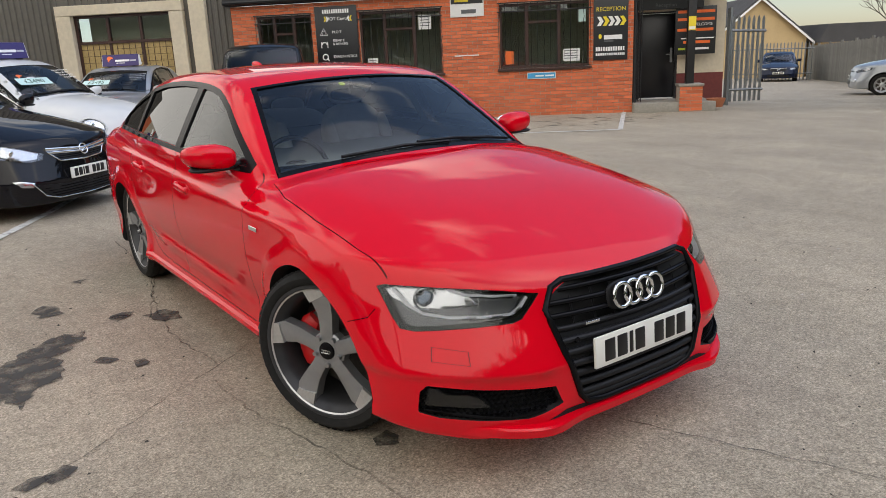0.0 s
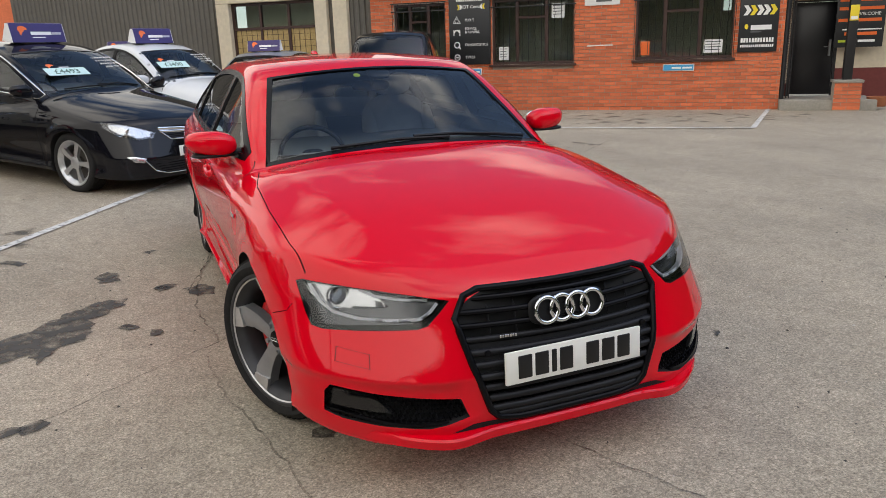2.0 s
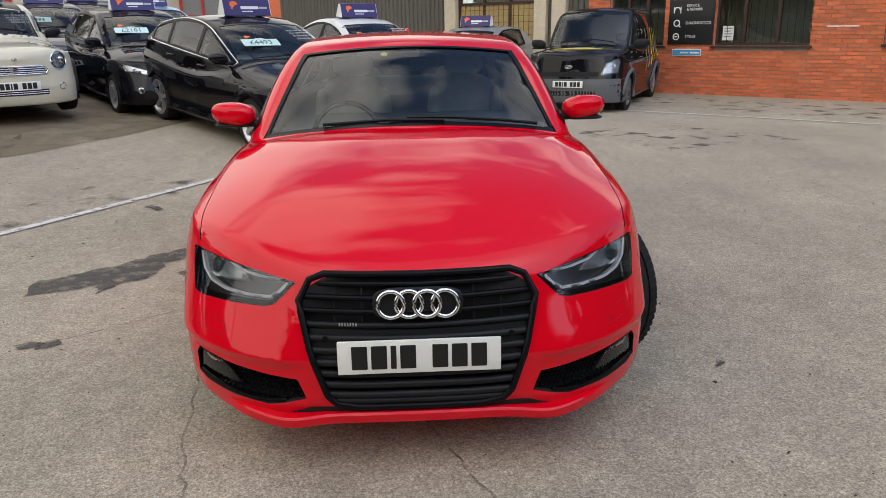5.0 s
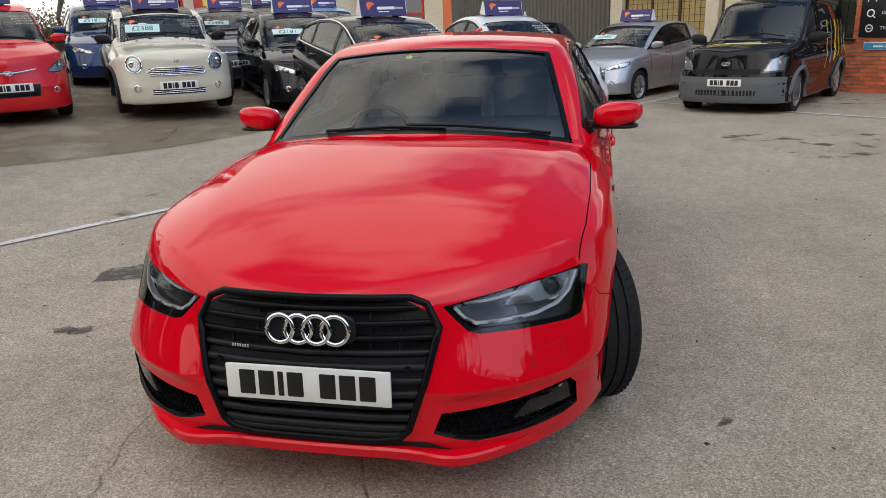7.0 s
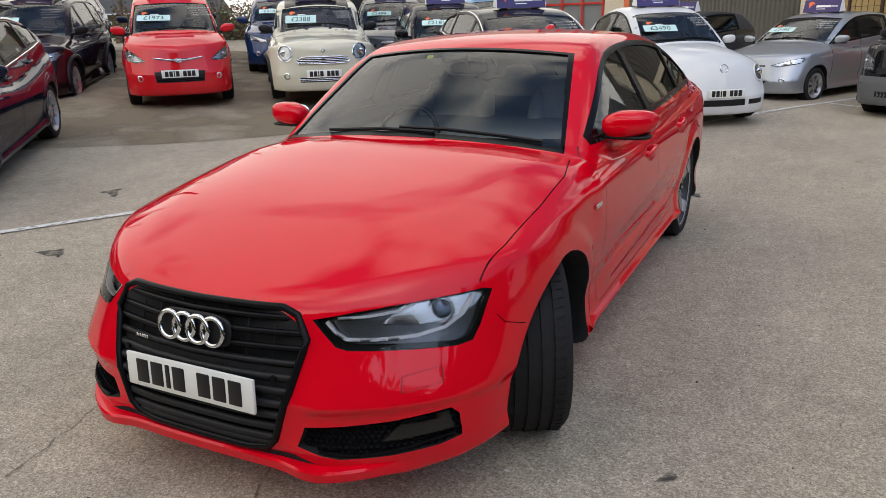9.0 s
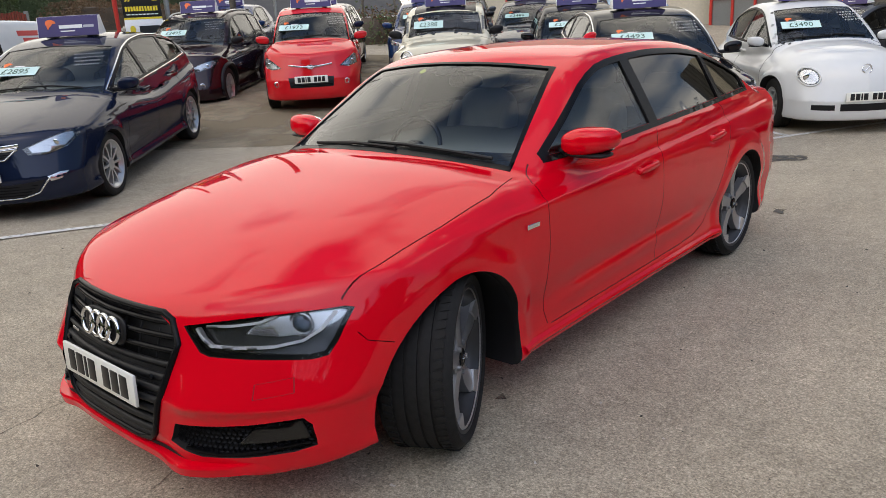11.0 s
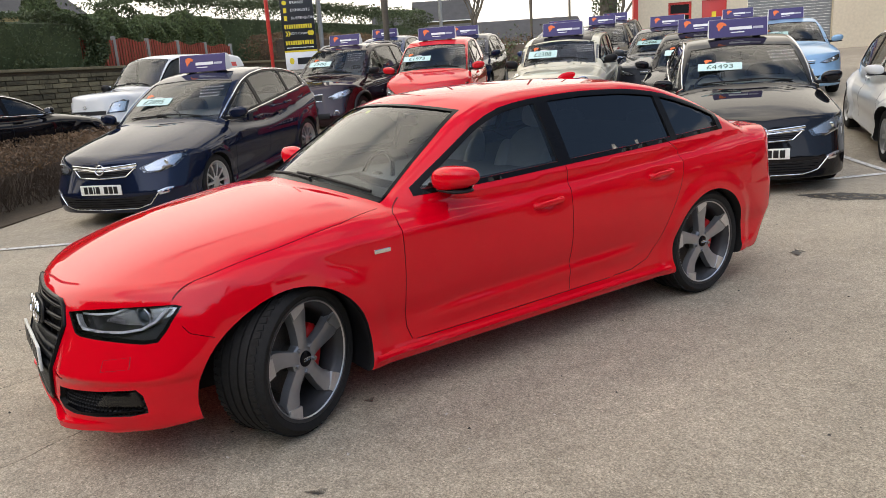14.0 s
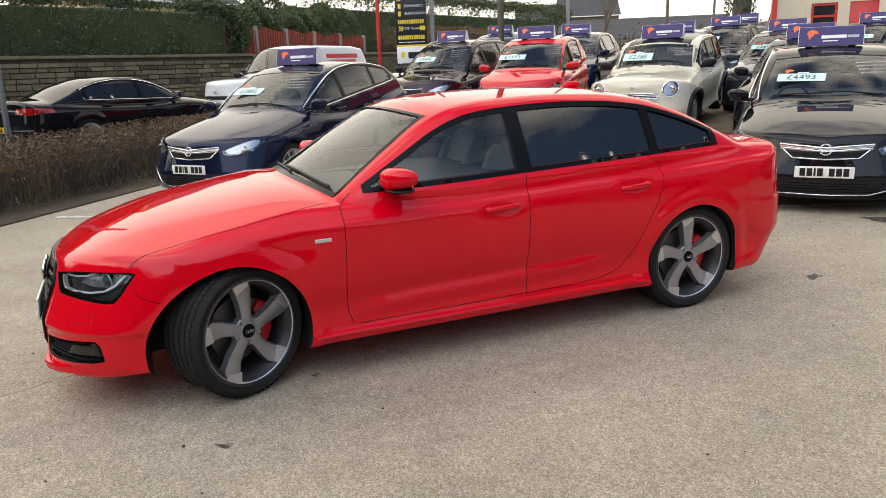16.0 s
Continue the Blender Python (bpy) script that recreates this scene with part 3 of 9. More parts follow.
def make_wheel(name, parent, r, rim_r, width, style, side):
    """A wheel: tyre with grooves, rim barrel, spokes, hub. side +1 left, -1 right."""
    w = new(name)
    w.parent = parent
    h = width / 2
    bm = bmesh.new()
    sw = r - rim_r
    prof = [(-h * 0.80, rim_r - 0.005), (-h * 0.98, rim_r + sw * 0.3), (-h, rim_r + sw * 0.55), (-h * 0.93, r - 0.018), (-h * 0.80, r - 0.006)]
    for k in (-0.5, -0.17, 0.17, 0.5):
        c = h * k
        prof += [(c - 0.006, r - 0.001), (c - 0.005, r - 0.009), (c + 0.005, r - 0.009), (c + 0.006, r - 0.001)]
    prof += [(h * 0.80, r - 0.006), (h * 0.93, r - 0.018), (h, rim_r + sw * 0.55), (h * 0.98, rim_r + sw * 0.3), (h * 0.90, rim_r + 0.004), (h * 0.80, rim_r - 0.005)]
    lathe(bm, prof, 56)
    tyre = part("tyre", bm, M_RUBBER, w, "black rubber tyre", smooth=30)
    if r > 0.32:
        bm = bmesh.new()
        # shoulder blocks of the tread
        for j in range(64):
            q = 2 * math.pi * j / 64
            for s in (-1, 1):
                vs = bm_box(bm, s * h * 0.56, s * h * 0.83, -0.0115, 0.0115, r - 0.016, r - 0.001) if s > 0 else bm_box(bm, s * h * 0.83, s * h * 0.56, -0.0115, 0.0115, r - 0.016, r - 0.001)
                bmesh.ops.transform(bm, matrix=Matrix.Rotation(q, 4, "X") @ Matrix.Rotation(0.25 * s, 4, "Z"), verts=vs)
        tagged(part("tread", bm, M_RUBBER, tyre, smooth=0), "black tread blocks", kind="stuff")
    bm = bmesh.new()
    lathe(bm, [(-h * 0.78, rim_r - 0.004), (-h * 0.6, rim_r - 0.035), (h * 0.55, rim_r - 0.045), (h * 0.72, rim_r - 0.03), (h * 0.86, rim_r - 0.012), (h * 0.93, rim_r - 0.006), (h * 0.93, rim_r + 0.006), (h * 0.80, rim_r + 0.006)], 56)
    rim = part("rim", bm, M_BARREL if style == "rotor" else M_ALLOY, w, "alloy rim", smooth=40)
    f = h * 0.80
    if style == "rotor":
        bm = bmesh.new()
        for j in range(5):
            bc = bmesh.new()
            q = 2 * math.pi * j / 5
            # a blade: narrow at the hub, widening and sweeping to the rim, its tip angled
            R = rim_r - 0.018
            out = [(0.045, -0.030, 0.0), (0.10, -0.030, -0.004), (0.15, -0.036, -0.004), (R * 0.84, -0.060, 0.004), (R, -0.078, 0.012), (R * 1.0, 0.012, 0.012), (R * 0.86, 0.034, 0.004), (0.15, 0.034, -0.004), (0.10, 0.030, -0.004), (0.045, 0.030, 0.0)]
            rot = Matrix.Rotation(q, 4, "X")
            front = [bm.verts.new(rot @ Vector((f + d - 0.012, c, a))) for a, c, d in out]
            backv = [bm.verts.new(rot @ Vector((f + d - 0.052, c * 1.12, a))) for a, c, d in out]
            n = len(out)
            # raised ridge down the middle
            mid = [bm.verts.new(rot @ Vector((f + d - 0.004, 0.0 + c0, a))) for a, c0, d in ((0.06, 0.0, 0.0), (0.10, 0.0, -0.004), (0.16, 0.0, -0.004), (R * 0.87, -0.012, 0.004), (R, -0.03, 0.012))]
            lo, hi = front[:5], front[:4:-1]
            for i in range(4):
                bm.faces.new((lo[i], lo[i + 1], mid[i + 1], mid[i]))
                bm.faces.new((mid[i], mid[i + 1], hi[i + 1], hi[i]))
            for i in range(n):
                k = (i + 1) % n
                if i not in (4, 9):
                    bm.faces.new((front[k], front[i], backv[i], backv[k]))
            bm.faces.new((lo[0], mid[0], hi[0]))
            # machined tip plate
            tip = [(R * 0.78, -0.056, 0.006), (R + 0.012, -0.088, 0.014), (R + 0.014, 0.010, 0.014), (R * 0.93, 0.016, 0.010)]
            t0 = [bc.verts.new(rot @ Vector((f + d - 0.004, c, a))) for a, c, d in tip]
            t1 = [bc.verts.new(rot @ Vector((f + d - 0.018, c, a))) for a, c, d in tip]
            bc.faces.new(t0)
            for i in range(4):
                bc.faces.new((t0[(i + 1) % 4], t0[i], t1[i], t1[(i + 1) % 4]))
            bmesh.ops.recalc_face_normals(bc, faces=bc.faces)
            part("machined_tip", bc, M_RIMCUT, rim, "bare machined blade tip", smooth=40)
            bolt = bmesh.ops.create_cone(bm, cap_ends=True, segments=8, radius1=0.012, radius2=0.010, depth=0.018, matrix=Matrix.Rotation(q + 0.63, 4, "X") @ Matrix.Translation((f - 0.008, 0, 0.058)) @ Matrix.Rotation(math.pi / 2, 4, "Y"))
        bmesh.ops.recalc_face_normals(bm, faces=bm.faces)
        bc = bmesh.new()
        lathe(bm, [(f - 0.055, 0.078), (f - 0.02, 0.076), (f - 0.012, 0.066), (f - 0.010, 0.036)], 30)
        lathe(bc, [(f - 0.006, rim_r - 0.002), (f + 0.014, rim_r - 0.010), (f + 0.010, rim_r - 0.016)], 56)
        part("blade_spokes", bm, M_RIM, rim, "five titanium grey blade spokes", smooth=40)
        part("rim_lip", bc, M_RIMCUT, rim, "bare machined rim lip", smooth=40)
        bm = bmesh.new()
        lathe(bm, [(f - 0.014, 0.036), (f - 0.004, 0.034), (f - 0.001, 0.028), (f - 0.001, 0.0005)], 24)
        cap = part("hub_cap", bm, M_PIANO, rim, "black hub cap")
        bm = bmesh.new()
        for k in range(4):
            tube_bm(bm, [(f + 0.001, (k - 1.5) * 0.010 + 0.007 * math.cos(q), 0.007 * math.sin(q)) for q in np.linspace(0, 2 * math.pi, 12, endpoint=False)], 0.0014, 5, True)
        part("emblem", bm, M_CHROME, cap, "small silver rings")
    else:
        n = {"five": 5, "seven": 7, "ten": 10}.get(style, 6)
        bm = bmesh.new()
        R = rim_r - 0.015
        for j in range(n):
            rot = Matrix.Rotation(2 * math.pi * j / n, 4, "X")
            wo, wi = (0.034, 0.022) if n <= 6 else ((0.020, 0.018) if n < 10 else (0.014, 0.012))
            out = [(0.03, -wi), (R * 0.6, -wi * 1.05), (R, -wo), (R, wo), (R * 0.6, wi * 1.05), (0.03, wi)]
            fr = [bm.verts.new(rot @ Vector((f - 0.004 - 0.012 * (a < 0.1), c, a))) for a, c in out]
            bk = [bm.verts.new(rot @ Vector((f - 0.04, c, a))) for a, c in out]
            bm.faces.new(fr)
            for i in range(6):
                bm.faces.new((fr[(i + 1) % 6], fr[i], bk[i], bk[(i + 1) % 6]))
        bmesh.ops.recalc_face_normals(bm, faces=bm.faces)
        lathe(bm, [(f - 0.05, 0.07), (f - 0.01, 0.066), (f - 0.004, 0.05), (f - 0.002, 0.0005)], 24)
        part("spokes", bm, M_ALLOY, rim, "silver alloy spokes", smooth=40)
    bm = bmesh.new()
    dr = 0.165 if style == "rotor" else 0.13
    lathe(bm, [(-0.012, dr), (0.012, dr), (0.012, 0.07), (0.045, 0.07), (0.045, 0.0005)], 32)
    lathe(bm, [(-h * 0.5, rim_r - 0.04), (-0.03, 0.05), (-0.03, 0.0005)], 24)
    part("brake_disc", bm, M_DISC, w, "steel brake disc")
    if style == "rotor":
        # the caliper stands behind the axle and does not turn with the wheel
        bm = bmesh.new()
        rows = []
        for i in range(10):
            q = radians(9.5 * i - 43) + math.pi + (math.pi / 2 if side > 0 else -math.pi / 2)
            k = 0.012 * (i in (0, 9))
            rot = Matrix.Rotation(q, 4, "X")
            rows.append([bm.verts.new(rot @ Vector((u, 0, v))) for u, v in ((-0.035, 0.105 + k), (0.040 - k, 0.105 + k), (0.048 - k, 0.125), (0.048 - k, 0.165), (0.036 - k, 0.186 - k), (-0.035, 0.186 - k))])
        for a, b in zip(rows, rows[1:]):
            for i in range(6):
                bm.faces.new((a[i], a[(i + 1) % 6], b[(i + 1) % 6], b[i]))
        bm.faces.new(rows[0])
        bm.faces.new(rows[-1][::-1])
        bmesh.ops.recalc_face_normals(bm, faces=bm.faces)
        part("brake_caliper", bm, M_CALIPER, w, "red brake caliper", smooth=40)
    return w


def rounded_lump(bm, cx, cy, cz, sx, sy, sz, p=3.0, nu=20, nv=12, m=None):
    """A superellipsoid: a soft-cornered block."""
    def sp(v, e):
        return math.copysign(abs(v) ** e, v)
    rows = []
    for i in range(nv + 1):
        th = -math.pi / 2 + math.pi * i / nv
        rows.append([bm.verts.new((cx + sx * sp(math.cos(th), 2 / p) * sp(math.cos(ph), 2 / p), cy + sy * sp(math.cos(th), 2 / p) * sp(math.sin(ph), 2 / p), cz + sz * sp(math.sin(th), 2 / p))) for ph in (2 * math.pi * j / nu for j in range(nu))])
    for i in range(nv):
        for j in range(nu):
            bm.faces.new((rows[i][j], rows[i][(j + 1) % nu], rows[i + 1][(j + 1) % nu], rows[i + 1][j]))
    vs = [v for r in rows for v in r]
    if m is not None:
        bmesh.ops.transform(bm, matrix=m, verts=vs)
    bmesh.ops.remove_doubles(bm, verts=vs, dist=1e-5)


def door_mirror(parent, x, y, z, side, body, s=1.0, k=(1, 1, 1)):
    ob = new("door_mirror")
    ob.parent = parent
    ob.matrix_basis = Matrix.Translation((x, y, z)) @ Matrix.Diagonal((side * s * k[0], s * k[1], s * k[2], 1))
    bm = bmesh.new()
    rounded_lump(bm, 0.13, 0.0, 0.0, 0.115, 0.055, 0.068, 3.2)
    for v in bm.verts:
        t = (v.co.x - 0.13) / 0.115
        if v.co.y > 0:
            v.co.y *= 0.5
        v.co.y += 0.035 * t * t * (t > 0)
        v.co.z *= 1.05 - 0.10 * max(0, t) - 0.38 * max(0, -t - 0.25) ** 1.3
        v.co.z += 0.006 * t + (0.010 * (1 + t) if v.co.z < 0 else 0.0)
    part("mirror_shell", bm, body, ob, smooth=60)
    bm = bmesh.new()
    rounded_lump(bm, 0.125, 0.004, -0.058, 0.10, 0.046, 0.014, 3.0)
    bm_box(bm, -0.05, 0.06, -0.022, 0.028, -0.072, -0.030, 0.012, 2)
    part("mirror_foot", bm, M_TRIM, ob, "black mirror foot", smooth=50)
    bm = bmesh.new()
    rounded_lump(bm, 0.13, 0.030, 0.0, 0.098, 0.006, 0.054, 3.5)
    part("mirror_glass", bm, M_CHROME, ob, "mirror glass", smooth=60)
    return ob


def door_handle(parent, sh, y, z, side, body, tilt=0.0):
    P = sh.onto(np.array([[0.0, y, z]]), 0, side)[0]
    bm = bmesh.new()
    rounded_lump(bm, 0.022, 0.0, 0.0, 0.012, 0.105, 0.016, 2.6)
    rounded_lump(bm, 0.005, -0.085, 0.0, 0.02, 0.022, 0.016, 3)
    rounded_lump(bm, 0.005, 0.085, 0.0, 0.02, 0.022, 0.018, 3)
    ob = part("door_handle", bm, body, parent, "door handle in body colour", smooth=60)
    ob.matrix_basis = Matrix.Translation(P) @ Matrix.Rotation(tilt, 4, "X") @ Matrix.Diagonal((side, 1, 1, 1))
    return ob


def seat(parent, x, y, material, z=0.5, s=1.0):
    ob = new("seat")
    ob.parent = parent
    ob.matrix_basis = Matrix.Translation((x, y, z))
    bm = bmesh.new()
    rounded_lump(bm, 0, 0, 0.08, 0.25, 0.27, 0.10, 4)
    part("cushion", bm, material, ob, smooth=60)
    bm = bmesh.new()
    tilt = Matrix.Translation((0, 0.26, 0.1)) @ Matrix.Rotation(radians(-20), 4, "X")
    rounded_lump(bm, 0, 0, 0.27, 0.235, 0.06, 0.31, 3.2, m=tilt)
    rounded_lump(bm, -0.2, -0.035, 0.24, 0.045, 0.06, 0.25, 3, m=tilt)
    rounded_lump(bm, 0.2, -0.035, 0.24, 0.045, 0.06, 0.25, 3, m=tilt)
    part("backrest", bm, material, ob, smooth=60)
    bm = bmesh.new()
    rounded_lump(bm, 0, -0.02, 0.66, 0.13, 0.05, 0.085, 3, m=tilt)
    tube_bm(bm, [tilt @ Vector((-0.06, 0, 0.52)), tilt @ Vector((-0.06, 0, 0.62))], 0.007)
    tube_bm(bm, [tilt @ Vector((0.06, 0, 0.52)), tilt @ Vector((0.06, 0, 0.62))], 0.007)
    part("headrest", bm, material, ob, smooth=60)
    return ob


def interior(parent, sh, material, y_seat=1.35, y_dash=(0.62, 1.0), zd=0.9, half=0.66, rear=True):
    bm = bmesh.new()
    y0, y1 = y_dash
    nx = 14
    # a dashboard whose top follows the windscreen's foot
    rows = []
    for i in range(nx + 1):
        x = -half + 2 * half * i / nx
        b = 0.16 * x * x
        hump = 0.035 * math.exp(-((x + 0.36) / 0.17) ** 2)
        rows.append([bm.verts.new(p) for p in ((x, y0 + b, 0.5), (x, y0 + b, zd - 0.01), (x, (y0 + y1) / 2, zd + 0.005), (x, y1 - 0.06, zd + hump), (x, y1, zd - 0.05), (x, y1 - 0.04, 0.5))])
    for i in range(nx):
        for j in range(5):
            bm.faces.new((rows[i][j], rows[i + 1][j], rows[i + 1][j + 1], rows[i][j + 1]))
    bmesh.ops.recalc_face_normals(bm, faces=bm.faces)
    part("dashboard", bm, M_DASH, parent, "dark dashboard")
    bm = bmesh.new()
    m = Matrix.Translation((-0.36, y1 + 0.12, zd - 0.02)) @ Matrix.Rotation(radians(68), 4, "X")
    tube_bm(bm, [m @ Vector((0.185 * math.cos(q), 0.185 * math.sin(q), 0)) for q in np.linspace(0, 2 * math.pi, 28, endpoint=False)], 0.014, 7, True)
    rounded_lump(bm, 0, 0, 0.0, 0.07, 0.06, 0.02, 3, m=m)
    for q in (0.15, math.pi - 0.15, -math.pi / 2):
        tube_bm(bm, [m @ Vector((0.05 * math.cos(q), 0.05 * math.sin(q), 0)), m @ Vector((0.18 * math.cos(q), 0.18 * math.sin(q), 0))], 0.013, 6)
    part("steering_wheel", bm, M_TRIM, parent, "black steering wheel", smooth=60)
    for x in (-0.36, 0.36):
        seat(parent, x, y_seat, material)
    if rear:
        bm = bmesh.new()
        rounded_lump(bm, 0, y_seat + 0.98, 0.56, half - 0.02, 0.25, 0.10, 5)
        m = Matrix.Translation((0, y_seat + 1.2, 0.6)) @ Matrix.Rotation(radians(-22), 4, "X")
        rounded_lump(bm, 0, 0, 0.22, half - 0.04, 0.07, 0.30, 5, m=m)
        for x in (-0.35, 0.35):
            rounded_lump(bm, x, 0, 0.54, 0.13, 0.05, 0.06, 3, m=m)
        part("rear_bench", bm, material, parent, "rear bench seat", smooth=60)
    bm = bmesh.new()
    y = 1.2
    zt = float(sh.roof(np.array(y - 0.1))) - 0.115
    rounded_lump(bm, 0, y - 0.02, zt, 0.11, 0.018, 0.032, 3)
    tube_bm(bm, [(0, y - 0.03, zt), (0, y - 0.07, zt + 0.06)], 0.012)
    part("rear_view_mirror", bm, M_TRIM, parent, "black rear-view mirror", smooth=60)


def wiper(parent, sh, pts, name="windscreen_wiper"):
    P = np.array([[x, y, 0.0] for x, y in pts])
    Q = sh.onto(P, 2, 1, 0.011)
    bm = bmesh.new()
    tube_bm(bm, [tuple(q) for q in Q], 0.0065, 6, flat=1.2)
    tube_bm(bm, [tuple(q - np.array((0, 0, 0.007))) for q in Q], 0.004, 6)
    part(name, bm, M_TRIM, parent, "black wiper arm and blade")

# ---- lie of the land: level where the saloon stands, rising under the row of parked cars ----
L1 = np.array((-4.92, -0.55))
LN = np.array((-0.880, 0.475))


def ground_z(x, y):
    s = (x - L1[0]) * LN[0] + (y - L1[1]) * LN[1]
    q = (x - L1[0]) * 0.475 + (y - L1[1]) * 0.880
    rise = step01(q, -1.0, 2.5) * 0.072 * np.logaddexp(0, s * 2.0) / 2.0
    rise = np.where(rise > 1.2, 1.2 + 0.0 * rise, rise)
    fall = -0.035 * np.maximum(0, (x - 12) * 0.85 + (y - 6) * 0.2)
    return rise + np.maximum(fall, -1.2)



# ---- the red saloon ----
def red_saloon():
    sh = Shell(
        hood=[(-0.90, 0.62), (-0.84, 0.675), (-0.76, 0.725), (-0.6, 0.79), (-0.3, 0.875), (0.0, 0.93), (0.35, 0.975), (0.6, 0.985), (1.5, 0.985), (2.2, 1.0), (2.6, 1.018), (2.95, 1.042), (3.2, 1.048), (3.5, 1.034), (3.68, 1.018), (3.76, 0.99)],
        roof=[(0.0, 0.70), (0.37, 0.955), (0.44, 1.0), (0.75, 1.185), (1.06, 1.345), (1.22, 1.388), (1.5, 1.413), (1.9, 1.422), (2.3, 1.412), (2.6, 1.378), (2.9, 1.295), (3.2, 1.165), (3.42, 1.055), (3.7, 0.9)],
        width=[(-0.9, 0.86), (-0.5, 0.893), (0.0, 0.905), (0.6, 0.905), (1.6, 0.908), (2.8, 0.915), (3.3, 0.905), (3.8, 0.86)],
        nose=[(0, -0.905), (0.15, -0.903), (0.27, -0.893), (0.43, -0.862), (0.6, -0.785), (0.72, -0.69), (0.8, -0.60), (0.87, -0.47), (0.92, -0.25)],
        tail=[(0, 3.79), (0.3, 3.775), (0.55, 3.73), (0.75, 3.64), (0.86, 3.50), (0.92, 3.2)],
        belt=(0.935, 0.033), gh=(0.848, 0.52, 0.16, 0.028, 1.3, 1.9), crown_rear=0.5, wheelbase=2.808, arch=0.352, floor=0.20, wheel_r=0.335,
        line=(0.815, 0.036, 0.019), crown=0.075, cabin=(0.42, 3.15), flare=0.014, rake=(0.2, 0.45, 0.42), trake=(0.12, 0.55), thick=0.042)
    # creases of the bonnet, running from the pillars to the grille's corners
    plain = sh.outer

    def creased(x, y, z):
        a = np.abs(x)
        c = 0.520 + 0.20 * (y + 0.5)
        # the bonnet folds down outboard of the crease
        rise = (0.010 - 0.095 * 0.013 * np.logaddexp(0, (a - c) / 0.013)) * step01(y, -0.80, -0.30) * step01(z, 0.62, 0.74) * step01(0.5 - y, 0, 0.15)
        # ledge of the rear bumper, swell of the doors, brow over the lower intakes
        lip = 0.014 * step01(0.655 - z, -0.012, 0.012) * step01(z, 0.30, 0.5) * step01(y, 3.2, 3.5)
        door = 0.012 * np.exp(-(((z - 0.35 - 0.03 * y) / 0.04) ** 2)) * step01(y, 0.5, 0.8) * step01(-y, -2.3, -2.0)
        zb = 0.405 + 0.03 * (a - 0.4)
        brow = 0.016 * step01(z, zb - 0.024, zb + 0.014) * step01(0.62 - z, 0.0, 0.22) * step01(-y, 0.35, 0.5) * step01(a, 0.36, 0.46)
        # chin that juts out under the lower intakes
        chin = 0.020 * step01(0.288 - z, -0.02, 0.02) * step01(-y, 0.35, 0.5) * step01(a, 0.30, 0.44) * step01(0.86 - a, 0.0, 0.12)
        # cups behind the door handles
        cup = 0.012 * (np.exp(-(((y - 1.445) / 0.085) ** 2) - ((z - 0.812) / 0.034) ** 2) + np.exp(-(((y - 2.335) / 0.085) ** 2) - ((z - 0.842) / 0.034) ** 2)) * step01(a, 0.6, 0.75)
        # hollow along the doors over a sharp lower edge
        zd = 0.375 + 0.03 * y
        hollow = 0.010 * np.exp(-(np.maximum(z - zd - 0.02, 0) / 0.10) ** 2) * step01(z, zd - 0.012, zd + 0.03) * step01(y, 0.62, 0.95) * step01(-y, -2.25, -2.0)
        # the bumper tucks in below the lower intakes, ahead of the wheels
        tuck = 0.015 * step01(-y, 0.22, 0.40) * step01(0.36 - z, 0.0, 0.12) * step01(a, 0.62, 0.78)
        return plain(x, y, z) - rise - lip - door - brow - chin + hollow + cup + tuck

    sh.outer = creased
    car = thing("red_saloon_car", "glossy red saloon car with black grille and grey blade wheels", "car")
    P, Q = nets(sh.full, (-1.02, -1.02, 0.12), (1.02, 3.9, 1.5), 0.0175)
    me = bpy.data.meshes.new("skin")
    me.from_pydata(P.tolist(), [], Q.tolist())
    me.materials.append(M_RED)
    me.materials.append(M_DARK)
    me.materials.append(M_GAP)
    # outlines
    grille = [(-0.30, 0.686), (0.30, 0.686), (0.348, 0.668), (0.386, 0.60), (0.352, 0.455), (0.300, 0.300), (0.27, 0.268), (0.20, 0.258), (-0.20, 0.258), (-0.27, 0.268), (-0.300, 0.300), (-0.352, 0.455), (-0.386, 0.60), (-0.348, 0.668)]
    lamp = [(0.392, 0.656), (0.43, 0.618), (0.468, 0.583), (0.50, 0.573), (0.64, 0.566), (0.76, 0.556), (0.790, 0.562), (0.799, 0.60), (0.808, 0.69), (0.79, 0.698), (0.70, 0.695), (0.60, 0.688), (0.50, 0.675)]
    fog = [(0.372, 0.288), (0.398, 0.352), (0.52, 0.362), (0.66, 0.374), (0.765, 0.385), (0.782, 0.36), (0.785, 0.285), (0.74, 0.272), (0.50, 0.258)]
    screen = screen_outline(0.445, 1.055, 0.700, 0.555, 0.24)
    backlight = screen_outline(3.24, 2.66, 0.66, 0.55, 0.2, -1)[::-1]
    w_front = window_outline(sh, 0.66, 1.575)
    w_rear = window_outline(sh, 1.665, 2.50)
    w_quart = window_outline(sh, 2.555, 2.985)
    tail_lamp = [(0.45, 0.80), (0.47, 0.90), (0.70, 0.915), (0.76, 0.90), (0.76, 0.78), (0.66, 0.76)]
    cut = bmesh.new()
    prism(cut, grille, 1, -1.3, -0.80, 0)
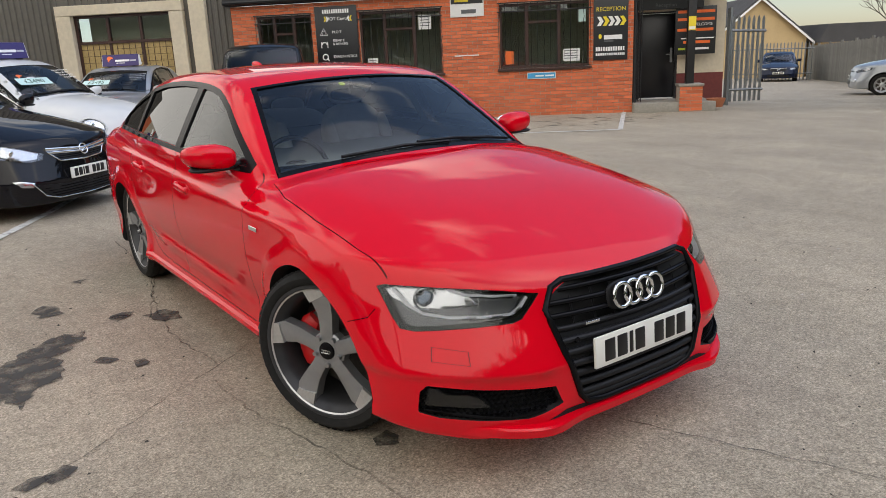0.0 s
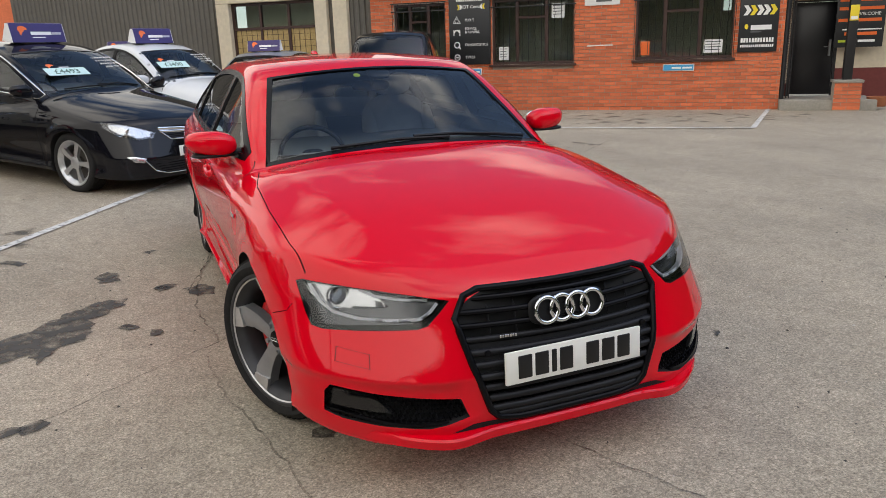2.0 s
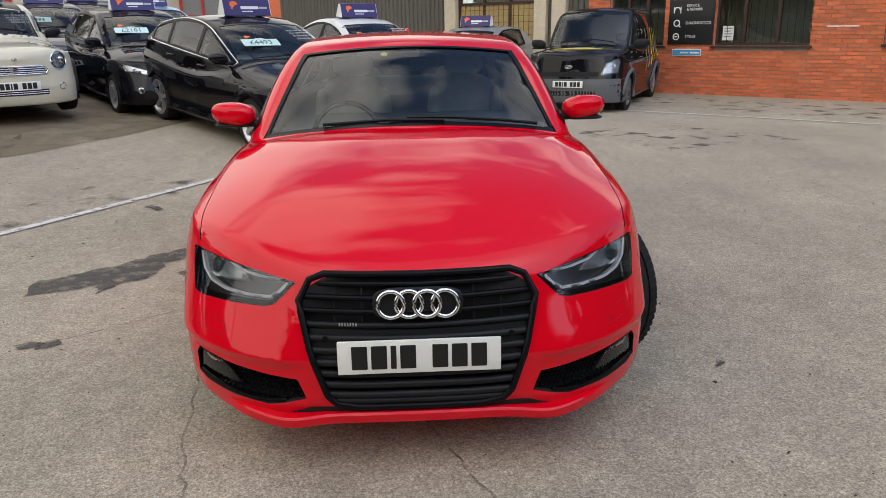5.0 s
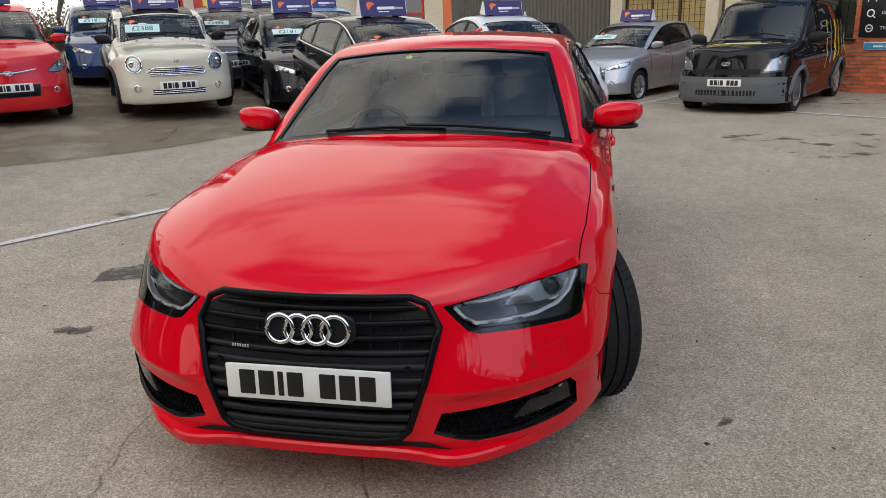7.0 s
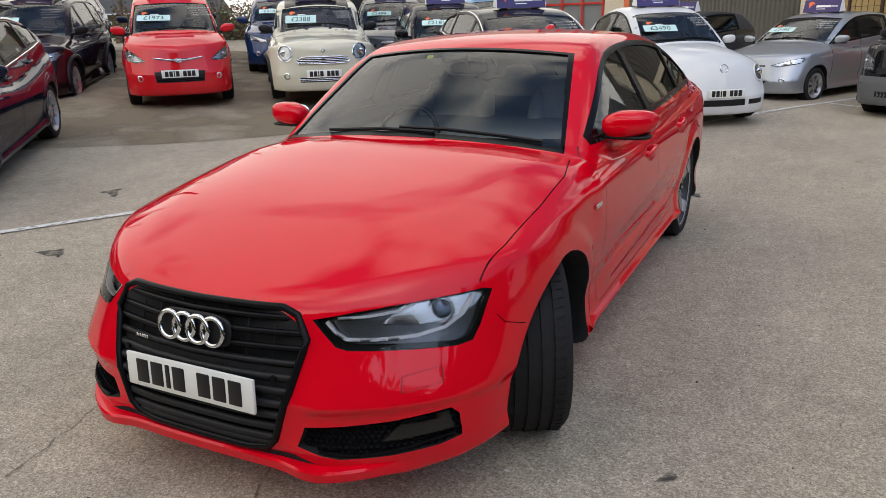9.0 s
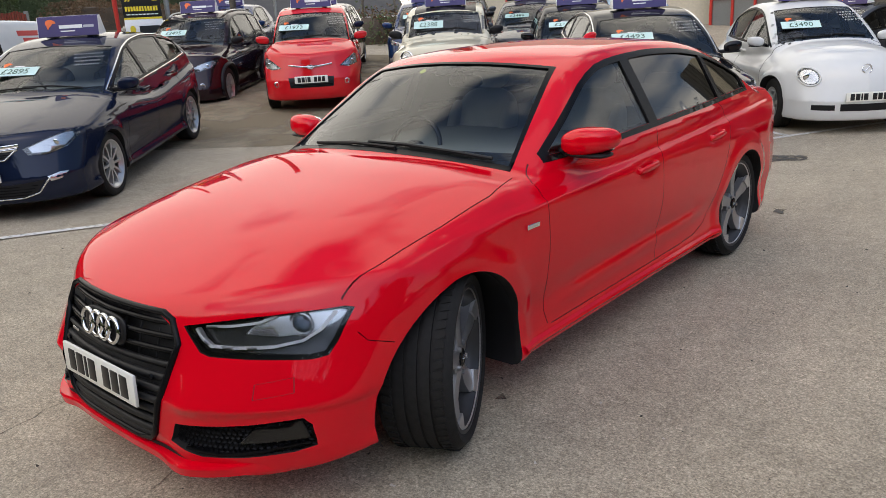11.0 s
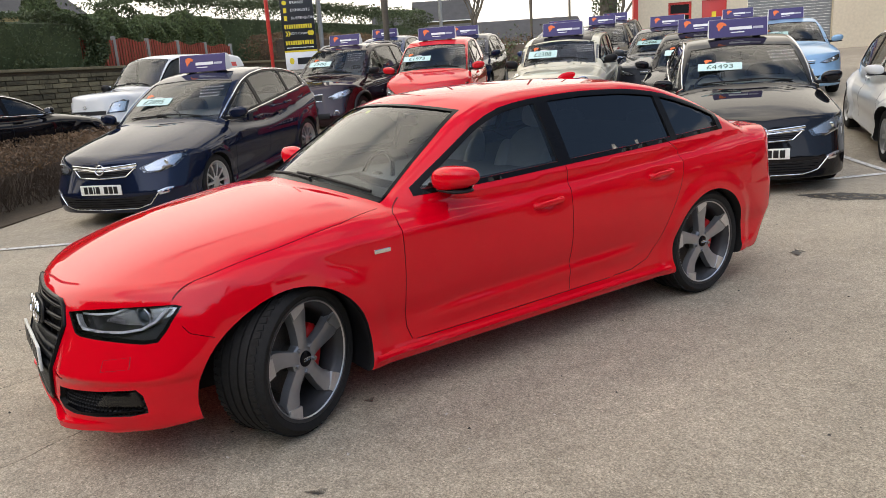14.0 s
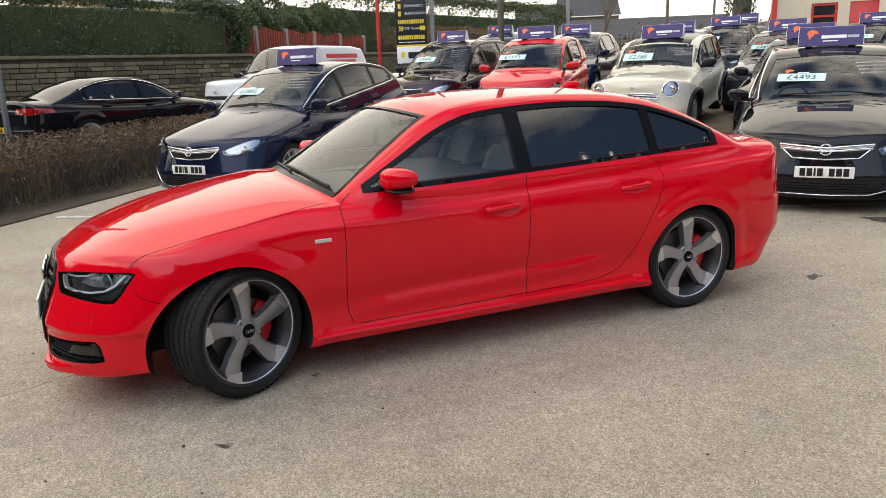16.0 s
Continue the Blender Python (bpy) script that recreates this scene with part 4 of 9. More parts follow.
    for s in (1, -1):
        pf = (lambda q: q) if s > 0 else mirror
        prism(cut, pf(lamp), 1, -1.1, -0.36, 0)
        prism(cut, pf(fog), 1, -1.1, -0.50, 0)
        for w in (w_front, w_rear, w_quart):
            prism(cut, w, 0, s * 0.3, s * 1.2, 0)
        for yc, rr, wide in ((0.0, 0.356, 0.085), (2.808, 0.354, 0.0)):
            # the front arch opens wider ahead of the wheel
            arc = [(yc + (rr + wide * max(0.0, math.cos(q - radians(192))) ** 3) * math.cos(q), 0.330 + (rr + wide * max(0.0, math.cos(q - radians(192))) ** 3) * math.sin(q)) for q in np.linspace(0, 2 * math.pi, 64, endpoint=False)]
            prism(cut, arc, 0, s * 0.50, s * 1.2, 0)
    cut2 = bmesh.new()
    prism(cut2, screen, 2, 0.86, 1.7, 0)
    prism(cut2, backlight, 2, 0.95, 1.7, 0)
    # shut lines
    LAMP_TOP = [(0.385, -0.90), (0.40, -0.776), (0.50, -0.723), (0.60, -0.654), (0.70, -0.560)]
    BONNET = [(0.778, -0.455), (0.796, -0.30), (0.806, 0.0), (0.80, 0.3), (0.755, 0.51)]
    g1, g2 = bmesh.new(), bmesh.new()
    W = 0.0038
    d1 = [(0.63, 0.955), (0.555, 0.90), (0.552, 0.70), (0.545, 0.50), (0.552, 0.36), (0.575, 0.295)]
    d2 = [(1.618, 0.98), (1.612, 0.7), (1.604, 0.45), (1.603, 0.298)]
    d3 = [(2.44, 1.03), (2.53, 0.96), (2.55, 0.88), (2.50, 0.74), (2.40, 0.56), (2.33, 0.43), (2.24, 0.345), (2.10, 0.308), (1.95, 0.302)]
    sill = [(0.60, 0.289), (1.2, 0.2915), (1.92, 0.2985)]
    for s in (1, -1):
        for ln in (d1, d2, d3, sill):
            prism(g2 if ln in (d3, sill) else g1, ribbon(ln, W), 0, s * 0.66, s * 1.2, 1)
        # bonnet edge, seen from above, and the wing to bumper joint
        edge = BONNET
        prism(g1, ribbon([(s * a, y) for a, y in edge], W), 2, 0.60, 1.3, 1)
        prism(g1, ribbon([(-0.445, 0.615), (-0.425, 0.585), (-0.34, 0.555)], 0.003), 0, s * 0.6, s * 1.2, 1)
    me = carve(me, [cut, cut2, g1, g2], [M_DARK, M_GAP])
    # share out the panels
    door1 = [(0.555, 0.90), (0.552, 0.70), (0.545, 0.50), (0.552, 0.36), (0.575, 0.292), (1.603, 0.296), (1.612, 0.7), (1.618, 1.4), (0.9, 1.4), (0.62, 0.955)]
    door2 = [(1.612, 0.298), (1.618, 0.7), (1.624, 1.4), (2.5, 1.4), (2.53, 0.96), (2.55, 0.88), (2.50, 0.74), (2.40, 0.56), (2.33, 0.43), (2.24, 0.345), (2.10, 0.308)]
    bonnet = [(0.0, -0.95)] + LAMP_TOP + BONNET + [(0.0, 0.43)]

    def side_test(poly, s):
        return lambda C: inside(poly, C[:, 1], C[:, 2]) & (C[:, 0] * s > 0.68) & (C[:, 2] < sh.beltz(C[:, 1]) + 0.02)

    regions = [("front_door", side_test(door1, 1)), ("front_door", side_test(door1, -1)), ("rear_door", side_test(door2, 1)), ("rear_door", side_test(door2, -1)),
               ("bonnet", lambda C: inside(bonnet, np.abs(C[:, 0]), C[:, 1]) & (C[:, 2] > 0.655)),
               ("front_bumper", lambda C: (C[:, 1] < -0.345) & (C[:, 2] < 0.70) & (C[:, 1] < -0.345))]
    panels = split(me, sh, regions, "body", car, [M_RED, M_DARK, M_GAP])
    body = panels[-1]
    byname = {}
    for p in panels:
        byname.setdefault(p.name.split(".")[0], []).append(p)
    # glass
    patch(sh, "windscreen", [screen_outline(0.43, 1.065, 0.712, 0.565, 0.24)], 2, 1, M_WS, car, -0.006, skirt=0, label="clear windscreen")
    patch(sh, "rear_window", [screen_outline(3.25, 2.65, 0.67, 0.56, 0.2, -1)], 2, 1, M_PRIV, car, -0.006, skirt=0)
    for s in (1, -1):
        for nm, w, g in (("front_window", w_front, M_SIDE), ("rear_door_window", w_rear, M_PRIV), ("quarter_window", w_quart, M_PRIV)):
            c = np.mean(w, 0)
            big = [tuple(np.array(p) + (np.array(p) - c) * 0.03) for p in w]
            patch(sh, nm, [big], 0, s, g, car, -0.007, skirt=0, label="dark tinted glass" if g is M_PRIV else "clear side glass")
        outer = window_outline(sh, 0.585, 3.03, lift=-0.004, drop=0.072)
        patch(sh, "window_surround", [outer, w_front, w_rear, w_quart], 0, s, M_PIANO, car, 0.0025, res=0.03, label="gloss black window surround and pillar")
    # black band round the windscreen's foot and edges
    patch(sh, "windscreen_surround", [screen_outline(0.424, 1.068, 0.718, 0.572, 0.24), screen_outline(0.458, 1.046, 0.694, 0.550, 0.24)], 2, 1, M_PIANO, car, 0.001, res=0.03, label="black windscreen border")
    # grille: frame, bars, uprights
    gr = new("grille")
    gr.parent = car
    pts = sh.onto(np.array([[x, 0.0, z] for x, z in grille]), 1, -1, 0.001)
    fine = []
    for i in range(len(pts)):
        a, b = pts[i], pts[(i + 1) % len(pts)]
        k = max(1, int(np.linalg.norm(b - a) / 0.04))
        seg = np.array([a + (b - a) * j / k for j in range(k)])
        fine += [tuple(p) for p in sh.onto(seg, 1, -1, 0.001)]
    bm = bmesh.new()
    tube_bm(bm, fine, 0.012, 8, True)
    part("grille_frame", bm, M_PIANO, gr, "gloss black frame", smooth=60)

    def span(z):
        xs = []
        for i in range(len(grille)):
            (x0, z0), (x1, z1) = grille[i], grille[(i + 1) % len(grille)]
            if (z0 > z) != (z1 > z):
                xs.append(x0 + (x1 - x0) * (z - z0) / (z1 - z0))
        return max(xs)

    for z in (0.655, 0.613, 0.571, 0.529, 0.488, 0.450, 0.412, 0.374, 0.336, 0.300, 0.277):
        hw = span(z) - 0.004
        bm = bmesh.new()
        xs = np.linspace(-hw, hw, 19)
        Pf = sh.onto(np.array([[x, 0.0, z] for x in xs]), 1, -1, -0.012)
        thick = 0.0105 if z > 0.5 else 0.0135
        tube_bm(bm, [tuple(p) for p in Pf], thick, 8, flat=1.0)
        part("grille_bar", bm, M_PIANO if z > 0.53 else M_TRIM, gr, smooth=60)
    for x in (-0.27, -0.18, 0.18, 0.27, -0.09, 0.09):
        bm = bmesh.new()
        Pf = sh.onto(np.array([[x, 0.0, z] for z in np.linspace(0.53, 0.675, 6)]), 1, -1, -0.028)
        tube_bm(bm, [tuple(p) for p in Pf], 0.004, 6)
        part("grille_upright", bm, M_TRIM, gr)
    bm = bmesh.new()
    Pb = sh.onto(np.array([[x, 0.0, z] for z in (0.40, 0.515) for x in np.linspace(-0.35, 0.35, 9)]), 1, -1, -0.014)
    vs = [bm.verts.new(p) for p in Pb]
    for i in range(8):
        bm.faces.new((vs[i], vs[i + 1], vs[i + 10], vs[i + 9]))
    part("plate_carrier", bm, M_TRIM, gr, "matt black carrier behind the plate")
    yp = -0.912
    number_plate(car, pose(0, yp, 0.441, -3, 0, 0))
    # four rings
    emblem = new("ring_emblem")
    emblem.parent = car
    for k in range(4):
        cx = (k - 1.5) * 0.0575
        bm = bmesh.new()
        tube_bm(bm, [(cx + 0.042 * math.cos(q), 0.002 * (k % 2), 0.042 * math.sin(q)) for q in np.linspace(0, 2 * math.pi, 36, endpoint=False)], 0.0078, 8, True)
        part("ring", bm, M_CHROME, emblem, "chrome ring", smooth=60)
    yr = float(sh.onto(np.array([[0.0, 0.0, 0.603]]), 1, -1)[0, 1])
    emblem.matrix_basis = pose(0, yr - 0.008, 0.603, -10, 0, 0)
    bm = bmesh.new()
    rounded_lump(bm, 0, 0.02, 0, 0.145, 0.008, 0.052, 4)
    o = part("emblem_backing", bm, M_TRIM, emblem, smooth=60)
    yb = float(sh.onto(np.array([[-0.225, 0.0, 0.535]]), 1, -1)[0, 1])
    bm = bmesh.new()
    for i in range(7):
        bm_box(bm, -0.03 + i * 0.0088, -0.024 + i * 0.0088, -0.003, 0.003, -0.005, 0.005, 0.001, 1)
    b = part("trim_badge", bm, M_CHROME, gr, "small silver badge")
    b.matrix_basis = pose(-0.225, yb - 0.006, 0.537, -10, 0, -6)
    for x in (0.30, -0.30):
        bm = bmesh.new()
        lathe(bm, [(0.0, 0.011), (0.006, 0.010), (0.007, 0.0005)], 14, axis="z")
        ob = part("parking_sensor", bm, M_PIANO, gr)
        ob.matrix_basis = pose(x, float(sh.onto(np.array([[x, 0.0, 0.49]]), 1, -1)[0, 1]) - 0.004, 0.49, 90, 0, 0)
    # headlamps and fog intakes
    for s in (1, -1):
        pf = (lambda q: q) if s > 0 else mirror
        hl = new("headlamp")
        hl.parent = car
        patch(sh, "lens", [pf(lamp)], 1, -1, M_LENS, hl, -0.0015, res=0.03, skirt=0, label="clear lens")
        c = np.mean(lamp, 0)
        shrink = [tuple(c + (np.array(p) - c) * np.array((0.95, 0.86)) + np.array((-0.004, 0.004))) for p in lamp]
        patch(sh, "bezel", [pf(lamp), pf(shrink)], 1, -1, M_PIANO, hl, -0.006, res=0.03, skirt=0.05, label="black bezel")
        patch(sh, "reflector_bowl", [pf(lamp)], 1, -1, M_LAMPDARK, hl, -0.055, res=0.03, skirt=0)
        upper = [(0.56, 0.628), (0.65, 0.618), (0.73, 0.622), (0.77, 0.65), (0.788, 0.685), (0.70, 0.686), (0.61, 0.680)]
        patch(sh, "reflector", [pf(upper)], 1, -1, M_LAMPMID, hl, -0.04, res=0.02, skirt=0.02, label="bright reflector")
        # light guide: a bright strip along the lower edge, turning up at the outer end
        strip = [(0.425, 0.646), (0.452, 0.618), (0.485, 0.598), (0.56, 0.594), (0.66, 0.596), (0.72, 0.608), (0.752, 0.635), (0.770, 0.684)]
        patch(sh, "light_guide", [pf(ribbon(strip, 0.0095))], 1, -1, M_LED, hl, -0.016, res=0.02, skirt=0.02, label="white light guide")
        patch(sh, "light_guide", [pf(ribbon([(0.45, 0.652), (0.53, 0.655), (0.60, 0.664), (0.64, 0.682)], 0.008))], 1, -1, M_LED, hl, -0.024, res=0.02, skirt=0.015)
        Pl = sh.onto(np.array([[s * 0.70, 0.0, 0.650]]), 1, -1, -0.024)[0]
        face = Matrix.Translation(Pl) @ Matrix.Rotation(radians(s * 28), 4, "Z")
        bm = bmesh.new()
        rounded_lump(bm, 0, 0.012, 0, 0.031, 0.016, 0.031, 2.0)
        part("projector", bm, glass("projector_glass", (0.45, 0.5, 0.56)), hl, "glass projector", smooth=60).matrix_basis = face
        bm = bmesh.new()
        rounded_lump(bm, 0, 0.034, 0, 0.036, 0.016, 0.036, 2.0)
        part("projector_cup", bm, M_PIANO, hl, "dark cup behind the projector", smooth=60).matrix_basis = face
        bm = bmesh.new()
        tube_bm(bm, [(0.038 * math.cos(q), 0.010, 0.038 * math.sin(q)) for q in np.linspace(0, 2 * math.pi, 28, endpoint=False)], 0.0045, 6, True)
        part("projector_ring", bm, M_REFL, hl, "bright ring", smooth=60).matrix_basis = face
        fg = new("fog_lamp_intake")
        fg.parent = car
        patch(sh, "mesh_backing", [pf(fog)], 1, -1, M_DARK, fg, -0.045, res=0.03, skirt=0)
        # honeycomb mesh
        bm = bmesh.new()
        r = 0.0095
        cells = [(0.36 + i * r * 1.74 + (j % 2) * r * 0.87, 0.262 + j * r * 1.5) for i in range(-2, 40) for j in range(14)]
        cells = np.array(cells)
        cells = cells[inside(fog, cells[:, 0], cells[:, 1])]
        hexa = np.linspace(0, 2 * math.pi, 6, endpoint=False)
        rings = []
        for k, off in ((0.94, -0.020), (0.62, -0.026)):
            R3 = np.zeros((len(cells), 6, 3))
            R3[:, :, 0] = s * (cells[:, None, 0] + r * k * np.sin(hexa))
            R3[:, :, 2] = cells[:, None, 1] + r * k * np.cos(hexa)
            rings.append(sh.onto(R3.reshape(-1, 3), 1, -1, off).reshape(-1, 6, 3))
        for A, B in zip(*rings):
            va, vb = [bm.verts.new(p) for p in A], [bm.verts.new(p) for p in B]
            for q in range(6):
                bm.faces.new((va[q], va[(q + 1) % 6], vb[(q + 1) % 6], vb[q]))
        part("honeycomb_mesh", bm, M_PIANO, fg, "black honeycomb mesh")
        foglens = [(0.60, 0.30), (0.655, 0.362), (0.755, 0.372), (0.765, 0.31)]
        patch(sh, "fog_lens", [pf(foglens)], 1, -1, M_LENS, fg, -0.008, res=0.03, skirt=0)
        patch(sh, "fog_housing", [pf(foglens)], 1, -1, M_TRIM, fg, -0.014, res=0.03, skirt=0.03)
        patch(sh, "blade", [pf([(0.44, 0.284), (0.55, 0.272), (0.77, 0.298), (0.77, 0.290), (0.55, 0.262), (0.44, 0.276)])], 1, -1, M_PIANO, fg, -0.004, res=0.03, skirt=0.03)
        # washer flap outline on the bumper
        flap = np.array([(0.655, 0.455), (0.648, 0.498), (0.735, 0.512), (0.747, 0.468)])
        fc = flap.mean(0)
        rim_out, rim_in = [[tuple(fc + (p - fc) * k) for p in flap] for k in (1.0, 0.955)]
        patch(sh, "washer_flap_gap", [pf(rim_out), pf(rim_in)], 1, -1, M_GAP, byname["front_bumper"][0] if "front_bumper" in byname else body, 0.0008, res=0.03, skirt=0, label="fine dark gap round the washer flap")
        # tail lamp
        patch(sh, "tail_lamp", [pf(tail_lamp)], 1, 1, M_TAIL, car, 0.003, res=0.04, label="red tail lamp")
        door_mirror(car, s * 0.785, 0.84, 1.025, s, M_RED, 1.0, (1.02, 1.45, 0.88))
        fd = byname["front_door"][0 if s > 0 else 1]
        rd = byname["rear_door"][0 if s > 0 else 1]
        door_handle(fd, sh, 1.445, 0.812, s, M_RED, radians(3))
        door_handle(rd, sh, 2.335, 0.842, s, M_RED, radians(3))
        # flat badge on the wing
        Pw = sh.onto(np.array([[0.0, 0.44, 0.757]]), 0, s, 0.002)[0]
        bm = bmesh.new()
        bm_box(bm, -0.002, 0.003, -0.042, 0.042, -0.010, 0.010, 0.002, 1)
        bd = part("wing_badge", bm, M_CHROME, body, "small chrome badge")
        bd.matrix_basis = Matrix.Translation(Pw)
        # wheel-arch liner
        for yc in (0.0, 2.808):
            bm = bmesh.new()
            R, n = 0.354, 30
            rows = [[bm.verts.new((s * x, yc + R * math.cos(q) - (0.085 * max(0.0, math.cos(q - radians(192))) ** 3 if yc == 0.0 else 0.0), 0.33 + R * math.sin(q))) for q in np.linspace(radians(-22), radians(202), n)] for x in (0.52, 0.86)]
            for i in range(n - 1):
                bm.faces.new((rows[0][i], rows[0][i + 1], rows[1][i + 1], rows[1][i]))
            part("arch_liner", bm, M_TRIM, car, "black wheel-arch liner")
    for x, y, steer, sd, spin in ((0.745, 0.0, 27, 1, 0.12), (-0.745, 0.0, 27, -1, 0.3), (0.745, 2.808, 0, 1, 0.05), (-0.745, 2.808, 0, -1, 0.5)):
        wheel_blades("wheel", car, x, y, 0.336, 0.270, 0.270, steer, "rotor", sd, spin)
    # splitter blade along the foot of the front bumper, and the dark slot above it
    bm = bmesh.new()
    xs = np.linspace(-0.80, 0.80, 49)
    Pn = sh.onto(np.array([[x, 0.0, 0.262] for x in xs]), 1, -1)
    tip = np.exp(-(((np.abs(xs) - 0.433) / 0.13) ** 2))
    rows = []
    for out, z in ((-0.050, 0.244), (0.006, 0.240), (0.011, 0.232), (0.007, 0.204), (-0.060, 0.194)):
        n = sh.grad(Pn)
        n[:, 2] = 0
        n /= np.linalg.norm(n, axis=1, keepdims=True)
        fade = step01(np.abs(xs), 0.55, 0.74)
        R = Pn + n * ((out + 0.018 * tip) * (1 - fade) - 0.012 * fade if out > -0.02 else out + 0 * fade)[:, None]
        R[:, 2] = z - 0.010 * tip + 0.008 * step01(np.abs(xs), 0.55, 0.8)
        rows.append([bm.verts.new(p) for p in R])
    for a, b in zip(rows, rows[1:]):
        for i in range(48):
            bm.faces.new((a[i], a[i + 1], b[i + 1], b[i]))
    bmesh.ops.recalc_face_normals(bm, faces=bm.faces)
    part("splitter", bm, M_RED, car, "red splitter blade under the bumper", smooth=30)
    patch(sh, "splitter_slot", [[(-0.43, 0.236), (0.43, 0.236), (0.36, 0.2575), (-0.36, 0.2575)]], 1, -1, M_DARK, car, 0.0012, res=0.03, skirt=0, label="dark slot over the splitter")
    # side skirt blade
    for s in (1, -1):
        bm = bmesh.new()
        ys = np.linspace(0.37, 2.42, 20)
        Ps = sh.onto(np.array([[0.0, y, 0.262] for y in ys]), 0, s, 0.004)
        rows = [[bm.verts.new(p + np.array((s * dx, 0, dz))) for p in Ps] for dx, dz in ((-0.02, 0.018), (0.008, 0.0), (0.012, -0.012), (-0.01, -0.04), (-0.08, -0.04))]
        for a, b in zip(rows, rows[1:]):
            for i in range(19):
                bm.faces.new((a[i], a[i + 1], b[i + 1], b[i]))
        bmesh.ops.recalc_face_normals(bm, faces=bm.faces)
        part("side_skirt", bm, M_RED, car, "red sill blade", smooth=25)
    bm = bmesh.new()
    rounded_lump(bm, 0, 2.45, float(sh.roof(np.array(2.45))) + 0.012, 0.020, 0.075, 0.030, 2.2)
    for v in bm.verts:
        v.co.y += max(0, v.co.z - 1.395) * 1.0
    part("roof_aerial", bm, M_RED, car, "red fin aerial", smooth=60)
    interior(car, sh, M_SEAT, 1.42, (0.56, 1.02), 0.885, 0.68)
    wiper(car, sh, [(0.62, 0.562), (0.45, 0.522), (0.2, 0.488), (-0.02, 0.475)])
    wiper(car, sh, [(0.16, 0.462), (-0.1, 0.466), (-0.42, 0.505)])
    Pd = sh.onto(np.array([[-0.13, 1.0, 0.0]]), 2, 1, -0.010)[0]
    bm = bmesh.new()
    lathe(bm, [(0, 0.018), (0.002, 0.018), (0.003, 0.0005)], 18, axis="z")
    d = part("tax_disc", bm, M_YGREEN, car, "round yellow-green sticker")
    d.matrix_basis = Matrix.Translation(Pd) @ Matrix.Rotation(radians(28), 4, "X")
    bm = bmesh.new()
    rounded_lump(bm, 0, 0, 0, 0.06, 0.05, 0.012, 3)
    d = part("sensor_cover", bm, M_TRIM, car, smooth=60)
    d.matrix_basis = Matrix.Translation(sh.onto(np.array([[0.0, 1.03, 0.0]]), 2, 1, -0.022)[0]) @ Matrix.Rotation(radians(28), 4, "X")
    return car, sh


saloon, saloon_shell = red_saloon()

# ---- the other cars of the yard ----
def text_obj(name, body, size, material, parent, m, label="", align="CENTER", depth=0.001):
    cu = bpy.data.curves.new(name, "FONT")
    cu.body, cu.size, cu.align_x, cu.align_y, cu.extrude = body, size, align, "CENTER", depth
    cu.resolution_u = 3
    tmp = new("temp", cu)
    me = bpy.data.meshes.new_from_object(tmp.evaluated_get(bpy.context.evaluated_depsgraph_get()))
    bpy.data.objects.remove(tmp)
    me.materials.clear()
    me.materials.append(material)
    ob = new(name, me)
    ob.parent = parent
    ob.matrix_basis = m
    return tagged(ob, label)


def flat_shape(name, poly, material, parent, m, depth=0.002, label=""):
    """A thin cut-out of an outline in its own x-y plane."""
    bm = bmesh.new()
    prism(bm, poly, 2, 0.0, depth)
    ob = part(name, bm, material, parent, label, smooth=0)
    ob.matrix_basis = m
    return ob


SWIRL = [(-0.075, 0.02), (-0.06, 0.055), (-0.02, 0.075), (0.03, 0.07), (0.075, 0.045), (0.085, 0.02), (0.06, 0.01), (0.03, 0.015), (0.02, -0.01), (-0.01, -0.03), (-0.03, -0.065), (-0.05, -0.055), (-0.052, -0.02)]


def roof_sign(m):
    """A purple sign box on a car's roof, its printed name a plain bar."""
    s = thing("roof_sign", "purple roof sign with an orange shape on a parked car", "roof sign", m, "roof signs on the parked cars")
    bm = bmesh.new()
    prism(bm, [(-0.13, 0.0), (0.13, 0.0), (0.035, 0.27), (-0.035, 0.27)], 0, -0.45, 0.45)
    bmesh.ops.bevel(bm, geom=list(bm.edges), offset=0.008, segments=2, affect="EDGES")
    part("sign_box", bm, M_SIGN, s)
    for e in (-1, 1):
        bm = bmesh.new()
        prism(bm, [(-0.12, 0.004), (0.12, 0.004), (0.03, 0.262), (-0.03, 0.262)], 0, e * 0.448, e * 0.456)
        part("end_cap", bm, M_WTXT, s, "white end cap")
    for x in (-0.3, 0.3):
        box("magnet_foot", (x - 0.05, x + 0.05, -0.10, 0.10, -0.018, 0.004), M_TRIM, s, 0.006, "black foot")
    for f in (-1, 1):
        face = Matrix.Rotation(0 if f < 0 else math.pi, 4, "Z") @ Matrix.Translation((0, -0.0835, 0.135)) @ Matrix.Rotation(radians(90 - 19.4), 4, "X")
        flat_shape("orange_shape", SWIRL, M_ORANGE, s, face @ Matrix.Translation((-0.26, 0.03, 0.0)), 0.003, "orange swirl")
        flat_shape("print_bar", [(-0.13, -0.030), (0.215, -0.030), (0.215, 0.018), (-0.13, 0.018)], M_WTXT, s, face, 0.003, "white bar of print")
        flat_shape("print_bar", [(0.228, -0.026), (0.385, -0.026), (0.385, 0.010), (0.228, 0.010)], M_GREYPRINT, s, face, 0.003, "thin grey bar of print")
        flat_shape("print_bar", [(-0.11, -0.075), (0.10, -0.075), (0.10, -0.06), (-0.11, -0.06)], M_WTXT, s, face, 0.003)
    return s


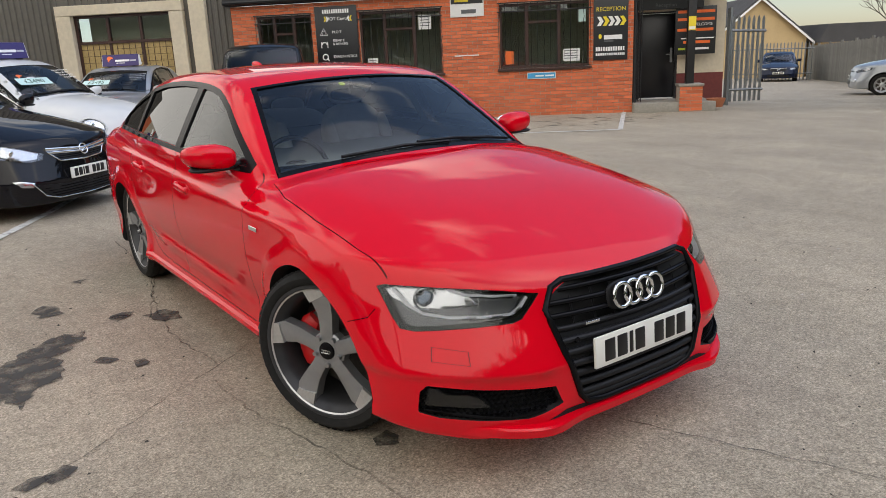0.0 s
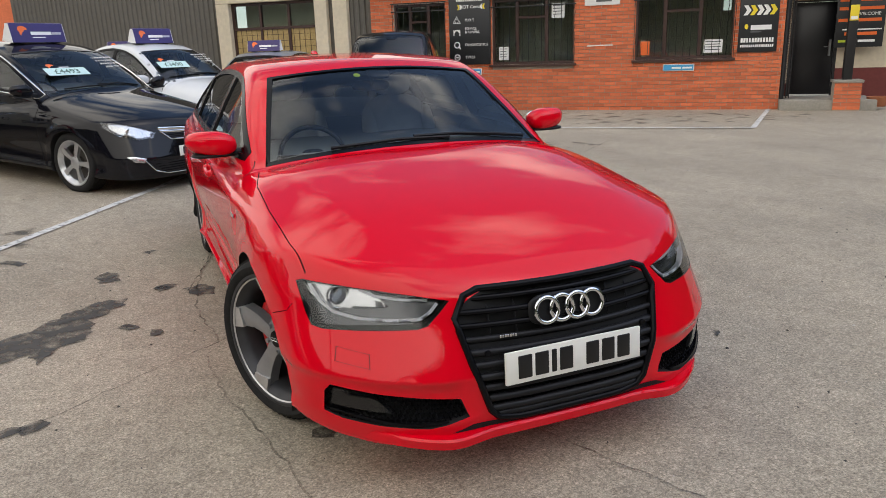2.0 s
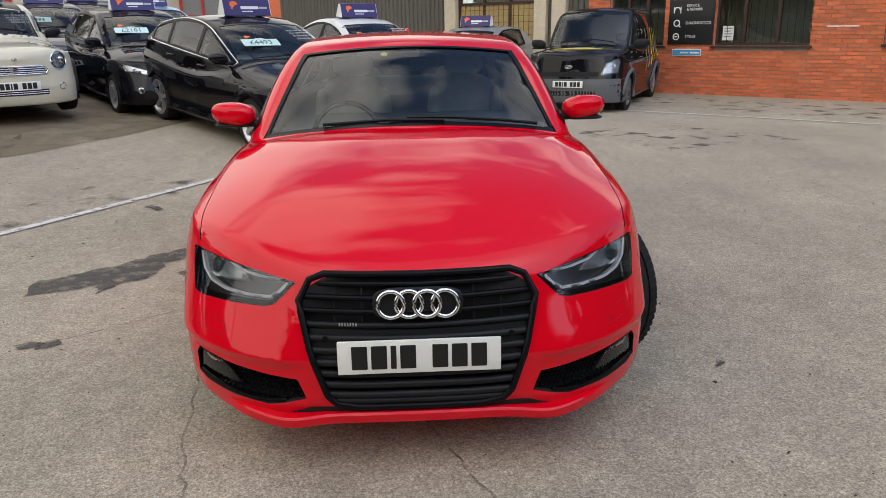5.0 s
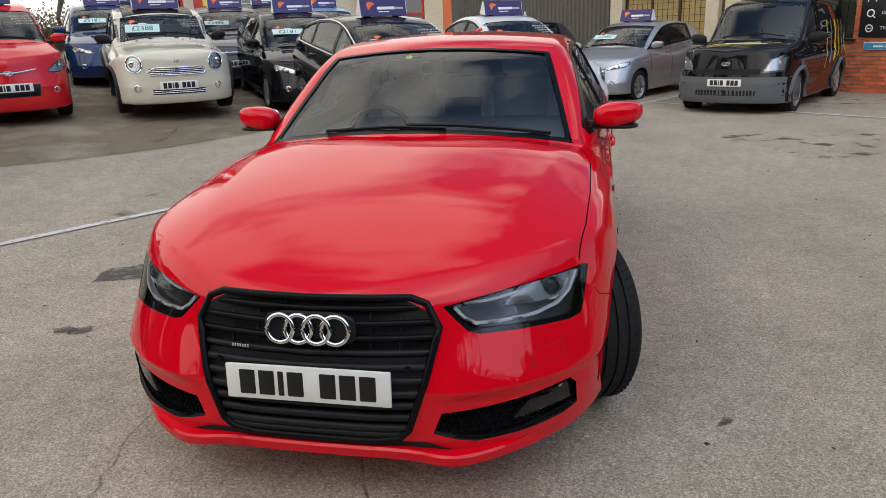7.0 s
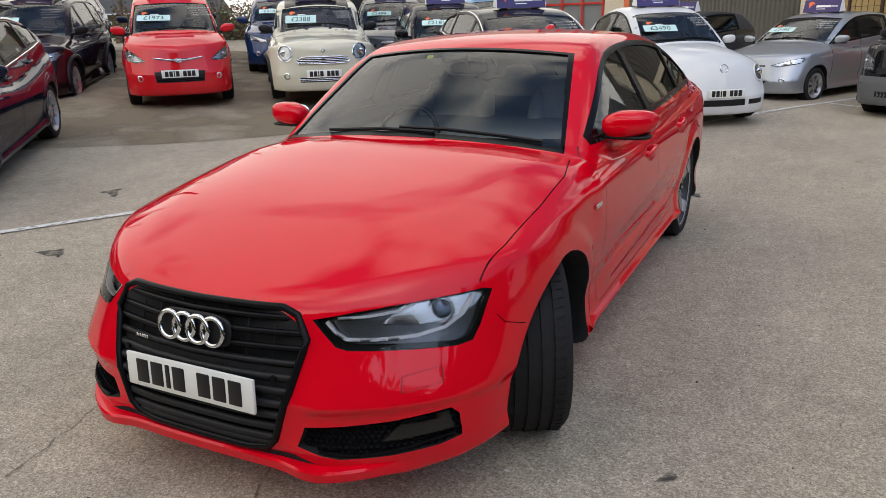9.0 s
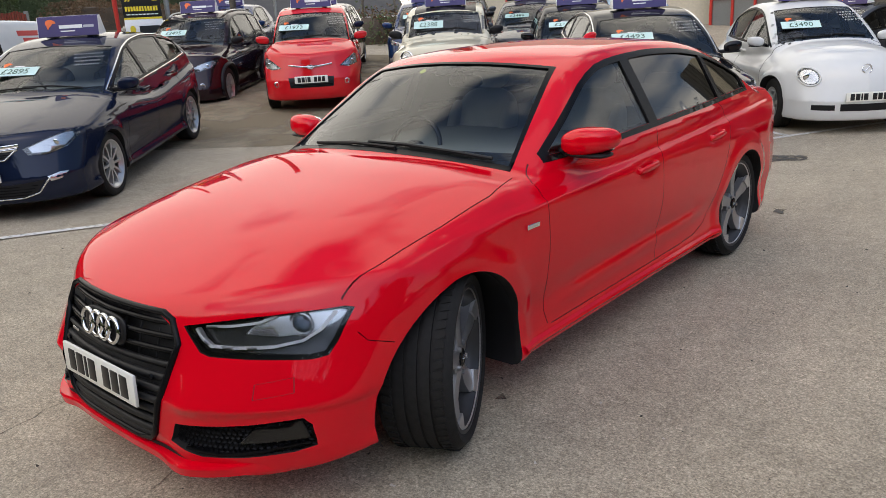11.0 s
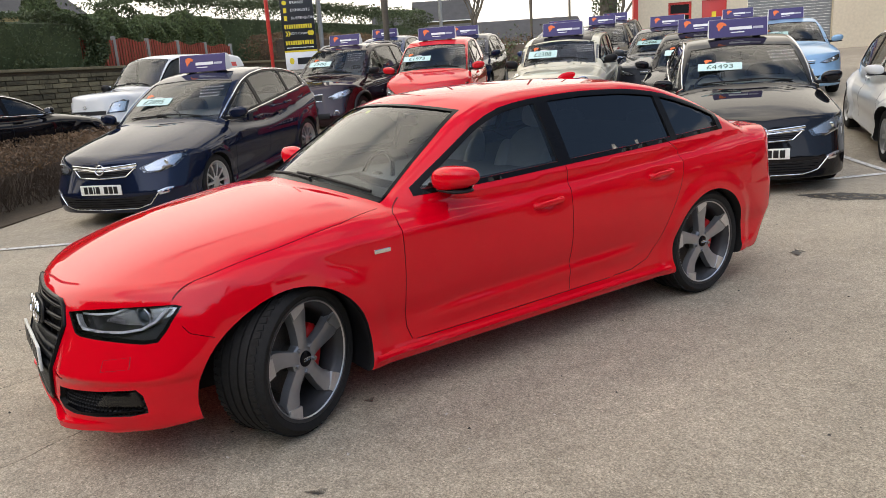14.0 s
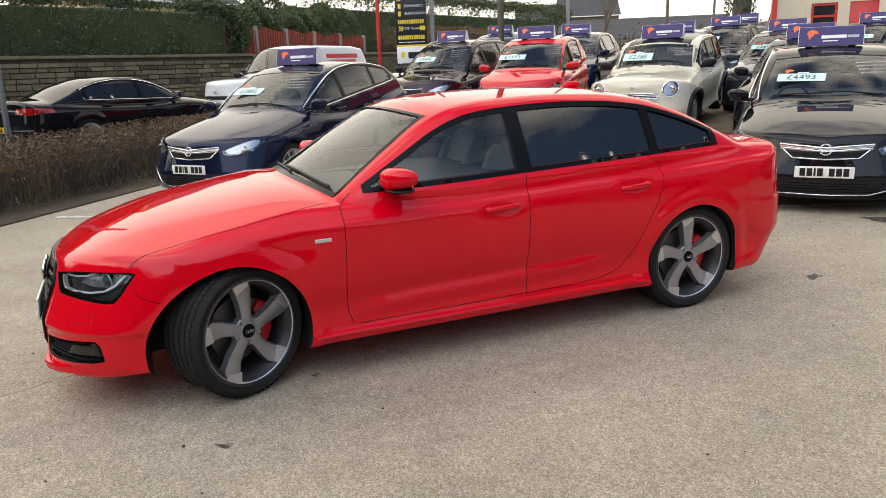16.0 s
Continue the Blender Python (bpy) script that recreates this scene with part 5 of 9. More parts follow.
def hatch(L, H, hw, WB, FO, nz, hb, wsb, wst, re, belt, slope, tum=0.42, roof=None, hood=None, tail_top=None, nose=None, **kw):
    """A skin for a small car from its main sizes."""
    rear = L - FO
    tt = tail_top or belt + slope * rear + 0.04
    hood = hood or [(-FO - 0.02, nz - 0.10), (-FO + 0.05, nz), (-FO + 0.30, nz + 0.09), (wsb - 0.12, hb - 0.025), (wsb + 0.1, hb), (1.5, belt), (rear - 0.25, tt - 0.03), (rear, tt - 0.06)]
    roof = roof or [(wsb - 0.4, hb - 0.24), (wsb, hb), (wst, H - 0.075), (wst + 0.28, H - 0.02), (wst + 0.8, H), (re - 0.35, H - 0.02), (re, H - 0.07), (rear - 0.13, tt), (rear + 0.12, 0.72)]
    nose = nose or [(0, -FO), (0.45 * hw, -FO + 0.035), (0.75 * hw, -FO + 0.14), (0.92 * hw, -FO + 0.33), (hw + 0.01, -FO + 0.62)]
    kw.setdefault("gh", (hw - 0.07, tum, 0.10, 0.03, 1.2, 2.0))
    return Shell(hood, roof, [(-1, hw - 0.02), (0, hw), (WB, hw), (rear, hw - 0.04)], nose, [(0, rear), (0.5 * hw, rear - 0.03), (0.85 * hw, rear - 0.13), (hw + 0.01, rear - 0.42)], (belt, slope), wheelbase=WB, **kw)


def other_car(name, label, sh, pt, d, category="car"):
    """Builds a parked car from its skin and a table of details d."""
    car = thing(name, label, category)
    P, Q = nets(sh.full, (-sh.xmax - 0.1, sh.y0 - 0.1, 0.08), (sh.xmax + 0.1, sh.y1 + 0.1, sh.zmax + 0.09), d.get("res", 0.036))
    me = bpy.data.meshes.new("skin")
    me.from_pydata(P.tolist(), [], Q.tolist())
    me.materials.append(pt)
    me.materials.append(M_DARK)
    cut = bmesh.new()
    wins = [window_outline(sh, a, b, drop=d.get("drop", 0.10), shift=d.get("shift", (0.13, 0.06))) for a, b in d["windows"]]
    yb, yt, ab, at = d["screen"]
    bow = d.get("bow", 0.22)
    for s in (1, -1):
        for w in wins:
            prism(cut, w, 0, s * 0.3, s * 1.3)
        for yc in (0.0, sh.wb):
            prism(cut, [(yc + sh.arch * math.cos(q), sh.wr + sh.arch * math.sin(q)) for q in np.linspace(0, 2 * math.pi, 36, endpoint=False)], 0, s * 0.5, s * 1.3)
    cut2 = bmesh.new()
    prism(cut2, screen_outline(yb, yt, ab, at, bow), 2, sh.beltz(0.5) - 0.03, sh.zmax + 0.2)
    g = bmesh.new()
    for s in (1, -1):
        for y in d["gaps"]:
            prism(g, ribbon([(y, sh.beltz(y) + 0.02), (y - 0.01, 0.7), (y, 0.30)], 0.008), 0, s * 0.55, s * 1.3)
    me = carve(me, [cut, cut2, g], [M_DARK])
    body = split(me, sh, [], "body", car, [pt, M_DARK])[0]
    patch(sh, "windscreen", [screen_outline(yb - 0.01, yt + 0.01, ab + 0.01, at + 0.01, bow)], 2, 1, M_WS, car, -0.006, res=0.06, skirt=0)
    for s in (1, -1):
        for w in wins:
            c = np.mean(w, 0)
            patch(sh, "side_window", [[tuple(np.array(p) + (np.array(p) - c) * 0.03) for p in w]], 0, s, M_PRIV if d.get("dark") else M_SIDE, car, -0.007, res=0.06, skirt=0)
        lo, hi = d["windows"][0][0] - 0.06, d["windows"][-1][1] + 0.06
        big = window_outline(sh, lo, hi, lift=-0.01, drop=d.get("drop", 0.10) - 0.03, shift=d.get("shift", (0.13, 0.06)))
        patch(sh, "window_surround", [big] + wins, 0, s, M_PIANO, car, 0.002, res=0.05, label="black window surround")
        if d.get("chrome"):
            bm = bmesh.new()
            pts = sh.onto(np.array([[0.0, a, b] for a, b in big]), 0, s, 0.004)
            tube_bm(bm, [tuple(p) for p in pts], 0.010, 6, True)
            part("chrome_strip", bm, M_CHROME, car, "bright window strip", smooth=60)
        door_mirror(car, s * (sh.gh[0] - 0.03), d["windows"][0][0] + 0.12, sh.beltz(0.7) + 0.06, s, d.get("mirror", pt), d.get("mscale", 1.0))
        for y in d.get("handles", ()):
            door_handle(body, sh, y, sh.beltz(y) - 0.12, s, d.get("handle", pt))
        pf = (lambda q: q) if s > 0 else mirror
        hl = new("headlamp")
        hl.parent = car
        lamp = d["lamp"]
        patch(sh, "housing", [pf(lamp)], 1, -1, M_LAMPDARK, hl, 0.002, res=0.04, skirt=0.01)
        c = np.mean(lamp, 0)
        patch(sh, "reflector", [pf([tuple(c + (np.array(p) - c) * 0.80) for p in lamp])], 1, -1, M_LAMPMID, hl, 0.005, res=0.03, skirt=0.004, label="bright reflector")
        patch(sh, "lens", [pf(lamp)], 1, -1, M_LENS, hl, 0.012, res=0.04, skirt=0.010)
        Pc = sh.onto(np.array([[s * (c[0] + 0.02), 0.0, c[1]]]), 1, -1, 0.004)[0]
        bm = bmesh.new()
        bmesh.ops.create_uvsphere(bm, u_segments=14, v_segments=8, radius=d.get("bulb", 0.03))
        ob = part("lamp_bulb", bm, M_CHROME, hl, smooth=60)
        ob.matrix_basis = Matrix.Translation(Pc) @ Matrix.Diagonal((1, 0.3, 1, 1))
        if d.get("ring"):
            bm = bmesh.new()
            pts = sh.onto(np.array([[p[0], 0.0, p[1]] for p in pf(lamp)]), 1, -1, 0.006)
            tube_bm(bm, [tuple(p) for p in pts], 0.012, 6, True)
            part("lamp_ring", bm, M_CHROME if d["ring"] == "chrome" else pt, hl, smooth=60)
        if d.get("fog"):
            fx, fz, fr = d["fog"]
            Pf = sh.onto(np.array([[s * fx, 0.0, fz]]), 1, -1, 0.0)[0]
            bm = bmesh.new()
            lathe(bm, [(-0.03, fr), (0.006, fr), (0.010, fr * 0.8), (0.0, fr * 0.74), (-0.01, 0.0005)], 20)
            ob = part("fog_lamp", bm, [M_CHROME], car, "round fog lamp", smooth=40)
            ob.matrix_basis = Matrix.Translation(Pf) @ Matrix.Rotation(radians(-90 + s * 22), 4, "Z")
        for poly in d.get("corner", ()):
            patch(sh, "corner_grille", [pf(poly)], 1, -1, M_TRIM, car, 0.003, res=0.05, label="black lower grille")
        if "foglens" in d:
            patch(sh, "fog_lamp", [pf(d["foglens"])], 1, -1, M_REFL, car, 0.006, res=0.04, label="fog lamp with bright surround")
        for yc in (0.0, sh.wb):
            w = d.get("tyre", (0.315, 0.215, 0.205))
            wheel_blades("wheel", car, s * (sh.xmax - 0.02 - w[2] / 2), yc, w[0], w[1], w[2], 0, d.get("wheel", "five"), s, 0.3 * s + yc)
            if d.get("cladding"):
                bm = bmesh.new()
                q = np.linspace(radians(-15), radians(195), 26)
                pr = sh.onto(np.array([[0.0, yc + (sh.arch + 0.03) * math.cos(a), sh.wr + (sh.arch + 0.03) * math.sin(a)] for a in q]), 0, s, 0.006)
                tube_bm(bm, [tuple(p) for p in pr], 0.035, 6)
                part("arch_cladding", bm, d["cladding"], car, "plastic wheel-arch trim", smooth=60)
    for poly, m, lb in d["front"]:
        patch(sh, "front_panel", [poly], 1, -1, m, car, 0.004, res=0.05, label=lb)
    for pts, r, m in d.get("bars", ()):
        for sg in (1, -1) if d.get("mirrorbars", False) else (1,):
            bm = bmesh.new()
            n = []
            for (x0, z0), (x1, z1) in zip(pts, pts[1:]):
                n += [(sg * (x0 + (x1 - x0) * t), 0.0, z0 + (z1 - z0) * t) for t in np.linspace(0, 1, 6)]
            pp = sh.onto(np.array(n), 1, -1, 0.006)
            tube_bm(bm, [tuple(p) for p in pp], r, 6)
            part("grille_bar", bm, m, car, "bright grille bar" if m is M_CHROME else "", smooth=60)
    if d.get("badge"):
        z, r = d["badge"]
        Pb = sh.onto(np.array([[0.0, 0.0, z]]), 1, -1, 0.008)[0]
        bm = bmesh.new()
        tube_bm(bm, [(r * math.cos(q), 0, r * d.get("oval", 1.0) * math.sin(q)) for q in np.linspace(0, 2 * math.pi, 24, endpoint=False)], 0.008, 6, True)
        tube_bm(bm, [(-r * 0.6, 0, -r * 0.5), (0, 0, 0.0), (r * 0.6, 0, r * 0.5)], 0.007, 6)
        ob = part("badge", bm, M_CHROME, car, "round chrome badge", smooth=60)
        ob.matrix_basis = Matrix.Translation(Pb) @ Matrix.Rotation(radians(-20), 4, "X")
    pz = d["plate"]
    Pp = sh.onto(np.array([[0.0, 0.0, pz]]), 1, -1, 0.012)[0]
    number_plate(car, pose(Pp[0], Pp[1], Pp[2], d.get("ptilt", -4), 0, 0))
    yd = max(0.35, yb + 0.12)
    interior(car, sh, d.get("seat", M_DASH), d.get("yseat", 1.30), (yd, yd + 0.42), min(sh.beltz(0.5) - 0.04, 0.95), sh.gh[0] - 0.17, True)
    wiper(car, sh, [(0.5, yb + 0.10), (0.2, yb + 0.07), (-0.1, yb + 0.06)])
    wiper(car, sh, [(0.05, yb + 0.04), (-0.25, yb + 0.06), (-0.5, yb + 0.11)])
    if d.get("rails"):
        for s in (1, -1):
            ys = np.linspace(*d["rails"], 9)
            Pr = np.array([(s * 0.55, y, float(sh.roof(np.array(y))) + 0.02 - 0.03 * (i in (0, 8)) - 0.02) for i, y in enumerate(ys)])
            bm = bmesh.new()
            tube_bm(bm, [tuple(p) for p in Pr], 0.016, 6)
            part("roof_rail", bm, M_ALLOY, car, "silver roof rail", smooth=60)
    # rear lamps
    for s in (1, -1):
        if d.get("tail_lamp"):
            pf = (lambda q: q) if s > 0 else mirror
            patch(sh, "tail_lamp", [pf(d["tail_lamp"])], 1, 1, M_TAIL, car, 0.004, res=0.05, label="red tail lamp")
    car["sign_y"] = d.get("sign", yt + 0.35)
    return car


def dress(car, sh, m, price="", writing=True, sign=True, cardx=-0.28, yb=0.5, yt=1.2):
    """Stand a car in its place with its roof sign and price card."""
    car.matrix_basis = m
    if sign:
        y = car["sign_y"]
        z = float(sh.roof(np.array(y))) - sh.rc * 0.0 + 0.012
        dz = float(sh.roof(np.array(y + 0.1)) - sh.roof(np.array(y - 0.1))) / 0.2
        roof_sign(m @ Matrix.Translation((0, y, z)) @ Matrix.Rotation(math.atan(dz), 4, "X") @ Matrix.Diagonal((0.78, 0.8, 0.8, 1)))

    def on_screen(x, f):
        y = yb + (yt - yb) * f
        p = sh.onto(np.array([[x, y, 0.0]]), 2, 1, 0.010)
        n = sh.grad(p)[0]
        n = Vector((n[0] * 0.35, n[1], n[2])).normalized()
        r = Vector((-n.y, n.x, 0)).normalized()
        return Matrix.Translation(p[0]) @ Matrix((r, n.cross(r), n)).transposed().to_4x4()

    if price:
        c = box("price_card", (-0.25, 0.25, -0.075, 0.075, -0.002, 0.0015), M_STICK, car, 0.0, "pale green price card")
        c.matrix_basis = on_screen(cardx, 0.42)
        text_obj("price", price, 0.125, M_GREENINK, c, pose(0, -0.005, 0.003), "dark green price figures")
        flat_shape("card_print", [(-0.1, 0.082), (0.02, 0.082), (0.02, 0.098), (-0.1, 0.098)], M_WTXT, c, pose(0.05, 0, 0))
        flat_shape("card_swirl", [(a * 0.6, b * 0.6) for a, b in SWIRL], M_ORANGE, c, pose(-0.14, 0.115, 0))
    if writing:
        rnd = random.Random(int(abs(m.translation.x * 100)))
        for i in range(4):
            w = new("chalk_writing")
            w.parent = car
            w.matrix_basis = on_screen(0.42, 0.80 - 0.085 * i)
            bm = bmesh.new()
            x = -0.16 + 0.02 * i
            while x < 0.15:
                k = rnd.uniform(0.02, 0.05)
                tube_bm(bm, [(x, -0.012, 0.0), (x + k * 0.3, 0.016, 0.0), (x + k * 0.6, -0.010, 0.0), (x + k, 0.012, 0.0)], 0.0028, 4)
                x += k + 0.012
            tagged(part("stroke", bm, M_WTXT, w), "white handwriting strokes", kind="stuff")
    return car


def repaint(car, old, fresh):
    for o in car.children_recursive:
        if o.type == "MESH" and any(s.material is old for s in o.material_slots):
            o.data = o.data.copy()
            for i, mm in enumerate(o.data.materials):
                if mm is old:
                    o.data.materials[i] = fresh


def rect(x0, x1, z0, z1):
    return [(x0, z0), (x1, z0), (x1, z1), (x0, z1)]


def oval(cx, cz, rx, rz, n=20):
    return [(cx + rx * math.cos(q), cz + rz * math.sin(q)) for q in np.linspace(0, 2 * math.pi, n, endpoint=False)]


def stand(x, y, yaw, pitch, z=None):
    return pose(x, y, float(ground_z(np.array(x), np.array(y))) if z is None else z, 0, 0, yaw) @ pose(0, 0, 0, pitch, 0, 0)


# the five-door family hatchback, twice
HATCH = hatch(4.42, 1.51, 0.905, 2.685, 0.93, 0.76, 1.02, 0.36, 1.22, 2.95, 0.935, 0.068, cabin=(0.36, 3.0), arch=0.352, wheel_r=0.325, line=(0.76, 0.085, 0.020), trake=(0.14, 0.5), tail_top=1.10, crown=0.10,
    roof=[(-0.04, 0.78), (0.36, 1.02), (0.80, 1.265), (1.22, 1.437), (1.5, 1.49), (1.9, 1.51), (2.3, 1.492), (2.7, 1.43), (3.0, 1.345), (3.16, 1.24), (3.34, 1.03), (3.6, 0.72)])
HATCH_D = dict(res=0.032, windows=[(0.50, 1.40), (1.47, 2.30), (2.35, 2.84)], screen=(0.40, 1.18, 0.70, 0.58), gaps=(0.50, 1.435, 2.40), handles=(1.28, 2.20), chrome=True, drop=0.085,
    lamp=[(0.44, 0.685), (0.48, 0.630), (0.62, 0.618), (0.76, 0.660), (0.822, 0.740), (0.815, 0.790), (0.74, 0.788), (0.60, 0.748)],
    front=[([(-0.40, 0.715), (-0.37, 0.665), (-0.28, 0.605), (0.28, 0.605), (0.37, 0.665), (0.40, 0.715), (0, 0.70)], M_TRIM, "black upper grille"), ([(-0.60, 0.405), (-0.52, 0.30), (-0.40, 0.262), (0.40, 0.262), (0.52, 0.30), (0.60, 0.405), (0.30, 0.385), (-0.30, 0.385)], M_TRIM, "black lower grille mesh")],
    bars=[([(-0.41, 0.722), (0, 0.700), (0.41, 0.722)], 0.017, M_CHROME), ([(-0.40, 0.690), (0, 0.672), (0.40, 0.690)], 0.012, M_CHROME), ([(-0.39, 0.690), (-0.29, 0.603), (0, 0.596), (0.29, 0.603), (0.39, 0.690)], 0.007, M_CHROME),
        ([(-0.64, 0.42), (-0.54, 0.295), (-0.40, 0.255), (0, 0.248), (0.40, 0.255), (0.54, 0.295), (0.64, 0.42)], 0.006, M_CHROME)]
        + [([(-0.54 + 0.03 * k, 0.365 - 0.026 * k), (0.54 - 0.03 * k, 0.365 - 0.026 * k)], 0.005, M_PIANO) for k in range(4)] + [([(-0.33, 0.648 - 0.018 * k), (0.33, 0.648 - 0.018 * k)], 0.004, M_PIANO) for k in range(2)],
    badge=(0.690, 0.052), plate=0.478, foglens=[(0.62, 0.430), (0.64, 0.385), (0.72, 0.395), (0.765, 0.450), (0.71, 0.455)], tyre=(0.325, 0.242, 0.215), wheel="five", sign=1.62)
black_hatch = dress(other_car("hatchback_car", "black five-door hatchback with chrome grille bar", HATCH, M_BLACK, HATCH_D), HATCH, stand(-1.244, 6.525, 40.2, 4.2), "£4493", yb=0.40, yt=1.18)
HATCH_N = dict(HATCH_D, wheel="ten")
navy_hatch = dress(other_car("hatchback_car", "dark navy five-door hatchback beside a low hedge", HATCH, M_NAVY, HATCH_N), HATCH, stand(-5.649, 1.013, 41.3, 4.4), "£2895", yb=0.40, yt=1.18)

ROUND = Shell(
    hood=[(-0.84, 0.62), (-0.78, 0.72), (-0.6, 0.86), (-0.3, 0.97), (0.1, 1.02), (0.5, 1.04), (1.5, 0.98), (2.6, 0.99), (2.95, 0.93), (3.2, 0.78), (3.3, 0.66)],
    roof=[(0.05, 0.8), (0.42, 1.04), (0.8, 1.28), (1.1, 1.42), (1.4, 1.485), (1.7, 1.50), (2.0, 1.475), (2.4, 1.37), (2.8, 1.17), (3.1, 0.96), (3.3, 0.75)],
    width=[(-0.9, 0.80), (0, 0.86), (2.5, 0.862), (3.3, 0.80)], nose=[(0, -0.82), (0.4, -0.77), (0.65, -0.64), (0.8, -0.42), (0.88, -0.15)], tail=[(0, 3.31), (0.4, 3.25), (0.7, 3.05), (0.88, 2.6)],
    belt=(0.975, 0.0), gh=(0.76, 0.40, 0.14, 0.10, 1.2, 1.7), wheelbase=2.51, arch=0.36, wheel_r=0.32, line=(0.72, 0.0, 0.012), flare=0.05, crown=0.22, hoodk=0.16, cabin=(0.5, 2.6), rake=(0.25, 0.5, 0.45), noseround=0.14, trake=(0.2, 0.6))
beetle = other_car("rounded_car", "white rounded two-door retro hatchback", ROUND, M_WHITE, dict(
    windows=[(0.62, 1.62), (1.68, 2.45)], screen=(0.45, 1.12, 0.62, 0.50), gaps=(0.50, 1.66), handles=(1.5,), bow=0.24, lamp=oval(0.60, 0.715, 0.105, 0.10), ring="body", bulb=0.05,
    front=[(rect(-0.30, 0.30, 0.325, 0.41), M_TRIM, "black lower grille")], corner=[rect(0.36, 0.60, 0.335, 0.40)], badge=(0.80, 0.055), plate=0.495, tyre=(0.32, 0.205, 0.205), wheel="six", sign=1.55, mscale=0.95))
dress(beetle, ROUND, stand(0.034, 8.85, 36.3, 4.0), "£3490", yb=0.45, yt=1.12)
SMALL = hatch(3.95, 1.48, 0.86, 2.49, 0.80, 0.76, 1.01, 0.30, 1.10, 2.65, 0.93, 0.06, cabin=(0.3, 2.7), arch=0.34, line=(0.76, 0.07, 0.014), rake=(0.3, 0.5, 0.42))
SMALL_D = dict(windows=[(0.44, 1.30), (1.38, 2.30)], screen=(0.34, 1.06, 0.66, 0.55), gaps=(0.42, 1.34, 2.2), handles=(1.2, 2.05),
    lamp=[(0.38, 0.66), (0.50, 0.635), (0.74, 0.68), (0.80, 0.75), (0.76, 0.78), (0.56, 0.72)], front=[([(-0.40, 0.42), (-0.30, 0.30), (0.30, 0.30), (0.40, 0.42)], M_TRIM, "black lower grille"), (rect(-0.30, 0.30, 0.645, 0.665), M_PIANO, "slim upper grille")],
    badge=(0.70, 0.05), oval=0.45, plate=0.50, fog=(0.62, 0.42, 0.045), tyre=(0.30, 0.205, 0.195), wheel="seven", sign=1.45)
silver = other_car("small_hatchback_car", "silver small hatchback with a sloping bonnet", SMALL, M_SILVER, SMALL_D)
dress(silver, SMALL, stand(0.842, 12.257, -29.6, 0.8, -0.03), "£2495", yb=0.34, yt=1.06)
dark2 = dress(copy_thing(silver, Matrix()), SMALL, stand(-1.9, 13.9, -29, 1.0, 0.05), "£2995", yb=0.34, yt=1.06)
repaint(dark2, M_SILVER, M_DKGREY)
tagged(dark2, "dark grey small hatchback parked behind a white car")
CORSA = dict(SMALL_D, wheel="five", badge=(0.70, 0.045), oval=1.0, bars=[([(-0.3, 0.70), (0.3, 0.70)], 0.014, M_CHROME)])
corsa = other_car("small_hatchback_car", "black small hatchback with a bright grille bar", hatch(4.0, 1.49, 0.865, 2.51, 0.82, 0.76, 1.0, 0.28, 1.10, 2.7, 0.94, 0.045, cabin=(0.3, 2.7), arch=0.345), M_BLACK, CORSA)
dress(corsa, SMALL, stand(-3.80, 9.013, 35.4, 3.5), "£2181", yb=0.34, yt=1.06)
for x, y, yaw, pt, price, lb in ((-6.3, 11.2, 33, M_DKGREY, "£2476", "dark grey small hatchback in the back row"), (-4.9, 13.6, 38, M_GREYBLUE, "£2750", "light blue small hatchback in the back row"), (-8.6, 10.6, 40, M_DKBLUE, "", "dark blue small hatchback in the back row"), (-10.6, 9.2, 42, M_NAVY, "", "navy small hatchback in the back row"), (-13.6, 8.7, 42, M_DKBLUE, "", "dark blue hatchback in the back row"), (-9.9, 13.2, 38, M_BLACK, "", "black small hatchback in the back row"), (-11.6, 15.6, 38, M_DKGREY, "", "dark grey hatchback in the back row"), (-7.0, 14.9, 36, M_BLACK, "", "black hatchback in the back row")):
    c = dress(copy_thing(corsa, Matrix()), SMALL, stand(x, y, yaw, 3.0), price, writing=False, yb=0.34, yt=1.06)
    repaint(c, M_BLACK, pt)
    tagged(c, lb, group="small hatchbacks in the back rows")
MINI = hatch(3.96, 1.425, 0.84, 2.547, 0.74, 0.84, 0.985, 0.55, 0.98, 3.0, 0.945, 0.0, tum=0.24, cabin=(0.5, 2.9), arch=0.345, line=(0.78, 0.0, 0.010), flare=0.03, crown=0.12, hoodk=0.10, rake=(0.1, 0.3, 0.45), trake=(0.05, 0.4))
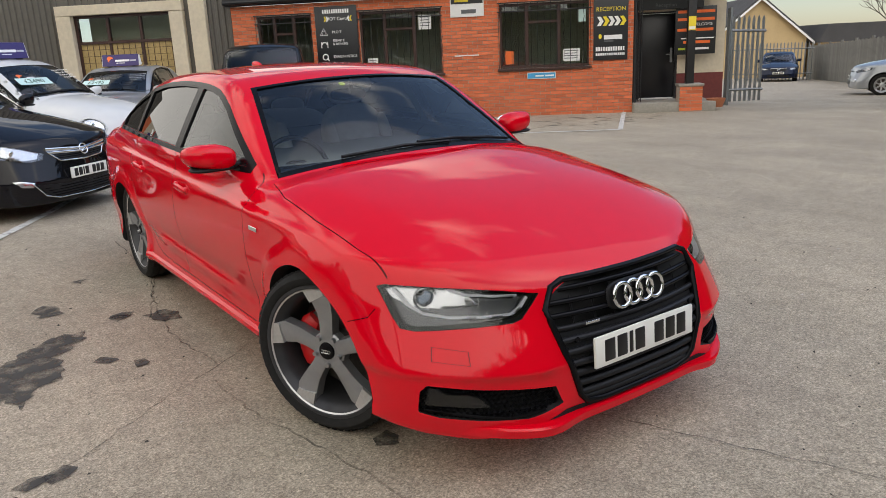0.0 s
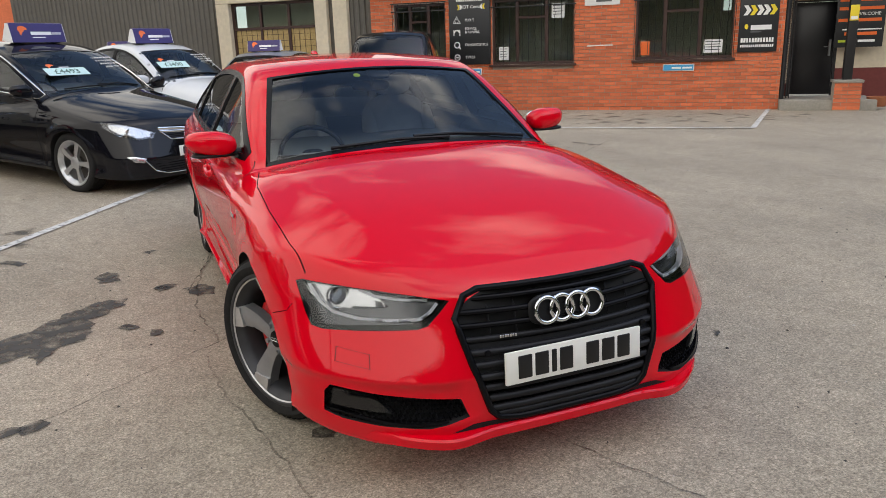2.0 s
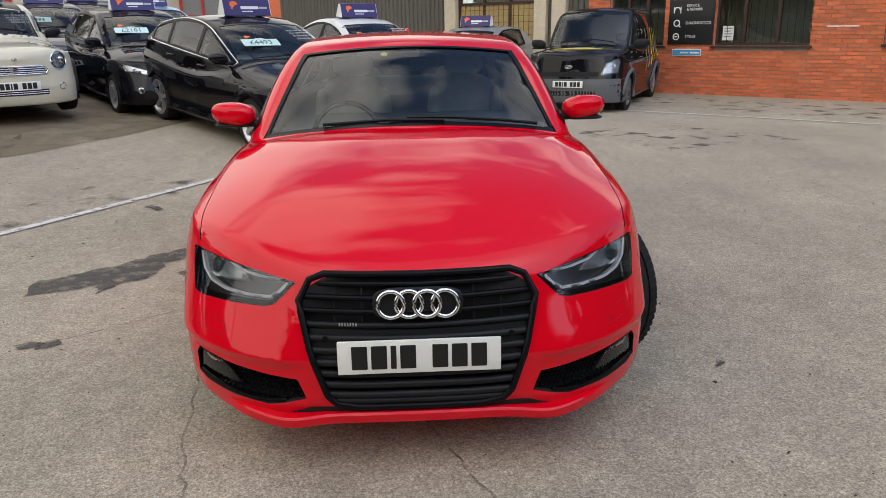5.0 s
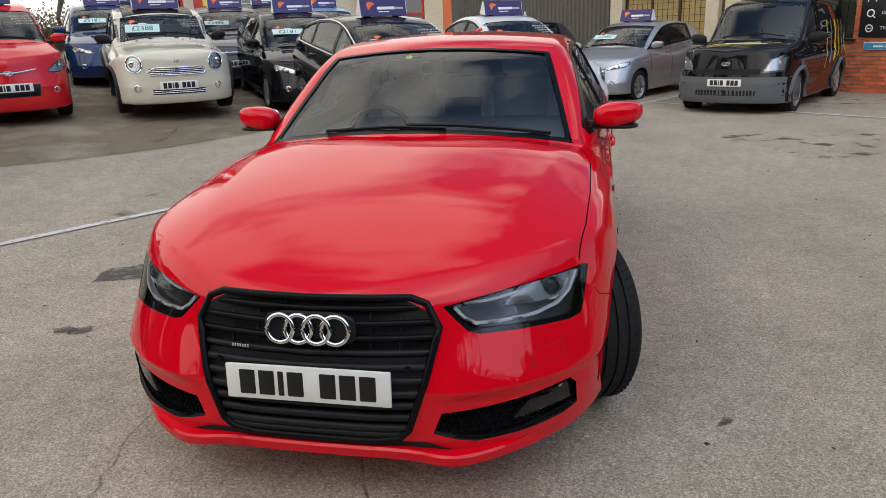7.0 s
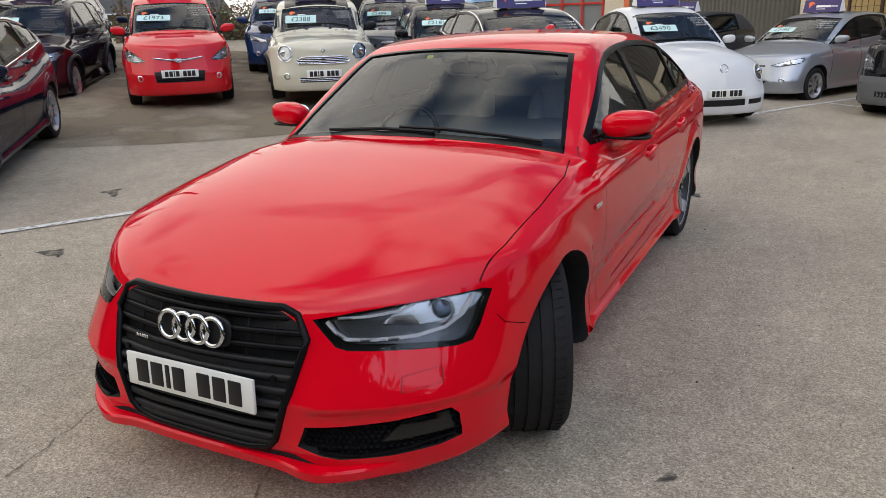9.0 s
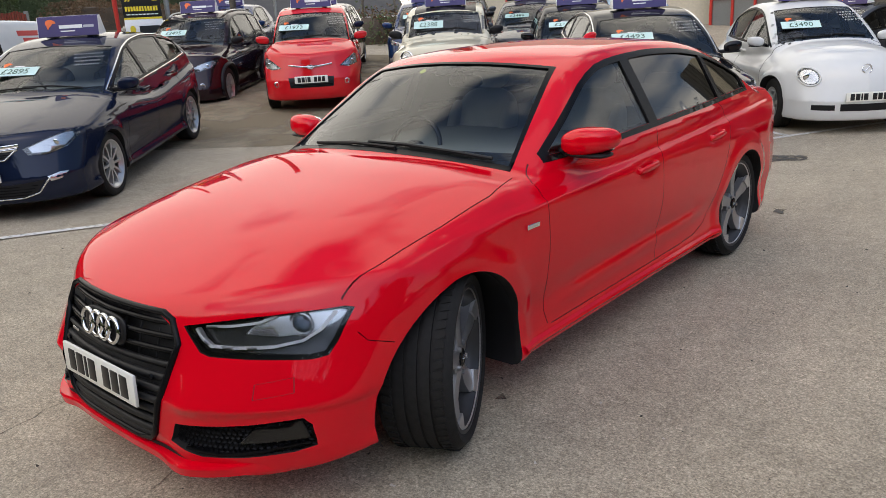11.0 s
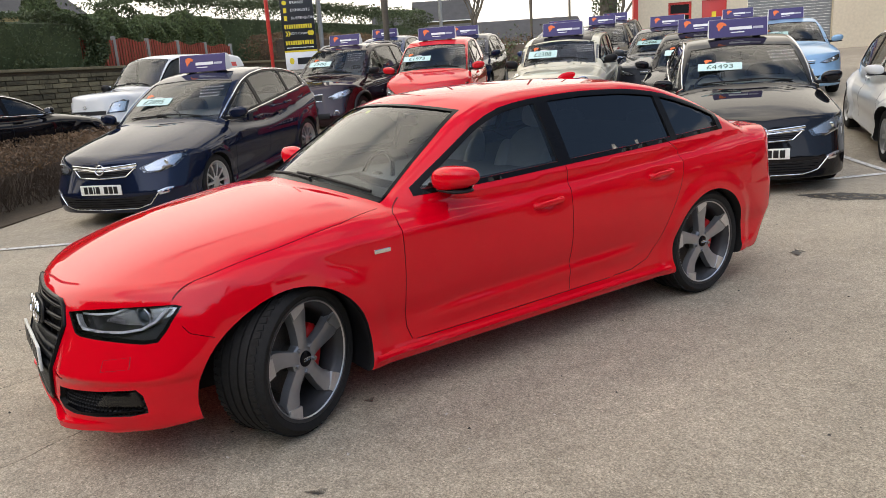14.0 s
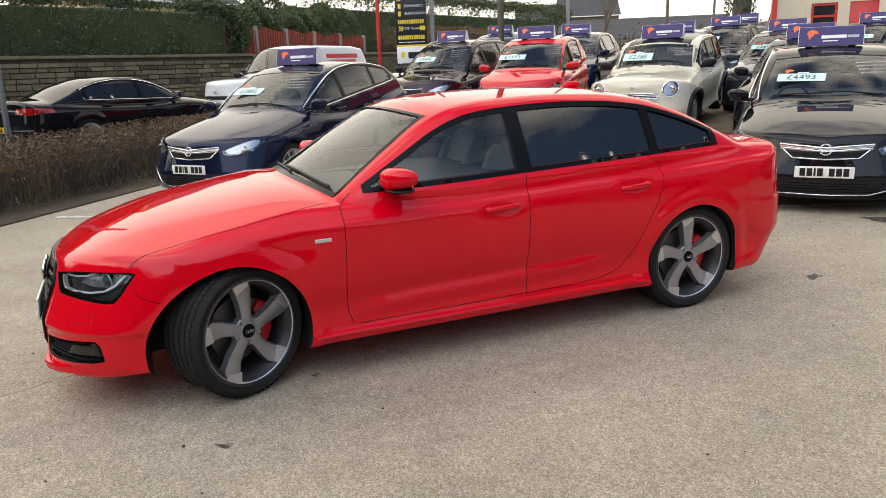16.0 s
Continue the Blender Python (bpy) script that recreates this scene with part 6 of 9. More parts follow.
mini = other_car("estate_car", "cream small estate car with a black roof and round lamps", MINI, M_CREAM, dict(
    windows=[(0.74, 1.50), (1.58, 2.25), (2.31, 2.85)], screen=(0.60, 0.96, 0.63, 0.57), gaps=(0.58, 1.54), handles=(1.4,), bow=0.2, shift=(0.10, 0.04), mirror=M_TRIM,
    lamp=oval(0.555, 0.755, 0.105, 0.115), ring="chrome", bulb=0.05, front=[([(-0.36, 0.70), (-0.40, 0.66), (-0.36, 0.61), (0.36, 0.61), (0.40, 0.66), (0.36, 0.70)], M_TRIM, "black grille"), (rect(-0.36, 0.36, 0.34, 0.41), M_TRIM, "black lower grille")],
    bars=[([(-0.40, 0.655), (-0.30, 0.705), (0.30, 0.705), (0.40, 0.655), (0.36, 0.605), (-0.36, 0.605), (-0.40, 0.655)], 0.011, M_CHROME), ([(-0.37, 0.68), (0.37, 0.68)], 0.007, M_CHROME), ([(-0.38, 0.655), (0.38, 0.655)], 0.007, M_CHROME), ([(-0.37, 0.63), (0.37, 0.63)], 0.007, M_CHROME), ([(-0.36, 0.385), (0.36, 0.385)], 0.006, M_CHROME), ([(-0.36, 0.36), (0.36, 0.36)], 0.006, M_CHROME)],
    badge=(0.80, 0.03), oval=0.4, plate=0.465, fog=(0.55, 0.43, 0.05), tyre=(0.31, 0.21, 0.205), wheel="six", cladding=M_TRIM, sign=1.35))
patch(MINI, "roof_panel", [screen_outline(1.02, 3.0, 0.53, 0.53, 0.0)], 2, 1, M_PIANO, mini, 0.003, res=0.08, label="black roof")
dress(mini, MINI, stand(-5.511, 7.519, 37.3, 4.5, 0.40), "£2388", yb=0.60, yt=0.96)
CITY = hatch(3.565, 1.54, 0.80, 2.38, 0.72, 0.86, 1.06, 0.12, 0.92, 2.4, 0.97, 0.05, tum=0.30, cabin=(0.2, 2.4), arch=0.325, wheel_r=0.29, line=(0.80, 0.05, 0.012), rake=(0.2, 0.4, 0.5))
city = other_car("city_car", "bright red small city car", CITY, M_HOTRED, dict(
    windows=[(0.34, 1.15), (1.22, 2.05)], screen=(0.16, 0.88, 0.64, 0.55), gaps=(0.32, 1.19, 2.0), handles=(1.05, 1.85),
    lamp=[(0.46, 0.70), (0.60, 0.675), (0.74, 0.70), (0.76, 0.80), (0.70, 0.86), (0.58, 0.79)], front=[([(-0.36, 0.555), (-0.34, 0.40), (0.34, 0.40), (0.36, 0.555)], M_TRIM, "black lower grille"), ([(-0.34, 0.735), (-0.10, 0.70), (0.10, 0.70), (0.34, 0.735)], M_TRIM, "slim black grille")],
    bars=[([(-0.34, 0.745), (-0.10, 0.715), (0.10, 0.715), (0.34, 0.745)], 0.012, M_CHROME), ([(-0.33, 0.44), (0.33, 0.44)], 0.008, M_PIANO), ([(-0.33, 0.42), (0.33, 0.42)], 0.006, M_PIANO)], badge=(0.715, 0.05), oval=0.6, plate=0.525, fog=(0.56, 0.46, 0.045), tyre=(0.29, 0.18, 0.175), wheel="six", sign=1.25))
dress(city, CITY, stand(-7.406, 6.336, 46.5, 4.5, 0.41), "£1973", yb=0.16, yt=0.88)
CROSS = hatch(4.35, 1.66, 0.91, 2.63, 0.86, 0.90, 1.10, 0.34, 1.12, 3.0, 1.05, 0.03, tum=0.36, cabin=(0.34, 3.1), arch=0.385, wheel_r=0.35, line=(0.88, 0.03, 0.014))
cross = other_car("crossover_car", "dark maroon crossover with silver roof rails", CROSS, M_MAROON, dict(
    windows=[(0.50, 1.40), (1.48, 2.35), (2.41, 2.95)], screen=(0.38, 1.08, 0.70, 0.60), gaps=(0.48, 1.44, 2.4), handles=(1.3, 2.2), rails=(1.3, 2.9), chrome=False, mirror=M_TRIM,
    lamp=[(0.44, 0.76), (0.56, 0.70), (0.76, 0.74), (0.84, 0.82), (0.80, 0.88), (0.62, 0.84)], front=[(rect(-0.34, 0.34, 0.70, 0.80), M_TRIM, "black grille"), (rect(-0.5, 0.5, 0.36, 0.46), M_TRIM, "black lower grille")],
    bars=[([(-0.35, 0.81), (0.35, 0.81)], 0.012, M_CHROME), ([(-0.35, 0.69), (0.35, 0.69)], 0.008, M_CHROME)], badge=(0.75, 0.05), oval=0.55, plate=0.55, fog=(0.62, 0.46, 0.05), tyre=(0.35, 0.235, 0.225), wheel="ten", cladding=M_TRIM, sign=1.5))
dress(cross, CROSS, stand(-10.265, 5.591, 38.5, 3.3, 0.38), "£3495", yb=0.38, yt=1.08)
VAN = hatch(4.28, 1.80, 0.895, 2.66, 0.83, 0.97, 1.13, 0.28, 0.92, 3.36, 1.08, 0.0, tum=0.14, cabin=(0.3, 1.9), arch=0.36, wheel_r=0.325, line=(0.9, 0.0, 0.008), rake=(0.08, 0.25, 0.5), trake=(0.02, 0.2), crown=0.07, ghk=0.10, tail_top=1.7)
VAN_D = dict(windows=[(0.42, 1.30)], screen=(0.32, 0.90, 0.70, 0.63), gaps=(0.40, 1.42, 2.3), handles=(1.3,), mirror=M_TRIM, handle=M_TRIM, mscale=1.25, shift=(0.12, 0.0),
    lamp=[(0.52, 0.66), (0.80, 0.68), (0.82, 0.90), (0.76, 0.92), (0.60, 0.86)], front=[([(-0.9, 0.60), (-0.9, 0.20), (0.9, 0.20), (0.9, 0.60)], M_GREYPLASTIC, "grey plastic bumper"), (rect(-0.50, 0.50, 0.64, 0.72), M_TRIM, "black mesh grille"), (rect(-0.46, 0.46, 0.32, 0.40), M_DARK, "lower air slot")],
    badge=(0.80, 0.06), oval=0.45, plate=0.515, tyre=(0.325, 0.205, 0.195), wheel="six", cladding=M_GREYPLASTIC, sign=1.4)
van = other_car("panel_van", "black panel van with yellow and grey stripes and grey bumper", VAN, M_BLACK, VAN_D, "van")
van.matrix_basis = stand(3.105, 10.284, -27.4, 0.0, -0.03)
M_SWOOSH = mat("yellow_stripe", (0.55, 0.47, 0.03), 0.4, var=0.1)
for i in range(5):
    pts = [(-0.6 + 0.2 * i, -0.62 + 0.04 * i), (-0.35 + 0.2 * i, -0.45 + 0.05 * i), (-0.15 + 0.2 * i, -0.10 + 0.03 * i), (0.05 + 0.16 * i, 0.12)]
    pts = [(max(-0.66, min(0.66, a)), b) for a, b in pts]
    patch(VAN, "yellow_stripe", [ribbon(pts, 0.02 + 0.015 * (i % 3))], 2, 1, M_SWOOSH if i % 2 else M_SILVER, van, 0.003, res=0.06, skirt=0.002)
patch(VAN, "lettering_bar", [rect(-0.42, 0.42, -0.30, -0.20)], 2, 1, M_YTXT, van, 0.004, res=0.08, skirt=0.002, label="yellow bar of print")
patch(VAN, "lettering_bar", [rect(-0.25, 0.30, -0.16, -0.10)], 2, 1, M_WTXT, van, 0.004, res=0.08, skirt=0.002, label="white bar of print")
for i in range(7):
    y0 = 1.5 + 0.3 * i
    patch(VAN, "side_stripe", [ribbon([(y0, 0.62 + 0.05 * i), (y0 + 0.25, 0.95), (y0 + 0.35, 1.15 + 0.04 * i), (y0 + 0.3, 1.4)], 0.03 + 0.02 * (i % 3))], 0, 1, (M_SWOOSH, M_SILVER, M_YTXT)[i % 3], van, 0.003, res=0.08, skirt=0.002)
white_van = copy_thing(van, stand(-15.8, 2.75, 30, 0.0, 0.22) @ Matrix.Diagonal((1.12, 1.18, 1.16, 1)))
for o in list(white_van.children):
    if o.name.split(".")[0] in ("yellow_stripe", "lettering_bar", "side_stripe", "arch_cladding"):
        bpy.data.objects.remove(o)
repaint(white_van, M_BLACK, M_WHITE)
repaint(white_van, M_GREYPLASTIC, M_WHITE)
tagged(white_van, "white panel van with red lettering on the road", "van")
for z, a, b in ((1.52, 1.9, 3.0), (1.38, 2.0, 2.9)):
    patch(VAN, "lettering_bar", [rect(a, b, z - 0.05, z + 0.05)], 0, 1, M_CALIPER, white_van, 0.004, res=0.1, skirt=0.002, label="red bar of print")
beige_van = copy_thing(white_van, stand(-19.0, 9.0, 30, 0.0, 0.22))
repaint(beige_van, M_WHITE, M_CREAM)
tagged(beige_van, "cream panel van on the road", "van")
# low saloons: the black one on the road, the navy one by the far fence
COUPE = hatch(4.85, 1.42, 0.925, 2.80, 0.92, 0.72, 0.98, 0.50, 1.20, 2.3, 0.92, 0.03, cabin=(0.5, 3.0), arch=0.36, wheel_r=0.335,
    hood=[(-0.95, 0.6), (-0.87, 0.70), (-0.6, 0.79), (0.0, 0.92), (0.6, 0.98), (1.5, 0.95), (2.9, 1.02), (3.3, 1.05), (3.8, 1.04), (3.92, 0.98)],
    roof=[(0.1, 0.74), (0.5, 0.99), (0.9, 1.22), (1.25, 1.35), (1.6, 1.41), (2.0, 1.42), (2.4, 1.39), (2.8, 1.29), (3.2, 1.14), (3.5, 1.03), (3.8, 0.9)])
coupe = other_car("saloon_car", "black low saloon on the road behind the hedge", COUPE, M_BLACK, dict(
    windows=[(0.70, 1.58), (1.66, 2.75)], screen=(0.50, 1.18, 0.70, 0.56), gaps=(0.60, 1.62, 2.5), handles=(1.45, 2.4), chrome=True, dark=True, lamp=[(0.45, 0.64), (0.60, 0.60), (0.80, 0.62), (0.84, 0.69), (0.70, 0.71)],
    front=[(rect(-0.36, 0.36, 0.56, 0.68), M_TRIM, "black grille"), (rect(-0.5, 0.5, 0.28, 0.38), M_TRIM, "black lower grille")], bars=[([(-0.36, 0.69), (0.36, 0.69)], 0.010, M_CHROME)], badge=(0.62, 0.05), plate=0.47, tyre=(0.335, 0.235, 0.225), wheel="five",
    tail_lamp=[(0.40, 0.80), (0.42, 0.90), (0.78, 0.91), (0.78, 0.78)]))
coupe.matrix_basis = stand(-13.3, 0.95, 213, 0.0, 0.22)
patch(COUPE, "chrome_strip", [rect(-0.78, 0.78, 0.505, 0.525)], 1, 1, M_CHROME, coupe, 0.004, res=0.06, label="bright strip across the rear bumper")
for s in (1, -1):
    patch(COUPE, "tail_lamp", [[(3.42, 0.815), (3.46, 0.885), (3.76, 0.905), (3.76, 0.79)]], 0, s, M_TAIL, coupe, 0.004, res=0.05, label="red tail lamp")
number_plate(coupe, pose(0, 3.95, 0.52, 0, 0, 180), back=True)
far_saloon = copy_thing(coupe, stand(34.2, 18.85, -59, 1.0))
repaint(far_saloon, M_BLACK, M_NAVY)
tagged(far_saloon, "dark navy saloon parked by the far fence")
far_hatch = copy_thing(silver, stand(20.75, 7.8, -150, 0.0))
tagged(far_hatch, "silver hatchback parked by the wooden fence")

# ---- the yard's surface ----
def tarmac(name, base, worn, speck=0.5):
    """Worn tarmac: broad blotches, tyre-polished streaks, stone chips and fine relief."""
    m = bpy.data.materials.new(name)
    m.use_nodes = True
    n, l = m.node_tree.nodes, m.node_tree.links
    b = n["Principled BSDF"]
    tc = n.new("ShaderNodeTexCoord")

    def noise_at(scale, detail, rough=0.6, stretch=None):
        t = n.new("ShaderNodeTexNoise")
        t.inputs["Scale"].default_value, t.inputs["Detail"].default_value, t.inputs["Roughness"].default_value = scale, detail, rough
        if stretch:
            mp = n.new("ShaderNodeMapping")
            mp.inputs["Scale"].default_value, mp.inputs["Rotation"].default_value = stretch, (0, 0, radians(-28))
            l.new(tc.outputs["Object"], mp.inputs["Vector"])
            l.new(mp.outputs["Vector"], t.inputs["Vector"])
        else:
            l.new(tc.outputs["Object"], t.inputs["Vector"])
        return t.outputs["Fac"]

    def ramp(src, p0, p1, c0, c1):
        r = n.new("ShaderNodeValToRGB")
        r.color_ramp.elements[0].position, r.color_ramp.elements[1].position = p0, p1
        r.color_ramp.elements[0].color, r.color_ramp.elements[1].color = (*c0, 1), (*c1, 1)
        l.new(src, r.inputs["Fac"])
        return r.outputs["Color"]

    def mul(a, c, f=1.0):
        x = n.new("ShaderNodeMixRGB")
        x.blend_type = "MULTIPLY"
        x.inputs["Fac"].default_value = f
        l.new(a, x.inputs["Color1"])
        l.new(c, x.inputs["Color2"])
        return x.outputs["Color"]

    col = ramp(noise_at(0.55, 7, 0.65), 0.28, 0.72, base, worn)
    col = mul(col, ramp(noise_at(1.6, 6, 0.7, (1.0, 0.35, 1.0)), 0.30, 0.62, (0.86, 0.86, 0.86), (1.05, 1.05, 1.04)))
    col = mul(col, ramp(noise_at(9.0, 5, 0.7), 0.28, 0.6, (0.84, 0.835, 0.83), (1.05, 1.05, 1.05)))
    grit = noise_at(95.0, 3, 0.75)
    col = mul(col, ramp(grit, 0.30, 0.70, (0.55, 0.54, 0.52), (1.35, 1.35, 1.35)), speck * 1.3)
    col = mul(col, ramp(noise_at(38.0, 4, 0.8), 0.32, 0.66, (0.78, 0.77, 0.75), (1.14, 1.14, 1.14)), speck * 1.3)
    # stone chips, each of its own tone, at two sizes
    for size, lo, hi in ((190.0, 0.74, 1.26), (80.0, 0.88, 1.11)):
        chip, sep = n.new("ShaderNodeTexVoronoi"), n.new("ShaderNodeSeparateColor")
        chip.inputs["Scale"].default_value = size
        l.new(tc.outputs["Object"], chip.inputs["Vector"])
        l.new(chip.outputs["Color"], sep.inputs["Color"])
        col = mul(col, ramp(sep.outputs["Red"], 0.1, 0.9, (lo, lo, lo * 0.98), (hi, hi, hi * 0.99)), speck * 2)
    # sparse dark pits
    col = mul(col, ramp(noise_at(24.0, 4, 0.75), 0.24, 0.34, (0.62, 0.61, 0.59), (1.0, 1.0, 1.0)))
    v = n.new("ShaderNodeTexVoronoi")
    v.inputs["Scale"].default_value = 60.0
    l.new(tc.outputs["Object"], v.inputs["Vector"])
    col = mul(col, ramp(v.outputs["Distance"], 0.03, 0.12, (1.7, 1.65, 1.55), (1.0, 1.0, 1.0)), 0.7)
    l.new(col, b.inputs["Base Color"])
    rr = n.new("ShaderNodeMapRange")
    rr.inputs["To Min"].default_value, rr.inputs["To Max"].default_value = 0.62, 0.95
    l.new(noise_at(3.0, 4), rr.inputs["Value"])
    l.new(rr.outputs["Result"], b.inputs["Roughness"])
    b1, b2 = n.new("ShaderNodeBump"), n.new("ShaderNodeBump")
    b1.inputs["Strength"].default_value, b1.inputs["Distance"].default_value = 0.6, 0.006
    b2.inputs["Strength"].default_value, b2.inputs["Distance"].default_value = 0.35, 0.03
    l.new(grit, b1.inputs["Height"])
    l.new(noise_at(6.0, 5), b2.inputs["Height"])
    l.new(b2.outputs["Normal"], b1.inputs["Normal"])
    l.new(b1.outputs["Normal"], b.inputs["Normal"])
    return m


def stain_mat(name, colour, alpha, edge=(0.38, 0.56), scale=14.0, rough=0.5, least=0.25):
    """A thin film with a ragged, noise-broken body."""
    m = bpy.data.materials.new(name)
    m.use_nodes = True
    n, l = m.node_tree.nodes, m.node_tree.links
    b = n["Principled BSDF"]
    b.inputs["Base Color"].default_value, b.inputs["Roughness"].default_value = (*colour, 1), rough
    tc, t, r = n.new("ShaderNodeTexCoord"), n.new("ShaderNodeTexNoise"), n.new("ShaderNodeMapRange")
    t.inputs["Scale"].default_value, t.inputs["Detail"].default_value = scale, 6.0
    r.inputs["From Min"].default_value, r.inputs["From Max"].default_value = edge
    r.inputs["To Min"].default_value, r.inputs["To Max"].default_value = alpha * least, alpha
    l.new(tc.outputs["Object"], t.inputs["Vector"])
    l.new(t.outputs["Fac"], r.inputs["Value"])
    l.new(r.outputs["Result"], b.inputs["Alpha"])
    return m


M_TARMAC = tarmac("yard_surface", (0.325, 0.281, 0.220), (0.44, 0.382, 0.302), 0.75)
M_ROAD = tarmac("road_surface", (0.10, 0.10, 0.098), (0.15, 0.148, 0.142), 0.4)
M_BROWNYARD = stain_mat("brown_worn_surface", (0.20, 0.155, 0.095), 0.75, (0.3, 0.6), 1.2, 0.9)
M_OIL = stain_mat("oil_stain", (0.045, 0.042, 0.037), 0.85, (0.30, 0.58), 12.0, 0.6)
M_DAMP = stain_mat("damp_blotches", (0.06, 0.055, 0.047), 0.6, (0.55, 0.66), 3.0, 0.5, 0.0)
M_CRACK = stain_mat("crack", (0.06, 0.054, 0.045), 0.55, (0.42, 0.6), 9.0, 0.9)
M_DARKCHIP = mat("dark_stone_chip", (0.05, 0.045, 0.038), 0.8, var=0.4)
M_PALECHIP = mat("pale_stone_chip", (0.48, 0.44, 0.38), 0.8, var=0.3)
M_LINE = stain_mat("worn_white_paint", (0.62, 0.61, 0.57), 0.95, (0.30, 0.48), 22.0, 0.8)
gx = np.concatenate([np.linspace(-900, -60, 8), np.arange(-56, -16, 4.0), np.arange(-16, 16, 0.5), np.arange(16, 60, 4.0), np.linspace(62, 900, 8)])
gy = np.concatenate([np.linspace(-900, -60, 8), np.arange(-56, -10, 4.0), np.arange(-10, 18, 0.5), np.arange(18, 60, 4.0), np.linspace(62, 900, 8)])
GX, GY = np.meshgrid(gx, gy, indexing="ij")
GZ = ground_z(GX, GY)
V = np.stack([GX.ravel(), GY.ravel(), GZ.ravel()], 1)
ny = len(gy)
F = [(i * ny + j, (i + 1) * ny + j, (i + 1) * ny + j + 1, i * ny + j + 1) for i in range(len(gx) - 1) for j in range(ny - 1)]
ground = tagged(obj("ground", V, F, M_TARMAC, smooth=True), "worn grey-brown tarmac car yard with stains", "ground", kind="structure")


def ground_patch(name, poly, material, lift, label, category, res=0.4, wobble=0.0):
    """A thin layer that follows the ground inside an outline."""
    from mathutils import geometry
    rnd = random.Random(len(poly) + int(abs(poly[0][0]) * 100))
    pts = []
    for i, p in enumerate(poly):
        q = poly[(i + 1) % len(poly)]
        k = max(1, int(math.dist(p, q) / (res if not wobble else wobble * 2)))
        for j in range(k):
            f = j / k
            pts.append((p[0] + (q[0] - p[0]) * f + rnd.uniform(-wobble, wobble), p[1] + (q[1] - p[1]) * f + rnd.uniform(-wobble, wobble)))
    nb = len(pts)
    A = np.array(pts)
    gx, gy = np.meshgrid(np.arange(A[:, 0].min(), A[:, 0].max(), res), np.arange(A[:, 1].min(), A[:, 1].max(), res))
    gx, gy = gx.ravel(), gy.ravel()
    ok = inside(pts, gx, gy)
    allp = pts + [(a, b) for a, b in zip(gx[ok], gy[ok])]
    r = geometry.delaunay_2d_cdt([Vector(p) for p in allp], [(i, (i + 1) % nb) for i in range(nb)], [], 0, 1e-6)
    V2 = np.array([tuple(v) for v in r[0]])
    T = [tuple(f) for f in r[2]]
    C = np.array([V2[list(f)].mean(0) for f in T])
    T = [f for f, k in zip(T, inside(pts, C[:, 0], C[:, 1])) if k]
    Z = ground_z(V2[:, 0], V2[:, 1]) + lift
    return tagged(obj(name, np.column_stack([V2, Z]), T, material, smooth=True), label, category, kind="structure")


def ground_stroke(name, pts, w, material, lift, label, category, jag=0.0):
    rnd = random.Random(int(abs(pts[0][0]) * 97))
    fine = []
    for a, b in zip(pts, pts[1:]):
        k = max(1, int(math.dist(a, b) / (0.06 if jag else 0.25)))
        fine += [(a[0] + (b[0] - a[0]) * j / k + rnd.uniform(-jag, jag), a[1] + (b[1] - a[1]) * j / k + rnd.uniform(-jag, jag)) for j in range(k)]
    fine.append(pts[-1])
    out = ribbon(fine, w)
    n = len(fine)
    V2 = np.array(out)
    Z = ground_z(V2[:, 0], V2[:, 1]) + lift
    F2 = [(i, i + 1, 2 * n - 2 - i, 2 * n - 1 - i) for i in range(n - 1)]
    return tagged(obj(name, np.column_stack([V2, Z]), F2, material), label, category, kind="structure")


ground_patch("ground_worn_patch", [(-12.5, 0.6), (-8.2, 2.0), (-6.3, 3.1), (-5.4, 3.9), (-4.85, 4.47), (-4.3, 5.3), (-3.7, 6.6), (-3.2, 8.0), (-4.5, 10.5), (-9, 14), (-16, 12)], M_BROWNYARD, 0.008, "brownish worn surface under the back row", "ground", 0.5)
for pts in ([(-5.3, -1.25), (-4.62, -0.18), (-3.78, 1.18), (-2.82, 2.78), (-1.93, 4.35), (-1.02, 5.98), (-0.2, 7.7), (1.22, 10.54), (2.5, 12.75)], [(7.96, 6.2), (5.24, 8.5), (3.2, 10.2), (1.8, 11.4)], [(7.96, 6.2), (10.75, 8.55)], [(-0.2, 7.7), (-2.6, 9.4)]):
    ground_stroke("trim_bay_line", pts, 0.085, M_LINE, 0.010, "worn white painted bay line", "line")
STAINS = [
    [(-2.07, 1.41), (-1.92, 1.54), (-1.8, 1.69), (-1.6, 1.89), (-1.43, 1.88), (-1.44, 1.74), (-1.62, 1.57), (-1.59, 1.4), (-1.63, 1.23), (-1.75, 1.19), (-1.83, 0.98), (-1.9, 1.17), (-2.0, 1.09), (-2.25, 1.0), (-2.3, 1.25)],
    [(-1.62, 2.45), (-1.56, 2.55), (-1.45, 2.43), (-1.47, 2.32), (-1.58, 2.29)], [(-1.08, 1.91), (-1.0, 1.97), (-0.9, 1.86), (-0.93, 1.72), (-1.03, 1.71)],
    [(-2.32, 3.22), (-2.18, 3.21), (-2.1, 3.07), (-2.15, 3.03)], [(-1.85, 0.3), (-1.78, 0.35), (-1.72, 0.3), (-1.81, 0.24)], [(-1.27, 2.03), (-1.13, 2.02), (-1.23, 1.9)], [(-1.31, 3.02), (-1.22, 3.0), (-1.25, 2.92)],
    [(-0.75, -0.23), (-0.69, -0.22), (-0.66, -0.27), (-0.71, -0.34), (-0.76, -0.32)]]
